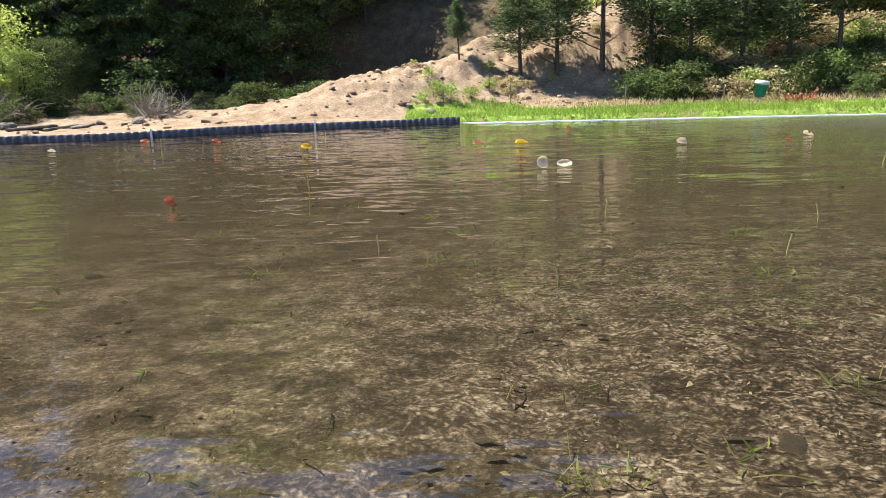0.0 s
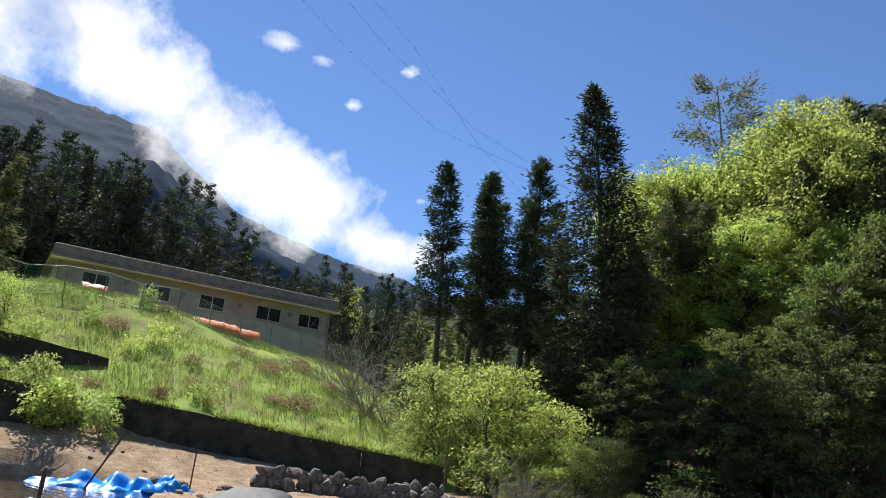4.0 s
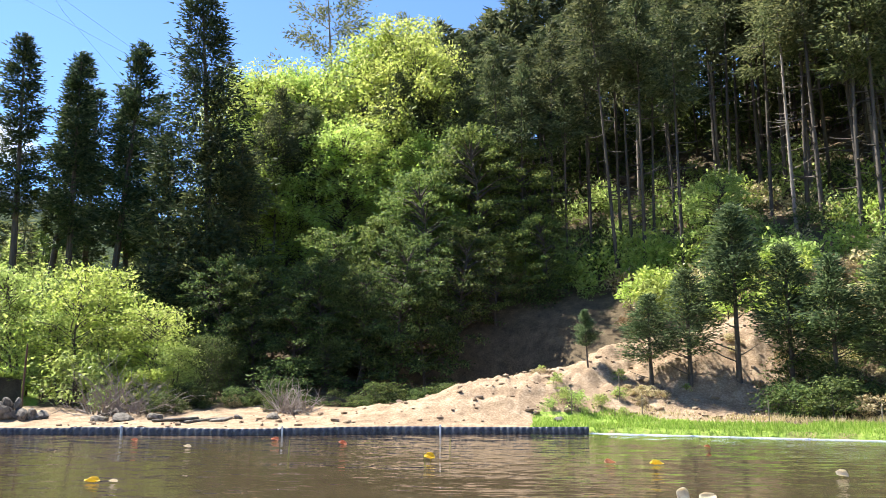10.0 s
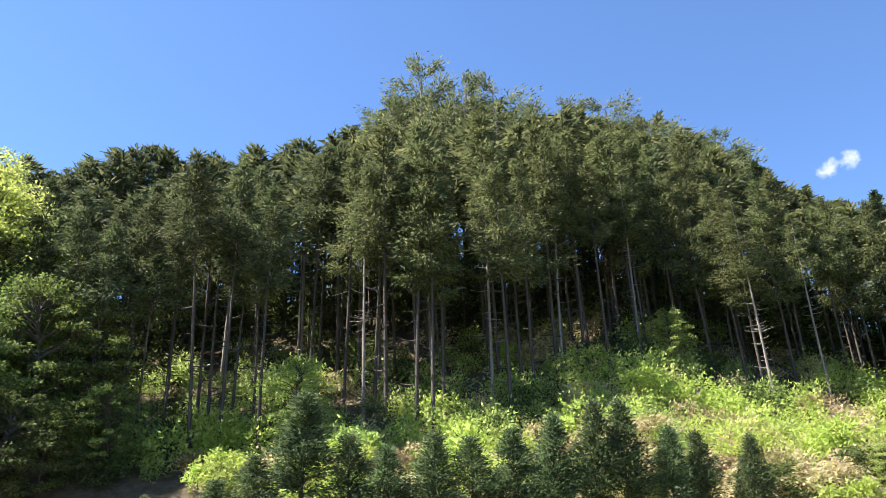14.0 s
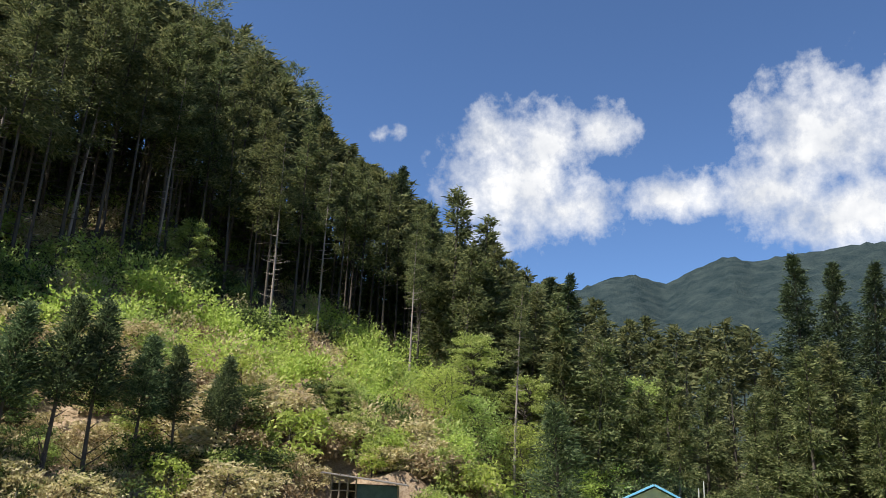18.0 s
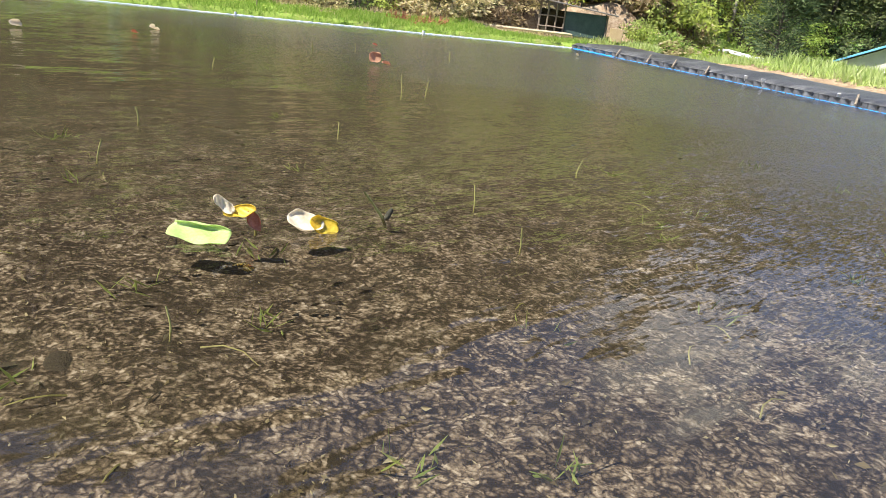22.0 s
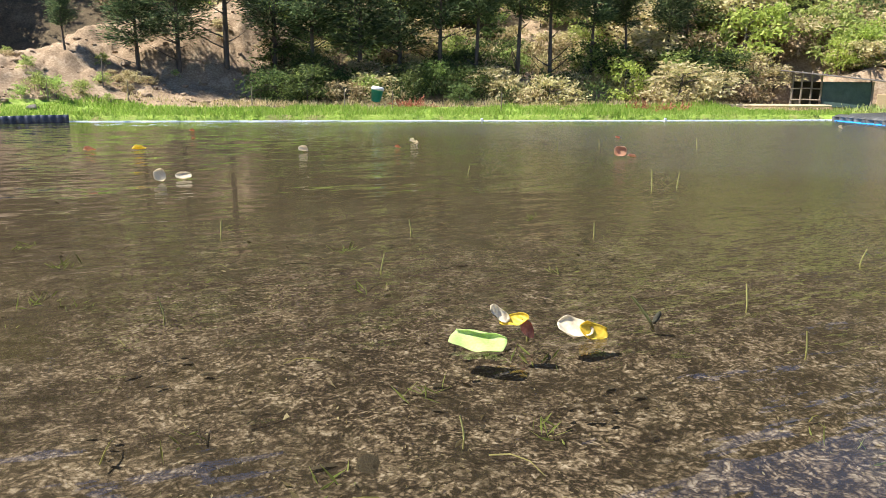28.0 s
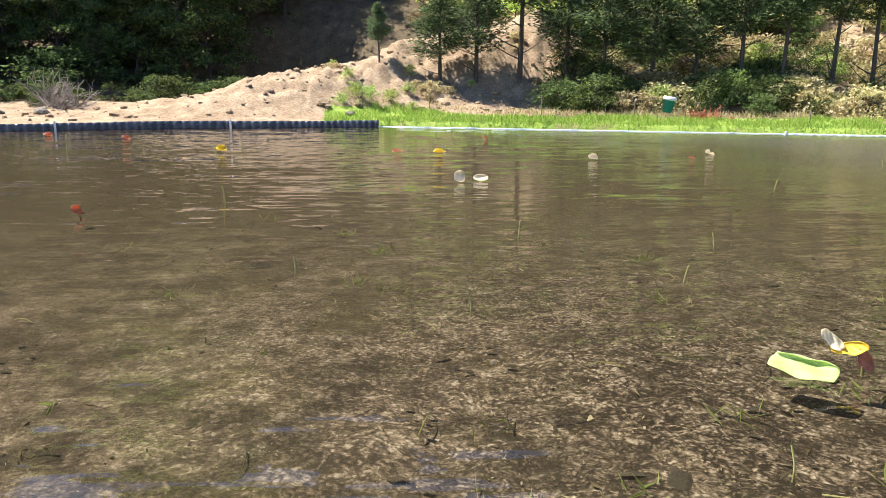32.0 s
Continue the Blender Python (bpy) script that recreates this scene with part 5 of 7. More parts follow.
BLACKP = plain("black_plastic", (0.012, 0.012, 0.014), (0.04, 0.04, 0.044), 8, 0.45, 0.2, 0.003)
for s in (3.75, 4.0, 7.3, 8.2, 9.4, 11.2):
    a, b = along_left(s + 0.06, -0.12, 0.30), along_left(s - 0.08, -0.36, 0.13) if s < 5 else along_left(s, -0.22, 0.16)
    d = (b - a).normalized()
    bm = bmesh.new()
    w = 0.024 if s < 5 else 0.013
    bm_box(bm, (-w, -0.008, 0), (w, 0.008, (b - a).length), 0.004, Matrix.Translation(a) @ d.to_track_quat("Z", "X").to_matrix().to_4x4())
    tagged(part("ground_peg", bm, BLACKP), "flat black plastic stake pinning the weed mat", "stake", "stakes of the mat")

# corrugated ridge boards along the far rim


def board_mesh(length, height, wave, amp, material, name="board"):
    n = max(8, int(length / wave * 6))
    t = np.linspace(0, length, n)
    off = amp * np.sin(t / wave * 2 * np.pi)
    zs = np.array([-0.03, height * 0.55, height * 0.94, height])
    lean = np.array([0.0, 0.0, 0.012, 0.03])
    v = np.stack([np.repeat(t, 4), np.repeat(off, 4) * np.tile([1, 1, 0.8, 0.2], n) + np.tile(lean, n), np.tile(zs, n)], 1)
    i, j = np.meshgrid(np.arange(n - 1), np.arange(3), indexing="ij")
    f = np.stack([i * 4 + j, (i + 1) * 4 + j, (i + 1) * 4 + j + 1, i * 4 + j + 1], -1).reshape(-1, 4)
    return mesh_np(name, v, f, material, True)


def rim(name, path, label, material, height, wave, amp, length=1.2, posts=None):
    ob = thing(name, Matrix(), label, "edging")
    me = board_mesh(length, height, wave, amp, material)
    at = []
    for (ax, ay), (bx, by) in zip(path, path[1:]):
        a, b = Vector((ax, ay, 0)), Vector((bx, by, 0))
        k = max(1, round((b - a).length / length))
        turn = math.atan2(by - ay, bx - ax)
        for i in range(k):
            m = Matrix.Translation(a.lerp(b, i / k)) @ Matrix.Rotation(turn, 4, "Z") @ Matrix.Diagonal(((b - a).length / k / length * 1.01, 1, 1 + 0.08 * math.sin(i * 2.3 + ax), 1))
            child("board", me, ob, "", m)
            at.append((a.lerp(b, i / k), turn))
    if posts:
        for i, (p, turn) in enumerate(at):
            if i % posts == 0:
                bm = bmesh.new()
                bm_box(bm, (-0.022, -0.05, -0.05), (0.022, 0.03, height + 0.05), 0.006, Matrix.Translation(p) @ Matrix.Rotation(turn, 4, "Z"))
                part("clip", bm, WHITE, ob, "white plastic clip")
    return ob


RIM_LEFT = [(-17.2, 14.4), (-15.6, 17.4), (-11.6, 17.9), (-8.7, 17.9), (-5.2, 19.1), (-2.4, 19.5), (-0.2, 19.8)]
rim("corrugated_edging", RIM_LEFT, "dark blue-black corrugated plastic boards edging the pond", BOARD, 0.16, 0.17, 0.028, posts=3)
PALE = plain("pale_sheet", (0.36, 0.44, 0.60), (0.72, 0.76, 0.84), 3, 0.35, 0.3, 0.01)
rim("pale_edging", [(-0.2, 19.8), (5.5, 18.0), (9.0, 16.86)], "pale grey plastic sheet edging the far rim", PALE, 0.015, 0.9, 0.02)
rim("ribbed_edging", [(9.0, 16.86), (13.5, 15.4), (18.0, 14.1)], "white ribbed plastic boards edging the far rim", PALE, 0.021, 0.2, 0.018, posts=4)

# right bank
RIGHT = [(13.2, -0.6), (13.55, 0.9), (14.3, 3.07), (15.0, 5.0), (16.3, 9.0), (18.0, 14.1)]
right_mat = thing("weed_mat", Matrix(), "black weed mat over the bank with ribbed board edge", "ground sheet")
v, f = sweep(RIGHT[::-1], [(0.02, 0.02), (0.05, 0.10), (0.16, 0.155), (0.5, 0.18), (0.95, 0.19), (1.5, 0.21), (1.7, 0.19)], 0.012, 7)
solid(child("sheet", mesh_np("sheet", v, f, MAT, True), right_mat), 0.006)
edge = board_mesh(1.2, 0.11, 0.26, 0.035, plain("ribbed_film", (0.04, 0.043, 0.052), (0.20, 0.21, 0.23), 5, 0.22, 0.2, 0.004))
for (ax, ay), (bx, by) in zip(RIGHT, RIGHT[1:]):
    a, b = Vector((ax, ay, 0)), Vector((bx, by, 0))
    k = max(1, round((b - a).length / 1.2))
    turn = math.atan2(by - ay, bx - ax)
    for i in range(k):
        child("board", edge, right_mat, "grey ribbed board", Matrix.Translation(a.lerp(b, i / k) - Vector((0.02, 0, 0))) @ Matrix.Rotation(turn, 4, "Z") @ Matrix.Diagonal(((b - a).length / k / 1.2 * 1.01, 1, 1, 1)))
v, f = sweep([(17.3, 12.0), (16.3, 9.0), (15.0, 5.0), (14.3, 3.07)], [(-0.052, -0.01), (-0.048, 0.003), (-0.040, 0.007)], 0.002, 4)
tagged(new("blue_sheet_strip", mesh_np("blue_sheet_strip", v, f, BLUE, True)), "thin blue sheet along the water under the black bank", "tarpaulin")
v, f = sweep([(17.35, 12.1), (17.9, 13.9)][::-1], [(-0.07, -0.01), (-0.055, 0.006), (-0.04, 0.014), (0.0, 0.02)], 0.004, 9)
solid(tagged(new("blue_tarpaulin", mesh_np("blue_tarpaulin", v, f, BLUE, True)), "bright blue sheet folded over the pond corner", "tarpaulin"), 0.004)
SHINE = plain("clear_tape", (0.70, 0.71, 0.73), (0.88, 0.88, 0.89), 8, 0.3, 0.2, 0.004)
for x, y, kind in ((15.85, 7.75, "w"), (15.7, 7.3, "w"), (15.2, 5.6, "w"), (15.05, 5.2, "o"), (14.75, 4.25, "w"), (14.42, 3.4, "o"), (13.62, 1.3, "w"), (16.6, 9.9, "o"), (16.9, 10.8, "o"), (16.25, 8.85, "o"), (17.3, 12.0, "o")):
    if kind == "w":
        bm = bmesh.new()
        bm_box(bm, (-0.09, -0.035, 0.0), (0.07, 0.035, 0.012), 0.004, pose(x, y, 0.11, 0, 48, 18))
        tagged(part("tape_patch", bm, SHINE), "white tape patch on the black bank sheet", "tape", "tape patches on the bank")
    else:
        stick("wooden_peg", (x - 0.14, y - 0.02, 0.05), (x + 0.14, y + 0.06, 0.22), 0.024, WOOD, "short brown wooden peg on the black bank sheet", "peg", group="pegs of the bank")

# ---- grass ----


def meadow(name, label, n, pick, height, seed, material):
    """Blades of grass, uncountable, in one object."""
    r = np.random.RandomState(seed)
    x, y = pick(r, n)
    z = land(x, y)
    lean = r.normal(size=(len(x), 3)) * 0.35 + [0, 0, 1.0]
    h = height * r.uniform(0.5, 1.35, len(x)) * (1 + 0.35 * waves(x, y, 1.1, seed) + 0.3 * waves(x, y, 4.0, seed + 1))
    v, f = blades(r, np.stack([x, y, z - 0.02], 1), lean, h, h * 0.08 + 0.010, 0.15)
    tagged(new(name, mesh_np(name, v, f, material)), label, "grass", kind="stuff")


def strip(az0, az1, d0, d1, poly=POND):
    def pick(r, n):
        a, rr = np.radians(r.uniform(az0, az1, n * 6)), r.uniform(12, 27, n * 6)
        x, y = rr * np.sin(a), rr * np.cos(a)
        d = inside_dist(x, y, poly)
        ok = (inside_dist(x, y, POND2) > 0.6) & (d > d0) & (d < d1 + 0.35 * waves(x, y, 1.3, 4)) & (mound(x, y) < 0.35)
        return x[ok][:n], y[ok][:n]
    return pick


def ring(az0, az1, r0, r1):
    def pick(r, n):
        a, rr = np.radians(r.uniform(az0, az1, n)), np.sqrt(r.uniform(r0 ** 2, r1 ** 2, n))
        x, y = rr * np.sin(a), rr * np.cos(a)
        ok = (inside_dist(x, y, POND2) > 0.5) & (waves(x, y, 0.9, 61) + 0.6 * waves(x, y, 2.6, 62) + 0.25 * r.normal(size=n) > -0.55)
        return x[ok], y[ok]
    return pick


LAWN = leafy("lawn_blade", [(0.17, 0.28, 0.04), (0.28, 0.40, 0.07), (0.45, 0.50, 0.15)], 0.5)
meadow("grass", "bright green grass along the far rim of the pond", 42000, strip(-4.5, 53, 0.12, 1.75), 0.105, 1, LAWN)
meadow("grass", "tall fresh grass on the bank beyond the black sheet", 38000, strip(52, 95, 2.0, 8.5), 0.22, 2, leafy("meadow_blade", [(0.27, 0.36, 0.10), (0.42, 0.50, 0.18), (0.62, 0.66, 0.33)], 0.45))
meadow("grass", "rough sunlit grass of the steep bank", 46000, ring(-78, -39, 30.4, 46), 0.22, 3, GRASS)
meadow("dry_grass", "dry straw among the grass of the steep bank", 8000, ring(-78, -39, 30.6, 44), 0.24, 13, DRY)
meadow("dry_grass", "dry tan grass and brambles at the foot of the slope", 9000, strip(3, 53, 1.8, 3.4), 0.13, 4, SASA)
wall_top = np.random.RandomState(15)
q = wall_top.uniform(0, 1, 2600)
w0, w1 = heading(-62.6, 29.75), heading(-39.2, 28.75)
x, y = w0.x + (w1.x - w0.x) * q, w0.y + (w1.y - w0.y) * q + wall_top.uniform(0.0, 0.3, 2600)
tuft = waves(x, y, 2.2, 16) > -0.35
at = np.stack([x, y, 2.73 + (1.40 - 2.73) * q], 1)[tuft]
lean = wall_top.normal(size=(len(at), 3)) * 0.4 + [0.35, -0.75, 0.55]
L = wall_top.uniform(0.10, 0.34, len(at))
v, f = blades(wall_top, at, lean, L, L * 0.12 + 0.012, 0.15)
tagged(new("grass", mesh_np("grass", v, f, GRASS)), "grass hanging over the top of the retaining wall", "grass", kind="stuff")
meadow("dry_grass", "dry grass bits on the bare bank", 2600, ring(-80, -52, 11, 29), 0.07, 6, DRY)

# ---- stones and walls ----


def stone_mesh(seed, material=STONE):
    bm = bmesh.new()
    bmesh.ops.create_icosphere(bm, subdivisions=2, radius=0.5)
    r = np.random.RandomState(seed)
    cuts = [(Vector(r.normal(size=3)).normalized(), r.uniform(0.28, 0.42)) for _ in range(9)]
    for v in bm.verts:
        for n, d in cuts:
            over = v.co.dot(n) - d
            if over > 0:
                v.co -= n * over * 0.85
        v.co += v.co * 0.06 * noise.noise(v.co * 5 + Vector((seed, 0, 0)))
    me = bpy.data.meshes.new("stone")
    bm.to_mesh(me)
    bm.free()
    me.materials.append(material)
    return me


stones = [stone_mesh(k) for k in range(6)]
rs = np.random.RandomState(5)
pile = thing("dry_stone_wall", Matrix(), "low wall of stacked grey-brown field stones behind the pond", "stone wall")
for course in range(2):
    n = 25 if course < 1 else 22
    for k in range(n):
        a = -52.2 + (k + 0.5 * course % 1 + rs.uniform(-.15, .15)) * (15.0 / 25)
        if a > -37.3 - course * 1.3:
            continue
        q = heading(a, 25.2 + 0.14 * course + rs.uniform(-.12, .12))
        s = rs.uniform(0.28, 0.62) * (1 - 0.1 * course)
        z = float(land(q.x, q.y)) + 0.02 + 0.29 * course + rs.uniform(-.05, .05)
        child("stone", stones[rs.randint(6)], pile, "", Matrix.Translation((q.x, q.y, z + 0.08)) @ pose(0, 0, 0, *rs.uniform(0, 360, 3)) @ Matrix.Diagonal((s * 1.35, s, s * 0.75, 1)))
for a, r, s in ((-2.6, 20.95, 0.3), (-23, 23.2, .45), (-25.5, 23.5, .3), (-31, 24, .5), (-33, 24.1, .6), (-34.4, 24.2, .5), (-57, 24, .4), (-58.5, 24.6, .5), (-54, 23.6, .35)):
    q = spot(a, r, -0.03)
    tagged(new("boulder", stones[rs.randint(6)]), "pale rock lying on bare earth", "rock", "loose rocks").matrix_basis = Matrix.Translation(q) @ pose(0, 0, 0, 0, 0, a * 9) @ Matrix.Diagonal((s * 1.2, s, s * .7, 1))


lumps = np.random.RandomState(19)
bm = bmesh.new()
bmesh.ops.create_icosphere(bm, subdivisions=1, radius=0.5)
ball = np.array([tuple(v.co) for v in bm.verts])
tri = np.array([[v.index for v in f.verts] for f in bm.faces])
bm.free()
pieces = []
for a0, a1, r0, r1, n in ((-37, -8, 20.6, 24.6, 150), (-8, 13, 21.2, 26.0, 260), (-76, -54, 18, 29, 150), (47, 61, 25.5, 27.2, 60)):
    for k in range(n):
        q = heading(lumps.uniform(a0, a1), lumps.uniform(r0, r1))
        if inside_dist(q.x, q.y, POND) < 0.5 or inside_dist(q.x, q.y, POND2) < 0.5:
            continue
        s = 0.05 + 0.16 * lumps.uniform() ** 3
        lump = ball * (1 + 0.3 * lumps.normal(size=(len(ball), 1)) * 0.6) * [s * lumps.uniform(0.8, 1.6), s, s * 0.7]
        pieces.append((lump + [q.x, q.y, float(land(q.x, q.y)) + s * 0.15], tri, EARTH))
joined("earth_clods", pieces, "crumbled clods of dry earth on the dug banks", "earth")


def wall_run(name, a0, a1, tops, bottoms, thick, label):
    """A retaining wall from (heading, distance) to another, cast in bays."""
    ob = thing(name, Matrix(), label, "wall", kind="structure")
    p0, p1 = heading(*a0), heading(*a1)
    d = (p1 - p0).normalized()
    n = Vector((-d.y, d.x, 0))
    if n.dot(p0) < 0:
        n = -n
    bays = max(1, round((p1 - p0).length / 3.0))
    for i in range(bays):
        q0, q1 = i / bays, (i + 1) / bays - 0.0008
        bm = bmesh.new()
        ring_ = []
        for q in np.linspace(q0, q1, 5):
            p = p0.lerp(p1, float(q))
            zt, zb = tops[0] + (tops[1] - tops[0]) * q + 0.02 * math.sin(q * 31), bottoms[0] + (bottoms[1] - bottoms[0]) * q - 0.5
            ring_.append([bm.verts.new(p + Vector((0, 0, zb))), bm.verts.new(p + n * 0.10 + Vector((0, 0, zt))), bm.verts.new(p + n * (0.10 + thick) + Vector((0, 0, zt - 0.01))), bm.verts.new(p + n * thick + Vector((0, 0, zb)))])
        for a, b in zip(ring_, ring_[1:]):
            for k in range(3):
                bm.faces.new((a[k], a[k + 1], b[k + 1], b[k]))
        bm.faces.new(ring_[0][::-1]), bm.faces.new(ring_[-1])
        bmesh.ops.recalc_face_normals(bm, faces=bm.faces)
        part("bay", bm, WALLDARK, ob)
    return ob


wall_run("retaining_wall_1", (-62.6, 29.6), (-39.2, 28.6), (2.75, 1.42), (1.3, 0.5), 0.28, "long dark mossy concrete retaining wall under the grass bank")
wall_run("retaining_wall_2", (-74, 34), (-63.2, 33.2), (5.15, 4.3), (3.2, 2.6), 0.28, "dark upper retaining wall overgrown with grass")
wall_run("retaining_wall_3", (-75, 29.5), (-65.8, 29.2), (3.0, 2.7), (1.5, 1.3), 0.28, "dark lower retaining wall half hidden by weeds")

# ---- the long building ----


def long_building():
    right = Vector((-37.6, 33.0, 0))
    d = Vector((-0.331, -0.944, 0))
    ob = thing("school_building", Matrix.Translation((right.x, right.y, 0)) @ Matrix.Rotation(math.atan2(d.y, d.x), 4, "Z"), "long low beige stucco building with flat grey roof", "building")
    # local: x along the front, y towards the valley, z true height
    length, z0, zt, deep = 16.4, 5.2, 10.62, 7.0
    wins = [(0.63, 2.11), (3.28, 4.89), (6.89, 8.43), (10.12, 11.62), (13.51, 14.98)]
    lo, hi = 9.28, 10.16
    xs = [0.0]
    bm = bmesh.new()
    bm_box(bm, (0, -0.2, z0), (length, 0, lo))
    bm_box(bm, (0, -0.2, hi), (length, 0, zt))
    for a, b in wins:
        bm_box(bm, (xs[-1], -0.2, lo), (a, 0, hi))
        xs.append(b)
    bm_box(bm, (xs[-1], -0.2, lo), (length, 0, hi))
    part("front_wall", bm, BEIGE, ob)
    part("side_wall", box((0, -deep, z0), (0.2, -0.203, zt)), BEIGE, ob)
    part("side_wall", box((length - 0.2, -deep, z0), (length, -0.203, zt)), BEIGE, ob)
    part("back_wall", box((0.21, -deep, z0), (length - 0.21, -deep + 0.2, zt)), BEIGE, ob)
    bm = bmesh.new()
    bm_box(bm, (-0.5, -deep - 0.4, zt), (length + 0.4, 0.55, zt + 0.14), 0.03)
    part("roof_slab", bm, FASCIA, ob)
    bm = bmesh.new()
    bm_box(bm, (-0.35, -0.1, zt + 0.142), (length + 0.3, 0.42, zt + 0.74), 0.05)
    part("parapet", bm, FASCIA, ob, "weathered grey concrete parapet")
    part("soffit_trim", box((-0.45, 0.02, zt - 0.12), (length + 0.35, 0.5, zt - 0.003), 0.01), plain("cream_trim", (0.55, 0.47, 0.33), (0.70, 0.62, 0.47), 2, 0.8), ob, "cream soffit under the eave")
    frame_m = plain("aluminium", (0.35, 0.36, 0.36), (0.55, 0.56, 0.56), 5, 0.4, 0.1, 0.002, 0.7)
    for k, (a, b) in enumerate(wins):
        bm = bmesh.new()
        t = 0.05
        for q in ((a, lo, b, lo + t), (a, hi - t, b, hi), (a, lo + t, a + t, hi - t), (b - t, lo + t, b, hi - t), ((a + b) / 2 - t / 2, lo + t, (a + b) / 2 + t / 2, hi - t)):
            bm_box(bm, (q[0], -0.10, q[1]), (q[2], -0.04, q[3]))
        win = part("window", bm, frame_m, ob, "two-pane sliding aluminium window")
        for x0, x1 in ((a + t, (a + b) / 2 - t / 2), ((a + b) / 2 + t / 2, b - t)):
            part("pane", box((x0, -0.085, lo + t), (x1, -0.07, hi - t)), GLASS, win)
        part("sill", box((a - 0.05, -0.08, lo - 0.06), (b + 0.05, 0.07, lo - 0.003), 0.01), frame_m, win)
    for x, z in ((2.75, 9.95), (6.0, 9.95), (9.4, 9.95), (12.6, 9.95), (6.1, 8.5)):
        bm = bmesh.new()
        bm_box(bm, (x - 0.13, 0.003, z - 0.13), (x + 0.13, 0.12, z + 0.10), 0.03)
        bm_box(bm, (x - 0.10, 0.05, z - 0.2), (x + 0.10, 0.16, z - 0.13), 0.01)
        part("vent_hood", bm, FASCIA, ob, "grey metal vent hood")
    for x in (0.12, length - 0.15):
        v, f = tube_np([(x, 0.08, z0), (x, 0.08, 8.0), (x, 0.08, zt - 0.13)], [0.04] * 3, 8)
        child("downpipe", mesh_np("downpipe", v, f, FASCIA, True), ob)


long_building()
for a, r, w in ((-57.4, 43.5, 1.5), (-56.2, 43.8, 1.2), (-55.0, 44.0, 1.7), (-65.2, 43, 1.0)):
    bm = bmesh.new()
    bmesh.ops.create_grid(bm, x_segments=10, y_segments=8, size=0.5)
    for v in bm.verts:
        q = v.co.copy()
        v.co = Vector((q.x * w * 1.25, q.y * 1.1, 0.62 * math.cos(q.y * 2.6) + 0.10 * noise.noise(q * 6 + Vector((a, 0, 0)))))
    ob = part("orange_sheet", bm, ORANGE, None, smooth=True)
    ob.matrix_basis = Matrix.Translation(spot(a, r, 0.1)) @ Matrix.Rotation(math.atan2(-0.944, -0.331), 4, "Z")
    solid(tagged(ob, "crumpled bright orange sheet covering a heap by the fence", "tarpaulin", "orange sheets"), 0.01)


def mesh_fence(headings, height):
    FENCE = plain("green_wire", (0.05, 0.16, 0.11), (0.10, 0.26, 0.18), 6, 0.5, 0.0)
    ob = thing("mesh_fence", Matrix(), "green chain-link fence along the top of the grass bank", "fence")
    pts = [spot(a, r) for a, r in headings]
    for p in pts:
        v, f = tube_np([tuple(p + Vector((0, 0, -0.2))), tuple(p + Vector((0, 0, height / 2))), tuple(p + Vector((0, 0, height)))], [0.03] * 3, 6)
        child("post", mesh_np("post", v, f, FENCE, True), ob)
    for a, b in zip(pts, pts[1:]):
        for h in (height, 0.05):
            child("rail", mesh_np("rail", *tube_np([tuple(a + Vector((0, 0, h))), tuple(a.lerp(b, .5) + Vector((0, 0, h))), tuple(b + Vector((0, 0, h)))], [0.016] * 3, 4), FENCE), ob)
        pieces, n = [], 13
        for k in range(-n, n):
            for sgn in (1, -1):
                u0, u1 = k / n, k / n + 0.62 * sgn
                q0, q1 = max(0, min(1, u0)), max(0, min(1, u1))
                if abs(q1 - q0) < 0.02:
                    continue
                h0, h1 = (q0 - u0) / (u1 - u0) * height, (q1 - u0) / (u1 - u0) * height
                p, q = a.lerp(b, q0) + Vector((0, 0, h0)), a.lerp(b, q1) + Vector((0, 0, h1))
                pieces.append(tube_np([tuple(p), tuple(p.lerp(q, .5)), tuple(q)], [0.006] * 3, 3))
        child("mesh_panel", mesh_np("mesh_panel", *gather(pieces), FENCE), ob)


mesh_fence([(-72, 41), (-69.5, 41), (-67, 41), (-64.5, 41), (-62, 41.2), (-59.5, 41.6), (-57.2, 42.2), (-55, 42.8), (-52.8, 43.6), (-50.6, 44.4), (-48.4, 45.4), (-46.4, 46.4), (-44.6, 47.4)], 1.3)

# ---- second pond: sheets and stakes ----
def crumple(name, label, centre, sx, sy, high, seed, material=BLUE):
    bm = bmesh.new()
    bmesh.ops.create_grid(bm, x_segments=26, y_segments=18, size=0.5)
    for v in bm.verts:
        q = v.co.copy()
        fold = noise.noise(Vector((q.x * 3, q.y * 3, seed))) * 0.8 + abs(noise.noise(Vector((q.x * 5, q.y * 7, seed + 4)))) * 0.3
        rim_ = max(abs(q.x), abs(q.y)) * 2
        v.co = Vector((q.x * sx + 0.14 * noise.noise(q * 3 + Vector((seed, 0, 0))), q.y * sy, high * (0.35 + fold) * (1 - rim_ ** 3) - 0.02))
    ob = part(name, bm, material, smooth=True)
    ob.matrix_basis = Matrix.Translation(centre) @ pose(0, 0, 0, 0, 0, seed * 37)
    return solid(tagged(ob, label, "tarpaulin", "crumpled blue sheets"), 0.006)


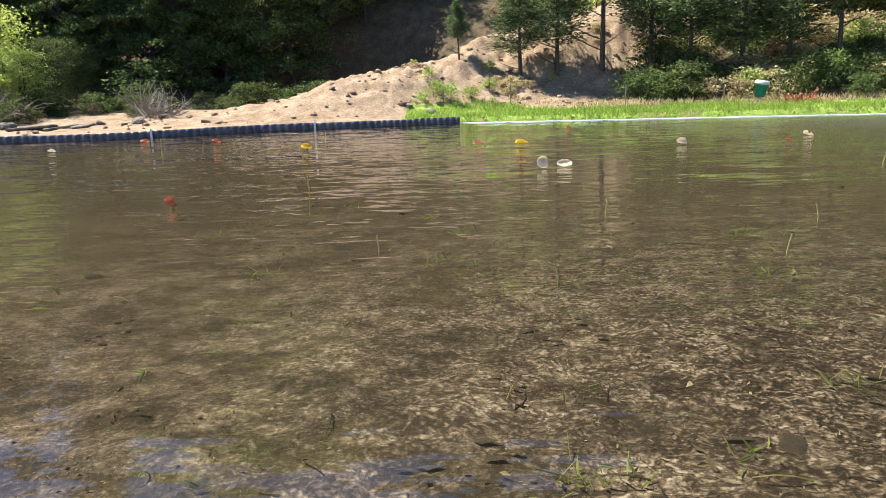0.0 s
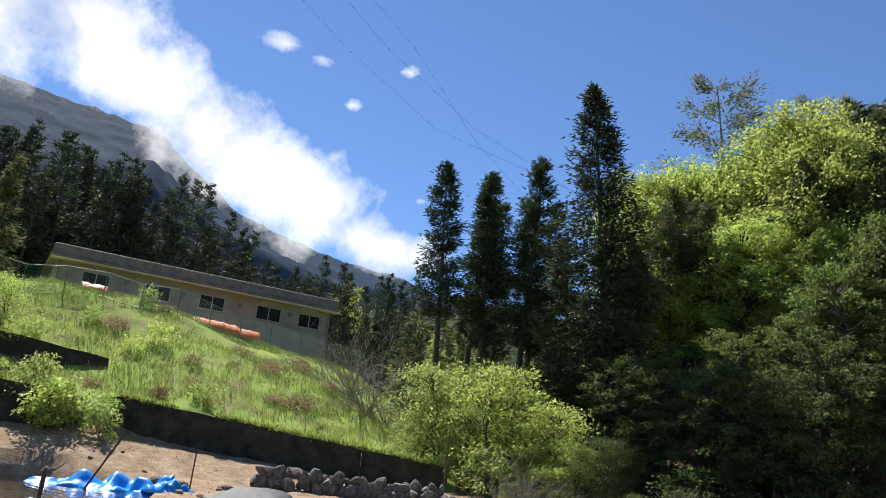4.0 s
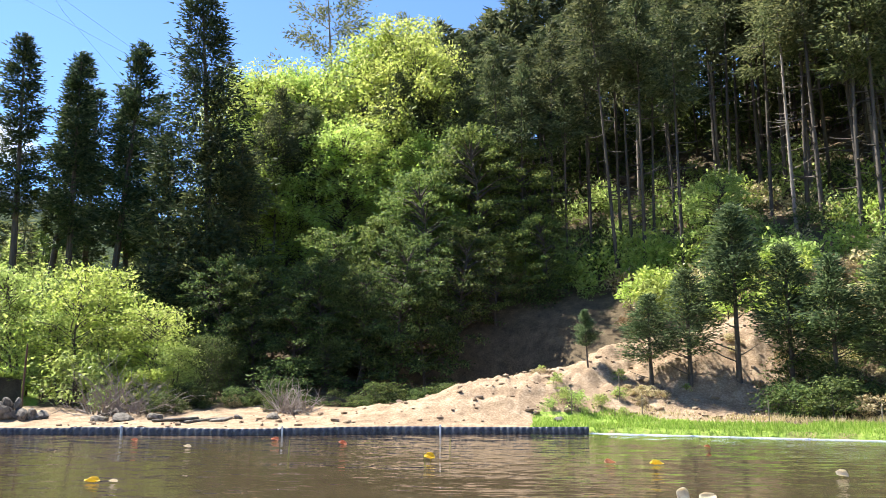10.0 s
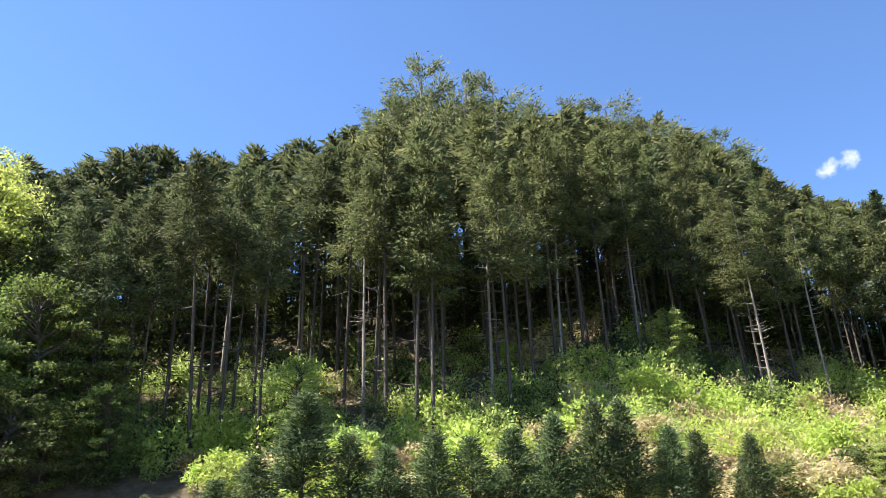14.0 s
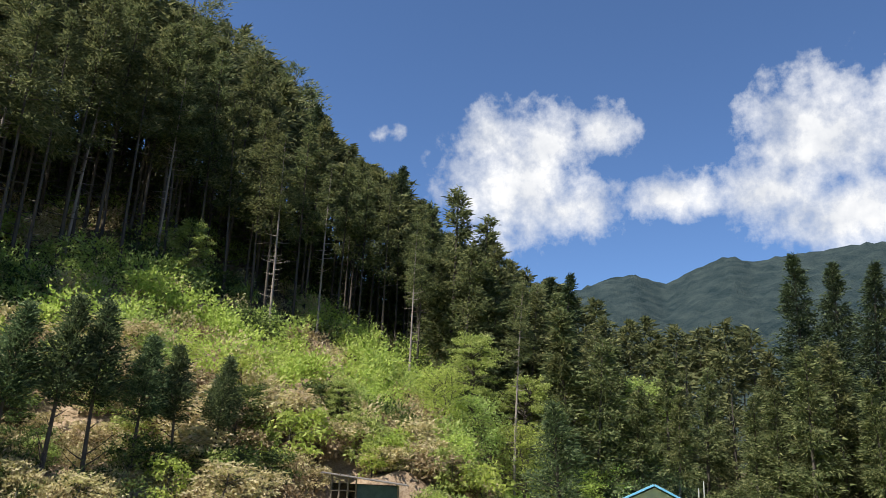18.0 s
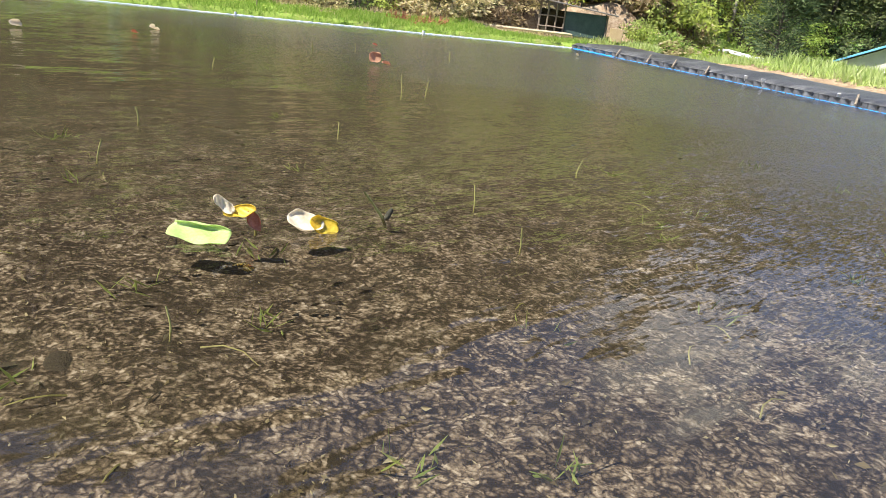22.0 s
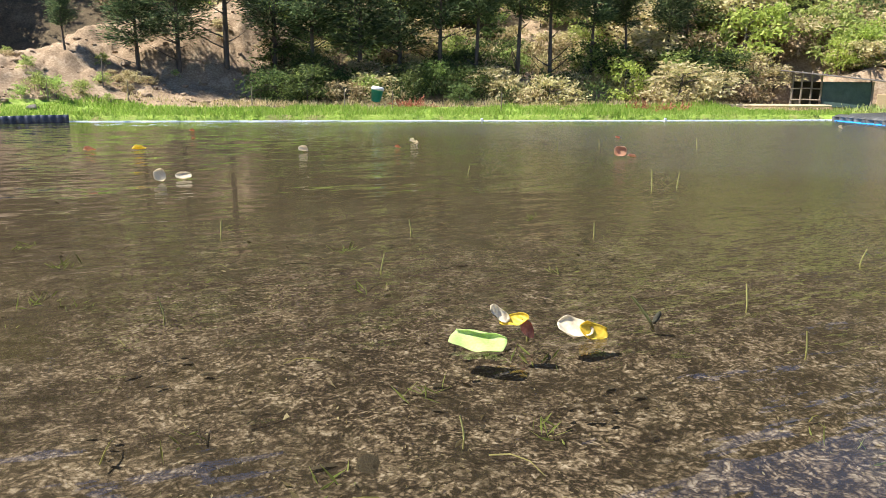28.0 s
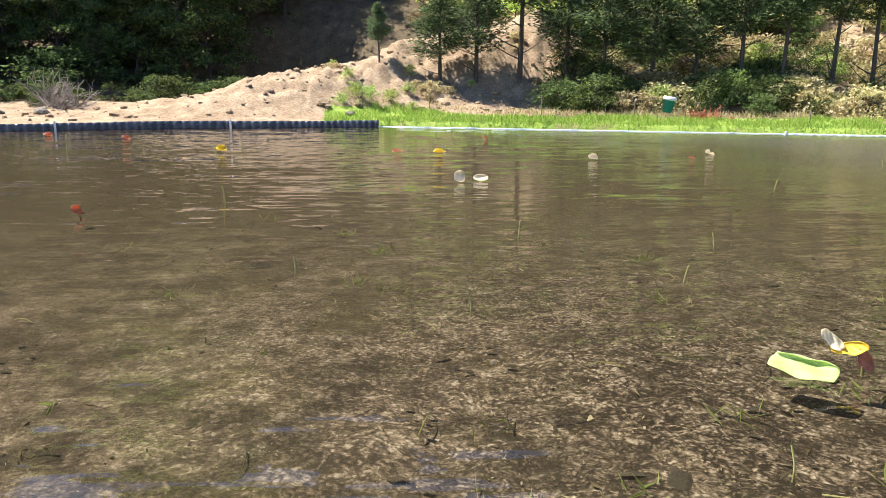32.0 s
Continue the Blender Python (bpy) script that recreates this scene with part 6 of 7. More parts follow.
for a, r, sx, sy, h, k in ((-64.6, 23.6, 1.5, 1.0, 0.28, 1), (-62.6, 23.4, 1.9, 1.3, 0.50, 2), (-60.9, 22.8, 1.6, 1.2, 0.52, 3), (-58.6, 20.8, 1.3, 1.3, 0.62, 4), (-57.7, 20.3, 1.0, 0.9, 0.55, 5)):
    q = heading(a, r)
    crumple("blue_tarpaulin", "crumpled bright blue tarpaulin at the small pond's edge", (q.x, q.y, max(0.0, float(land(q.x, q.y)))), sx, sy, h, k)
RUST = plain("rusty_iron", (0.05, 0.03, 0.02), (0.16, 0.09, 0.06), 9, 0.8, 0.3, 0.003)
q = heading(-63.1, 22.3)
stick("iron_stake", (q.x, q.y, -0.2), (q.x + 0.55, q.y + 0.55, 1.35), 0.028, RUST, "leaning dark iron stake in the small pond", "stake", group="stakes")
q = heading(-65.2, 17)
stick("wooden_stake", (q.x, q.y, -0.3), (q.x + 0.02, q.y, 0.62), 0.045, RUST, "short dark wooden stake in the small pond", "stake", group="stakes")
q = spot(-56.4, 21.5)
stick("iron_stake", q - Vector((0, 0, .2)), q + Vector((0.03, 0, 1.15)), 0.022, RUST, "thin upright iron stake on the bank", "stake", group="stakes")
q = spot(-39.1, 26)
stick("iron_stake", q - Vector((0, 0, .2)), q + Vector((0.02, 0, 2.1)), 0.03, RUST, "thin upright iron stake by the stone wall", "stake", group="stakes")
for a, r, h in ((1.7, 22.4, .75), (3.2, 21.6, .55), (11.4, 20.6, .55), (18, 20.4, .5), (21.5, 20.3, .45), (-1.7, 21.5, .5), (29.5, 20.2, .5)):
    q = spot(a, r)
    stick("thin_stake", q - Vector((0, 0, .1)), q + Vector((0.01, 0, h)), 0.014, WOOD, "thin grey marker stake in the grass", "stake", group="marker stakes")

# flat slabs and edging junk by the mat's far end
for a, r, w, k in ((-54.5, 17.5, .7, 1), (-53.6, 18.3, .6, 2), (-53.0, 19.3, .5, 3), (-52.3, 20.5, .8, 4), (-29.6, 23.1, 1.2, 5), (-28.0, 23.0, .9, 6), (-26.6, 23.0, .8, 7)):
    bm = bmesh.new()
    bm_box(bm, (-w / 2, -0.22, 0), (w / 2, 0.22, 0.07), 0.02)
    ob = tagged(part("stone_slab", bm, STONE if k > 4 else WALLDARK), "flat slab lying on the bare bank", "slab", "slabs on the bank")
    ob.matrix_basis = Matrix.Translation(spot(a, r, -0.01)) @ pose(0, 0, 0, 4, 3, k * 40)

# ---- bare brushwood ----


def bare_bush(name, label, seed, height, spread, n, material=None):
    r = np.random.RandomState(seed)
    pieces = []
    for k in range(n):
        a, e = r.uniform(0, 6.28), r.uniform(0.35, 1.3)
        L = height * r.uniform(0.6, 1.1)
        p = np.array([[0, 0, 0.0]])
        d = np.array([np.cos(a) * np.cos(e) * spread, np.sin(a) * np.cos(e) * spread, np.sin(e)])
        pts = [np.array([r.normal() * .15, r.normal() * .15, -0.1])]
        for _ in range(5):
            d = d + r.normal(size=3) * 0.16
            pts.append(pts[-1] + d / np.linalg.norm(d) * L / 5)
        pieces.append(tube_np(np.array(pts), np.linspace(0.03, 0.006, 6), 4))
        for _ in range(5):
            i = r.randint(2, 6)
            q = [pts[i]]
            dd = d + r.normal(size=3) * 0.7
            for _ in range(3):
                dd = dd + r.normal(size=3) * 0.25
                q.append(q[-1] + dd / np.linalg.norm(dd) * L * 0.13)
            pieces.append(tube_np(np.array(q), np.linspace(0.011, 0.004, 4), 3))
    v, f = gather(pieces)
    return tagged(new(name, mesh_np(name, v, f, material or PALE_BARK)), label, "bush")


for a, r, h, k in ((-45.2, 36, 4.8, 1), (-43.6, 37, 4.2, 2), (-46.6, 38, 4.0, 3)):
    bare_bush("bare_bush", "leafless brown bush on the slope's end", k, h, 1.1, 26).matrix_basis = Matrix.Translation(spot(a, r))
for a, r, h, k in ((-34.5, 25.6, 1.3, 4), (-32.8, 25.8, 1.5, 5), (-31.3, 25.6, 1.1, 6), (-22.6, 24.6, 1.0, 7), (-21.4, 24.4, .9, 8)):
    bare_bush("brushwood", "heap of dry tangled brushwood at the wood's foot", k, h, 1.6, 30).matrix_basis = Matrix.Translation(spot(a, r))

# ---- shed, house, pole ----


def shed():
    base = spot(51.6, 25.6) + Vector((0, 0, 0.12))
    ob = thing("lean_to_shed", Matrix.Translation(base) @ Matrix.Rotation(radians(-51), 4, "Z") @ Matrix.Scale(0.8, 4), "small dark lean-to shed with open post frame", "shed")
    for x, y, h in ((-1.25, -0.5, 1.25), (-0.95, -0.55, 1.3), (-0.62, -0.5, 1.28), (-0.3, -0.5, 1.25), (-1.3, 0.8, 1.2), (1.35, -0.5, 0.92), (1.35, 0.8, 0.95)):
        v, f = tube_np([(x, y, -0.2), (x + 0.01, y, h / 2), (x, y, h)], [0.045, 0.04, 0.04], 6)
        child("post", mesh_np("post", v, f, WOOD, True), ob)
    bm = bmesh.new()
    bm_box(bm, (-1.7, -0.8, 0), (1.75, 1.0, 0.05), 0.01, pose(0, 0, 1.10, 0, 6, 0))
    part("roof", bm, plain("rusty_sheet", (0.10, 0.085, 0.075), (0.24, 0.21, 0.19), 3, 0.7), ob, "grey-brown sheet roof")
    part("wall_panel", box((-0.25, -0.46, 0), (1.32, -0.42, 0.90), 0.01), plain("green_panel", (0.03, 0.06, 0.055), (0.07, 0.11, 0.10), 3, 0.7), ob, "dark green panel wall")
    part("back_panel", box((-1.28, 0.84, 0), (1.32, 0.88, 0.9), 0.01), WALLDARK, ob)
    for z in (0.25, 0.65):
        v, f = tube_np([(-1.28, -0.56, z), (-0.8, -0.57, z + 0.02), (-0.28, -0.56, z)], [0.025] * 3, 5)
        child("rail", mesh_np("rail", v, f, WOOD, True), ob)
    tagged(part("leaning_board", box((1.5, -0.8, 0), (2.0, -0.76, 0.5), 0.01), plain("tan_board", (0.35, 0.24, 0.13), (0.5, 0.38, 0.22), 3, 0.8), ob), "tan board leaning at the end")


shed()
q = spot(50.2, 24.6)
stick("fallen_pole", q + Vector((-1.8, 1.2, 0.12)), q + Vector((0.6, -0.4, 0.14)), 0.05, plain("peeled_pole", (0.45, 0.36, 0.22), (0.62, 0.52, 0.36), 4, 0.8), "peeled pole lying on the bank", "pole")


def cottage():
    c = heading(72.0, 42)
    ob = thing("cottage", Matrix.Translation((c.x, c.y, 0)) @ Matrix.Rotation(radians(-72), 4, "Z"), "small white-gabled house with blue roof edge below the bank", "house")
    LIGHT = plain("pale_plaster", (0.50, 0.47, 0.40), (0.66, 0.63, 0.55), 2, 0.9, 0.2)
    BLUEM = plain("blue_roof", (0.10, 0.33, 0.55), (0.20, 0.48, 0.70), 3, 0.45, 0.2)
    w, peak, eave, z0 = 2.4, 1.18, 0.12, -2.4
    bm = bmesh.new()
    vs = [bm.verts.new(p) for p in ((-w + .35, 0, z0), (w - .35, 0, z0), (w - .35, 0, eave), (0, 0, peak - 0.08), (-w + .35, 0, eave))]
    f = bm.faces.new(vs)
    e = bmesh.ops.extrude_face_region(bm, geom=[f])
    for v in e["geom"]:
        if isinstance(v, bmesh.types.BMVert):
            v.co.y += 6
    bmesh.ops.recalc_face_normals(bm, faces=bm.faces)
    part("wall", bm, LIGHT, ob)
    for sgn in (-1, 1):
        bm = bmesh.new()
        L = math.hypot(w, peak - eave + 0.1)
        bm_box(bm, (0, -0.35, 0), (L, 6.4, 0.10), 0.01, Matrix.Translation((0, 0, peak)) @ (Matrix.Scale(sgn, 4, (1, 0, 0)) @ Matrix.Rotation(math.atan2(peak - eave + 0.1, w), 4, "Y")))
        bmesh.ops.recalc_face_normals(bm, faces=bm.faces)
        part("roof_slope", bm, BLUEM, ob)
    part("eave_board", box((-w + 0.1, -0.12, -0.22), (w - 0.2, -0.003, 0.0), 0.02), WHITE, ob, "white boarding under the gable")
    part("window", box((-0.7, -0.05, -1.6), (0.7, -0.003, -0.6), 0.02), GLASS, ob)


cottage()
c = heading(65.2, 33)
bm = bmesh.new()
bm_box(bm, (-1.9, -1.5, 0), (1.9, 1.5, 0.06), 0.02, Matrix.Rotation(radians(7), 4, "Y"))
bm_box(bm, (-1.5, -1.0, -1.6), (1.5, 1.3, -0.3), 0.02)
ob = tagged(part("low_roof", bm, WHITE), "low outbuilding with pale sloping sheet roof below the bank", "outbuilding")
ob.matrix_basis = Matrix.Translation((c.x, c.y, 0.0)) @ Matrix.Rotation(radians(-65), 4, "Z")
for a in (74.9, 75.25):
    c = heading(a, 40)
    stick("pole", (c.x, c.y, -2.2), (c.x, c.y, 1.55 if a > 75 else 1.2), 0.03, plain("concrete_pole", (0.36, 0.36, 0.35), (0.52, 0.52, 0.50), 4, 0.8), "thin grey pole beside the small house", "pole", group="poles by the house")

WIRE = plain("power_cable", (0.02, 0.02, 0.02), (0.05, 0.05, 0.05), 3, 0.6, 0.0)
for ends in ((-56, 33.4, -50.6, 30, -42.4, 25.1, -30, 20.8), (-53, 34.5, -47.2, 30.5, -39.2, 25.4, -28, 19.5), (-51, 35.0, -44.9, 30.8, -39.1, 24.6, -30, 16.0)):
    pts = [tuple(heading(a, 75, 1.4 + 75 * math.tan(radians(e)))) for a, e in zip(ends[::2], ends[1::2])]
    v, f = tube_np(pts, [0.010] * 4, 4)
    tagged(new("power_line", mesh_np("power_line", v, f, WIRE)), "thin black overhead power cable across the valley", "cable", "overhead cables", kind="structure")

# ---- bucket ----
TEAL = plain("teal_plastic", (0.01, 0.20, 0.19), (0.02, 0.32, 0.29), 5, 0.4, 0.1, 0.003)


def lathe(profile, sides=20):
    bm = bmesh.new()
    rings_ = [[bm.verts.new((r * math.cos(a), r * math.sin(a), z)) for a in np.linspace(0, 2 * math.pi, sides, endpoint=False)] for r, z in profile]
    for a, b in zip(rings_, rings_[1:]):
        for k in range(sides):
            bm.faces.new((a[k], a[(k + 1) % sides], b[(k + 1) % sides], b[k]))
    bm.faces.new(rings_[0][::-1]), bm.faces.new(rings_[-1])
    return bm


bucket = thing("bucket", Matrix.Translation(on_land(7.35, 19.9, 0.0)) @ pose(0, 0, 0.08, 6, 8, 0), "teal plastic bucket with white lid on the grass bank", "bucket")
part("body", lathe([(0.12, 0), (0.16, 0.30), (0.168, 0.30), (0.168, 0.33), (0.155, 0.33)]), TEAL, bucket, smooth=True)
part("lid", lathe([(0.175, 0.315), (0.178, 0.36), (0.16, 0.40), (0.05, 0.405)]), WHITE, bucket, "white lid", smooth=True)
for a, r in ((22.2, 20.9), (23.2, 20.8), (39.5, 21.6), (40.8, 21.9), (42, 22.2)):
    q = spot(a, r)
    bare_bush("dead_fern", "heap of rust-red dead fern on the bank", int(a * 10), 0.35, 1.8, 34, plain("rust_fern", (0.28, 0.09, 0.05), (0.48, 0.20, 0.12), 5, 0.9)).matrix_basis = Matrix.Translation(q)

# ---- water plants ----
def petal(name, dark, light):
    """A lotus leaf: thin, veined, letting light through."""
    n = Nodes(name)
    v = n.coords()
    f = n.math("ADD", n.math("MULTIPLY", n.noise(v, 9, 5), 0.6), n.math("MULTIPLY", n.noise(v, 70, 3), 0.4))
    c = n.ramp(f, [(0.34, dark), (0.64, light)])
    n.bump(f, 0.4, 0.004)
    n.done(c, 0.45, 0, 0.4)
    tr, ms = n.add("BsdfTranslucent"), n.add("MixShader", Fac=0.5)
    n.link(c, tr.inputs["Color"])
    n.link(n.bsdf.outputs[0], ms.inputs[1])
    n.link(tr.outputs[0], ms.inputs[2])
    n.link(ms.outputs[0], n.out.inputs["Surface"])
    return n.m


PADS = {"green": petal("lotus_green", (0.44, 0.60, 0.18), (0.64, 0.76, 0.34)),
        "yellow": petal("lotus_yellow", (0.60, 0.42, 0.03), (0.85, 0.68, 0.10)),
        "pink": petal("lotus_pink", (0.50, 0.24, 0.13), (0.70, 0.45, 0.30)),
        "red": petal("lotus_red", (0.40, 0.13, 0.06), (0.66, 0.32, 0.20)),
        "cream": petal("lotus_cream", (0.66, 0.57, 0.40), (0.90, 0.83, 0.68))}
STEM = plain("lotus_stem", (0.20, 0.20, 0.05), (0.36, 0.34, 0.12), 9, 0.6, 0.2, 0.003)


def pad_bm(size, curl, cup, seed, squash=0.7):
    """A round leaf with a wavy rim, two sides rolled up."""
    bm = bmesh.new()
    r = np.random.RandomState(seed)
    rings_, n = [], 22
    centre = bm.verts.new((0, 0, -0.02 * cup * size))
    for k in (0.3, 0.6, 0.85, 1.0):
        row = []
        for i in range(n):
            a = 2 * math.pi * i / n
            rr = size * k * (1 + 0.05 * math.sin(3 * a + seed) + 0.04 * math.sin(7 * a))
            x, y = rr * math.cos(a), rr * math.sin(a) * squash
            lift = cup * size * 0.25 * k * k
            t = max(0.0, abs(y) / (size * squash) - 0.45) / 0.55
            roll = curl * t * t
            y2 = y * (1 - 0.45 * roll)
            z = lift + roll * size * 0.55 + 0.02 * size * math.sin(5 * a + seed) * k
            row.append(bm.verts.new((x, y2, z)))
        rings_.append(row)
    for i in range(n):
        bm.faces.new((centre, rings_[0][i], rings_[0][(i + 1) % n]))
    for a, b in zip(rings_, rings_[1:]):
        for i in range(n):
            bm.faces.new((a[i], b[i], b[(i + 1) % n], a[(i + 1) % n]))
    return bm


def curved_stem(parent, pts, r=0.006, label=""):
    pts = [Vector(p) for p in pts]
    out = []
    for k in range(len(pts) - 1):
        for q in range(4):
            out.append(pts[k].lerp(pts[k + 1], q / 4))
    out.append(pts[-1])
    for _ in range(3):
        out = [out[0]] + [(out[i - 1] + out[i] * 2 + out[i + 1]) / 4 for i in range(1, len(out) - 1)] + [out[-1]]
    v, f = tube_np([tuple(p) for p in out], np.linspace(r, r * 0.8, len(out)), 6)
    return child("stem", mesh_np("stem", v, f, STEM, True), parent, label)


def pad(x, y, z, size, tint, label, m=(0, 0, 0), curl=0.6, cup=0.4, seed=1, stem=True, squash=0.7):
    ob = thing("lotus_leaf", Matrix.Translation((x, y, 0)), label, "leaf", "lotus leaves on the pond")
    leaf = part("blade", pad_bm(size, curl, cup, seed, squash), PADS[tint], ob, smooth=True)
    leaf.matrix_basis = pose(0, 0, z, *m)
    leaf.modifiers.new("thickness", "SOLIDIFY").thickness = 0.002
    if stem:
        curved_stem(ob, [(0.02, 0.03, -0.04), (0.01, 0.015, z * 0.5), (0, 0, z)])
    return ob


def scroll_bm(length, width, roll, taper=0.5, ripple=0.06, seed=0, lone=False):
    """A long leaf whose two long edges roll up and inwards."""
    bm = bmesh.new()
    nu, nv = 15, 17
    grid = []
    for i in range(nu):
        u = -1 + 2 * i / (nu - 1)
        w = width * (1 - taper * abs(u) ** 3) * (1 + ripple * math.sin(4 * u + seed))
        row = []
        for j in range(nv):
            v = -1 + 2 * j / (nv - 1)
            flat, rest = min(abs(v), 0.55), max(0.0, abs(v) - 0.55)
            ang = rest / 0.45 * (roll if v > 0 or not lone else 0.35) * (1 + 0.25 * math.sin(3 * u + seed + (v > 0)))
            rad = 0.45 * w / max(roll, 0.1)
            y = math.copysign(flat * w + rad * math.sin(ang), v)
            z = rad * (1 - math.cos(ang)) + 0.012 * u * u + 0.004 * math.sin(6 * u + 3 * v + seed)
            row.append(bm.verts.new((u * length * (1 - 0.10 * v * v), y, z)))
        grid.append(row)
    for a, b in zip(grid, grid[1:]):
        for k in range(nv - 1):
            bm.faces.new((a[k], b[k], b[k + 1], a[k + 1]))
    return bm


def scroll(x, y, z, turn, tint, label, length, width, roll, seed, name="lotus_leaf", lone=False, taper=0.5):
    ob = part(name, scroll_bm(length, width, roll, taper, seed=seed, lone=lone), PADS[tint], None, smooth=True)
    ob.matrix_basis = pose(x, y, z, *turn)
    ob.modifiers.new("thickness", "SOLIDIFY").thickness = 0.002
    return tagged(ob, label, "leaf", "lotus leaves on the pond")


scroll(1.53, 2.87, 0.022, (14, 2, -46), "green", "fresh green lotus leaf with rolled-up edge floating on water", 0.125, 0.085, 2.9, 1, lone=True, taper=0.22)
scroll(2.00, 2.83, 0.034, (28, 8, -24), "cream", "pale cream and pink lotus leaf, half curled, on the water", 0.082, 0.062, 1.2, 2)
scroll(2.07, 2.79, 0.024, (52, 14, -16), "yellow", "small yellow lotus leaf curled beside the cream one", 0.068, 0.045, 1.4, 3)
tall = thing("lotus_leaf", Matrix.Translation((1.83, 2.95, 0)), "pink and yellow lotus leaf nodding on a bent stem", "leaf", "lotus leaves on the pond")
curved_stem(tall, [(0.0, 0.0, -0.04), (-0.01, -0.01, 0.05), (-0.05, -0.045, 0.10), (-0.12, -0.09, 0.105)], 0.007)
for name, tint, m, length, wide, seed, lab in (("blade", "cream", pose(-0.190, -0.065, 0.138, 62, 42, -31), 0.052, 0.024, 5, "pale pink upper half"),
                                               ("lobe", "yellow", pose(-0.135, -0.10, 0.110, 42, -10, -31), 0.066, 0.030, 6, "bright yellow folded half"),
                                               ("lobe", "red", pose(-0.085, -0.125, 0.075, 70, 58, -31), 0.048, 0.026, 8, "brown hanging tip")):
    b = part(name, scroll_bm(length, wide, 1.2, 0.6, 0.1, seed), PADS[tint], tall, lab, smooth=True)
    b.matrix_basis = m
    b.modifiers.new("thickness", "SOLIDIFY").thickness = 0.002
reed = thing("broken_stem", Matrix.Translation((2.45, 2.85, 0)), "bent pale dead stem with dark knot rising from the water", "stem", "dead stems in the pond")
curved_stem(reed, [(0.02, 0, -0.04), (0.0, 0, 0.0), (-0.05, 0.02, 0.07), (-0.10, 0.03, 0.13)], 0.008)
knot = part("knot", lathe([(0.008, -0.02), (0.014, 0.0), (0.012, 0.03), (0.006, 0.045)], 8), WALLDARK, reed, "dark rotten knot", smooth=True)
knot.matrix_basis = pose(0.02, -0.01, 0.01, 10, 25, 0)

scroll(6.86, 8.72, 0.10, (80, 0, -35), "pink", "red-brown lotus leaf curled into a ball above the water", 0.085, 0.10, 2.6, 11)
scroll(0.77, 8.67, 0.07, (66, 0, 15), "cream", "pale cream curled lotus leaf standing out of the water", 0.065, 0.085, 2.0, 13)
scroll(1.03, 8.8, 0.035, (45, 0, -8), "cream", "pale bent lotus leaf arching to the water", 0.085, 0.06, 2.2, 14)
NEAR_PADS = [
        (7.06, 8.72, 0.09, "pink", (10, 10, 0), 12, "small pinkish curled lotus leaf on the water"),
        (10.2, 2.88, 0.15, "yellow", (18, 8, 40), 15, "brown-yellow lotus leaf floating near the bank"),
        (-2.63, 12.45, 0.12, "yellow", (35, 10, 0), 16, "bright yellow lotus leaf on a short stem"),
        (-2.6, 6.6, 0.10, "red", (70, 15, 80), 17, "orange-red curled lotus leaf arching to the water"),
        (-6.17, 9.12, 0.12, "yellow", (12, 5, 10), 18, "yellow-green lotus leaf floating flat"),
        (-5.9, 9.15, 0.07, "cream", (8, 5, 10), 19, "small pale floating leaf"),
        (0.81, 12.33, 0.13, "yellow", (10, 0, 0), 20, "floating ring-curled yellowish lotus leaf"),
        (0.14, 12.41, 0.12, "pink", (12, 0, 30), 21, "floating curled brownish lotus leaf"),
        (5.1, 11.98, 0.12, "cream", (25, 10, 30), 22, "pale curled leaf floating on the pond")]
FAR_PADS = [
        (2.97, 11.1, 0.10, "cream", (70, 10, 10), 23, "pale bent leaf stalk over the water"),
        (-6.9, 16.4, 0.12, "red", (30, 10, 0), 24, "orange lotus leaf floating near the far rim"),
        (-5.1, 15.6, 0.11, "red", (30, 20, 0), 25, "orange-brown lotus leaf floating"),
        (-9.9, 15.8, 0.10, "red", (20, 10, 0), 26, "orange-red floating leaf near the boards"),
        (-7.8, 14.3, 0.10, "cream", (10, 10, 0), 27, "dull pale floating leaf"),
        (4.5, 11.2, 0.07, "red", (20, 10, 0), 28, "small red floating leaf"),
        (2.0, 15.7, 0.08, "red", (20, 10, 0), 29, "small reddish leaf floating far out"),
        (15.2, 11.7, 0.08, "cream", (60, 10, 0), 30, "pale leaf standing near the pond corner"),
        (8.9, 11.4, 0.07, "red", (20, 10, 0), 31, "small reddish floating leaf")]
for x, y, size, tint, tilt, seed, label in NEAR_PADS + FAR_PADS:
    pad(x, y, size * 0.5 if tilt[0] > 30 else 0.016, size * 0.8, tint, label, tuple(q * 0.8 for q in tilt[:2]) + tilt[2:], 0.8, 0.5, seed, stem=tilt[0] > 30)
for k, (x, y, h) in enumerate(((5.25, 6.15, .22), (5.62, 6.2, .16), (1.62, 4.28, .10), (3.05, 2.83, .12), (2.78, 2.25, .10), (0.35, 3.82, .12), (1.1, 2.15, .08), (-5.4, 13.5, .22), (-5.0, 12.5, .2), (-2.7, 14.6, .2), (-1.57, 7.4, .15),
                                (-2.45, 11.3, .22), (2.2, 5.2, .1), (3.4, 4.6, .09), (4.4, 3.2, .1), (0.9, 5.6, .12), (-0.6, 4.6, .1), (6.6, 9.9, .16), (7.6, 10.2, .14), (9.0, 9.5, .15), (4.1, 8.0, .1))):
    ob = thing("water_weed_stem", Matrix.Translation((x, y, 0)), "thin pale yellow shoot standing out of the water", "stem", "thin shoots in the pond")
    curved_stem(ob, [(0, 0, -0.03), (0.005, 0.004, 0.02), (0.02 * math.sin(k), 0.02 * math.cos(k * 2), h)], 0.002 + 0.0006 * math.hypot(x, y))

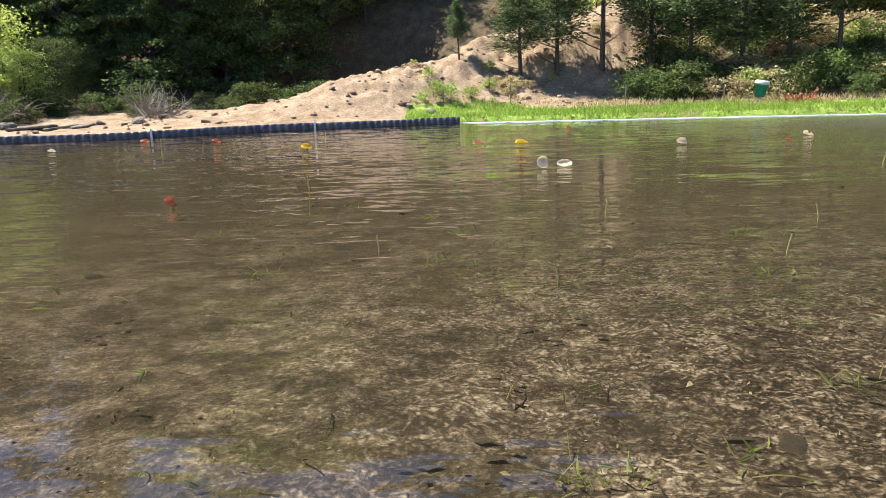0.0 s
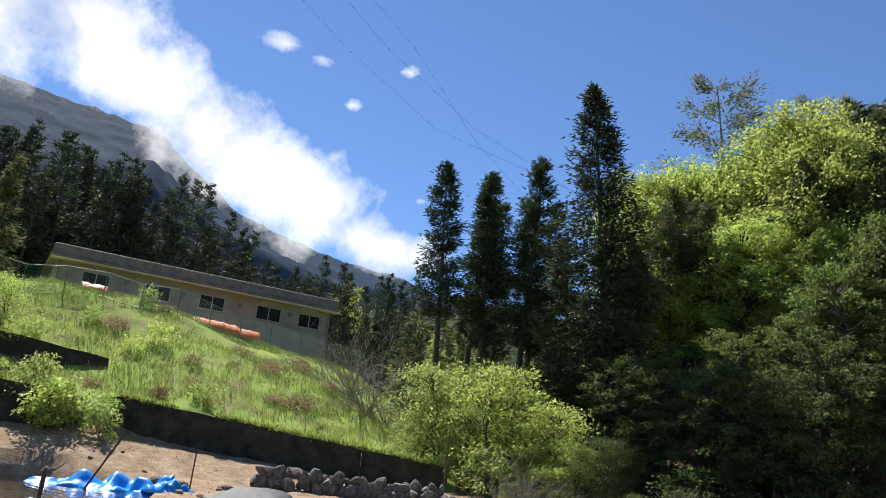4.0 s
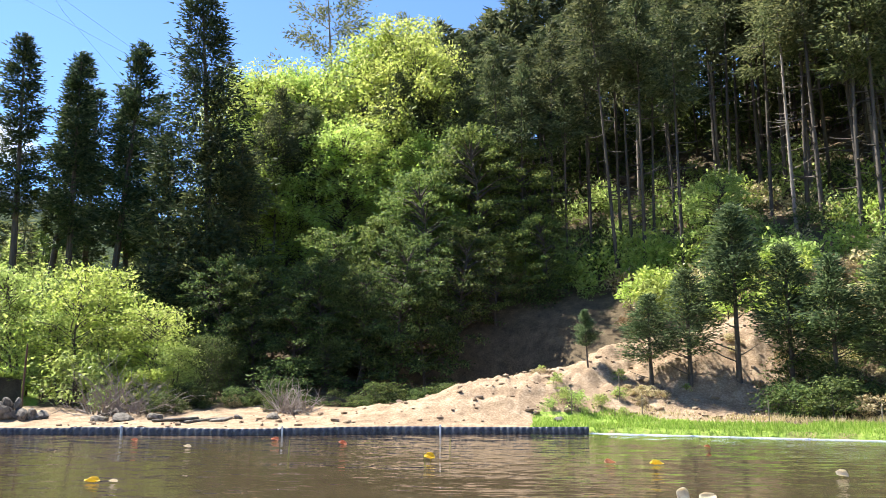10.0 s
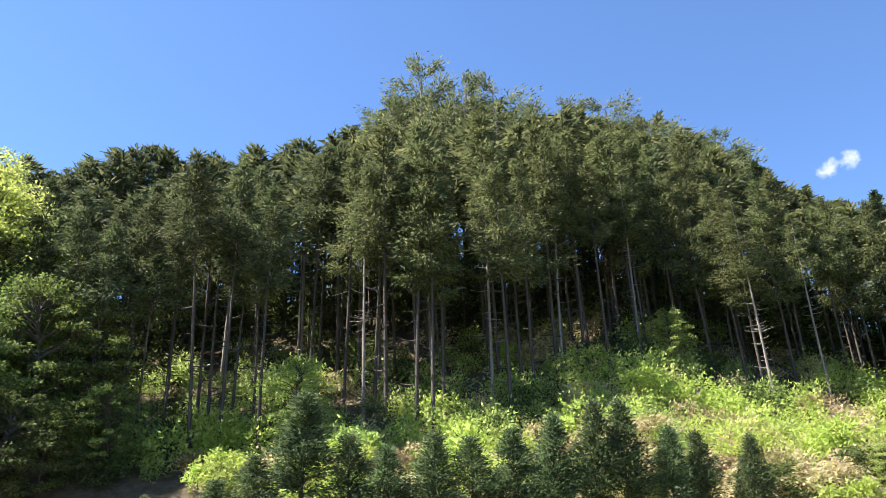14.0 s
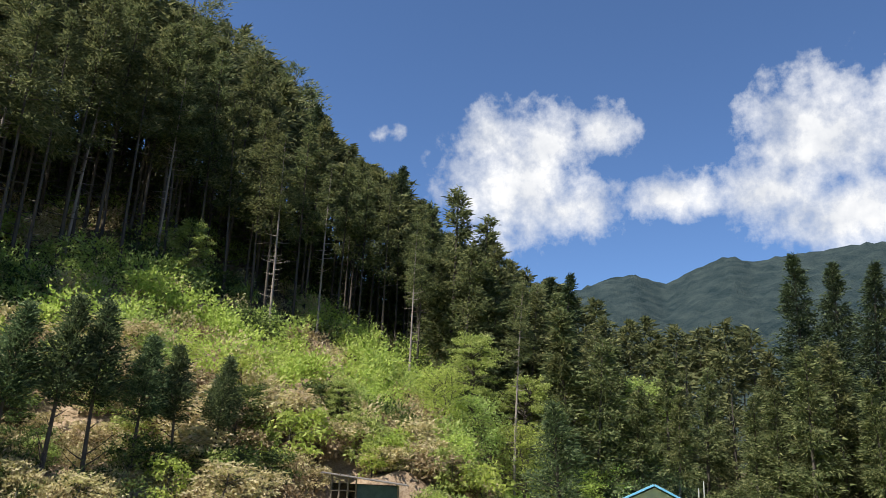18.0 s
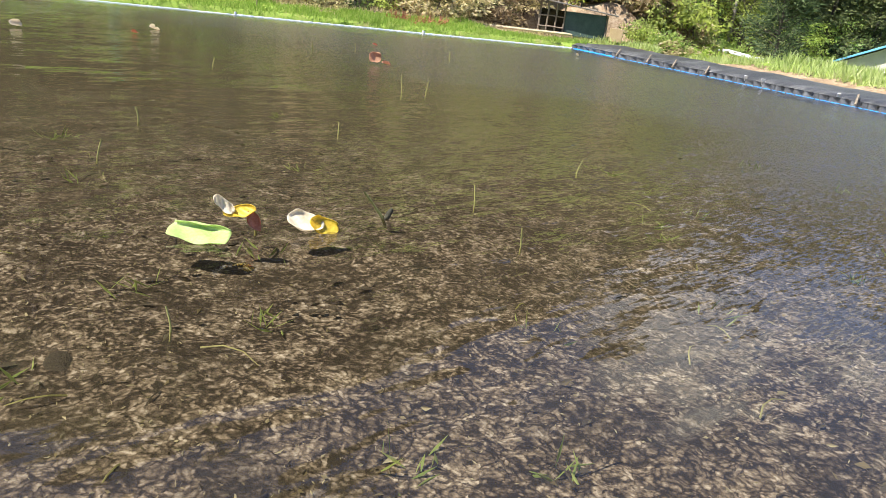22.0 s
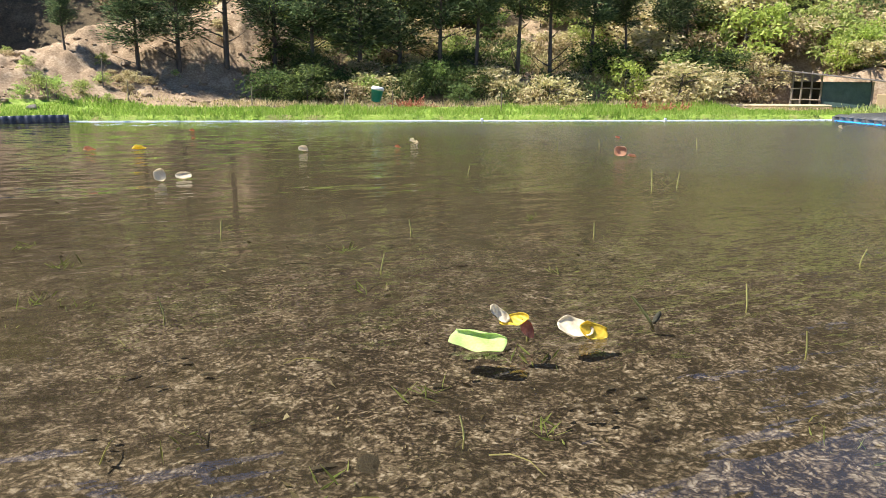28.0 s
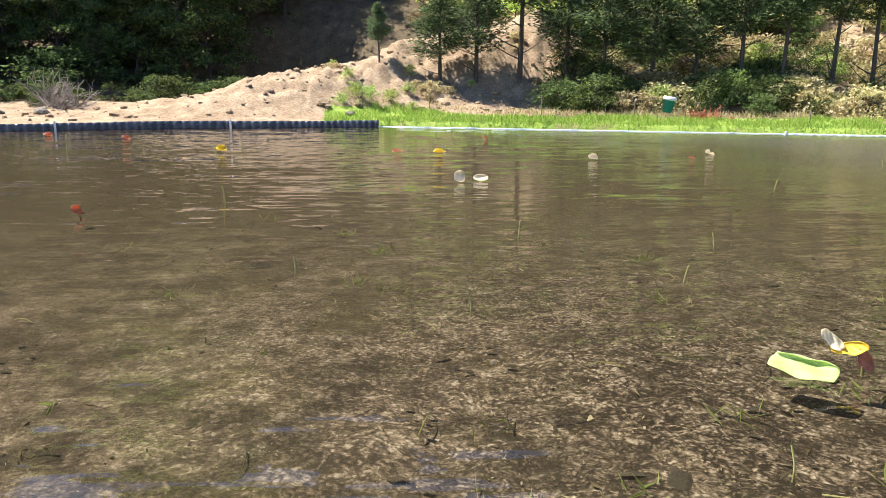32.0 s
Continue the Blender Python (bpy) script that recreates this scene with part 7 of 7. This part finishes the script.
# ---- what lies on the pond bed ----
r = np.random.RandomState(77)
MUD = plain("dark_mud", (0.030, 0.024, 0.016), (0.10, 0.08, 0.052), 14, 0.95, 0.8, 0.02)
clods = [stone_mesh(30 + k, MUD) for k in range(3)]
n = 26000
a, rr = np.radians(r.uniform(-62, 92, n)), 1.1 + 8.5 * r.uniform(0, 1, n) ** 1.6
x, y = rr * np.sin(a), rr * np.cos(a)
ok = inside_dist(x, y, POND) < -0.25
x, y = x[ok], y[ok]
keep = waves(x, y, 1.6, 21) + 0.7 * waves(x, y, 5.0, 22) + r.normal(size=len(x)) * 0.4 > np.where(x > 0.0, -0.3, 0.2)
x, y = x[keep], y[keep]
z = -0.097 + 0.025 * waves(x, y, 2.5, 5) + 0.012 * waves(x, y, 9, 6)
along = np.stack([r.normal(size=len(x)), r.normal(size=len(x)), r.uniform(-0.1, 0.45, len(x))], 1)
L = r.uniform(0.006, 0.022, len(x)) * np.where(r.uniform(size=len(x)) < 0.04, 2.6, 1.0)
v, f = blades(r, np.stack([x, y, z], 1), along, L, L * r.uniform(0.15, 0.6, len(x)), 0.2)
LITTER = leafy("sunken_litter", [(0.05, 0.036, 0.02), (0.17, 0.13, 0.07), (0.46, 0.40, 0.26)], 0.1, 0.8, 0.1)
tagged(new("sunken_litter", mesh_np("sunken_litter", v, f, LITTER)), "bits of dead leaf and stalk sunk on the pond bed", "litter", kind="stuff")
pts = r.uniform(0, 1, (60, 2))
wv = []
for px, py in pts:
    a, q = radians(-55 + 145 * px), 1.2 + 6.5 * py ** 1.4
    cx, cy = q * math.sin(a), q * math.cos(a)
    if inside_dist(cx, cy, POND) > -0.3:
        continue
    m = r.randint(6, 14)
    base = np.stack([cx + r.normal(size=m) * 0.05, cy + r.normal(size=m) * 0.05, np.full(m, -0.11)], 1)
    wv.append(blades(r, base, np.stack([r.normal(size=m), r.normal(size=m), np.full(m, 0.7)], 1), r.uniform(0.05, 0.12, m), 0.010, 0.2))
v, f = gather(wv)
tagged(new("pond_weed", mesh_np("pond_weed", v, f, GREEN)), "tufts of green weed growing on the pond bed", "weed", kind="stuff")
for x, y, s in ((0.83, 2.3, .12), (2.3, 3.1, .10), (-2.3, 4.6, .16), (-0.9, 5.2, .2)):
    tagged(new("clod", clods[r.randint(3)]), "dark lump of mud and weed on the pond bed", "clod", "clods on the pond bed").matrix_basis = Matrix.Translation((x, y, -0.10)) @ pose(0, 0, 0, 0, 0, x * 90) @ Matrix.Diagonal((s * 1.2, s * .8, s * .28, 1))
pieces = []
for k in range(150):
    a, q = radians(r.uniform(-55, 88)), 1.0 + 6.0 * r.uniform() ** 1.3
    cx, cy = q * math.sin(a), q * math.cos(a)
    if inside_dist(cx, cy, POND) > -0.3:
        continue
    for _ in range(r.randint(3, 9)):
        s = r.uniform(0.008, 0.032)
        at = np.array([cx + r.normal() * 0.10, cy + r.normal() * 0.06, -0.098])
        pieces.append((ball * (1 + 0.35 * r.normal(size=(len(ball), 1))) * [s * r.uniform(0.9, 2.6), s, s * 0.22] + at, tri, MUD))
joined("mud_clumps", pieces, "dark clumps of slime and rotten stalks on the pond bed", "mud")
pieces = []
for k in range(120):
    a, q = radians(r.uniform(-50, 85)), 1.0 + 5.0 * r.uniform() ** 1.3
    cx, cy, turn, L = q * math.sin(a), q * math.cos(a), r.uniform(0, 6.28), r.uniform(0.05, 0.22)
    if inside_dist(cx, cy, POND) > -0.4:
        continue
    bend = r.normal() * 0.3
    pts = [(cx + L * t * math.cos(turn + bend * t), cy + L * t * math.sin(turn + bend * t), -0.085 + 0.02 * math.sin(t * 3)) for t in np.linspace(0, 1, 4)]
    pieces.append((*tube_np(pts, [0.0035, 0.003, 0.0025, 0.0015], 4), MUD if k % 3 else STEM))
joined("sunken_twigs", pieces, "thin brown twigs and stalks lying on the pond bed", "twigs")
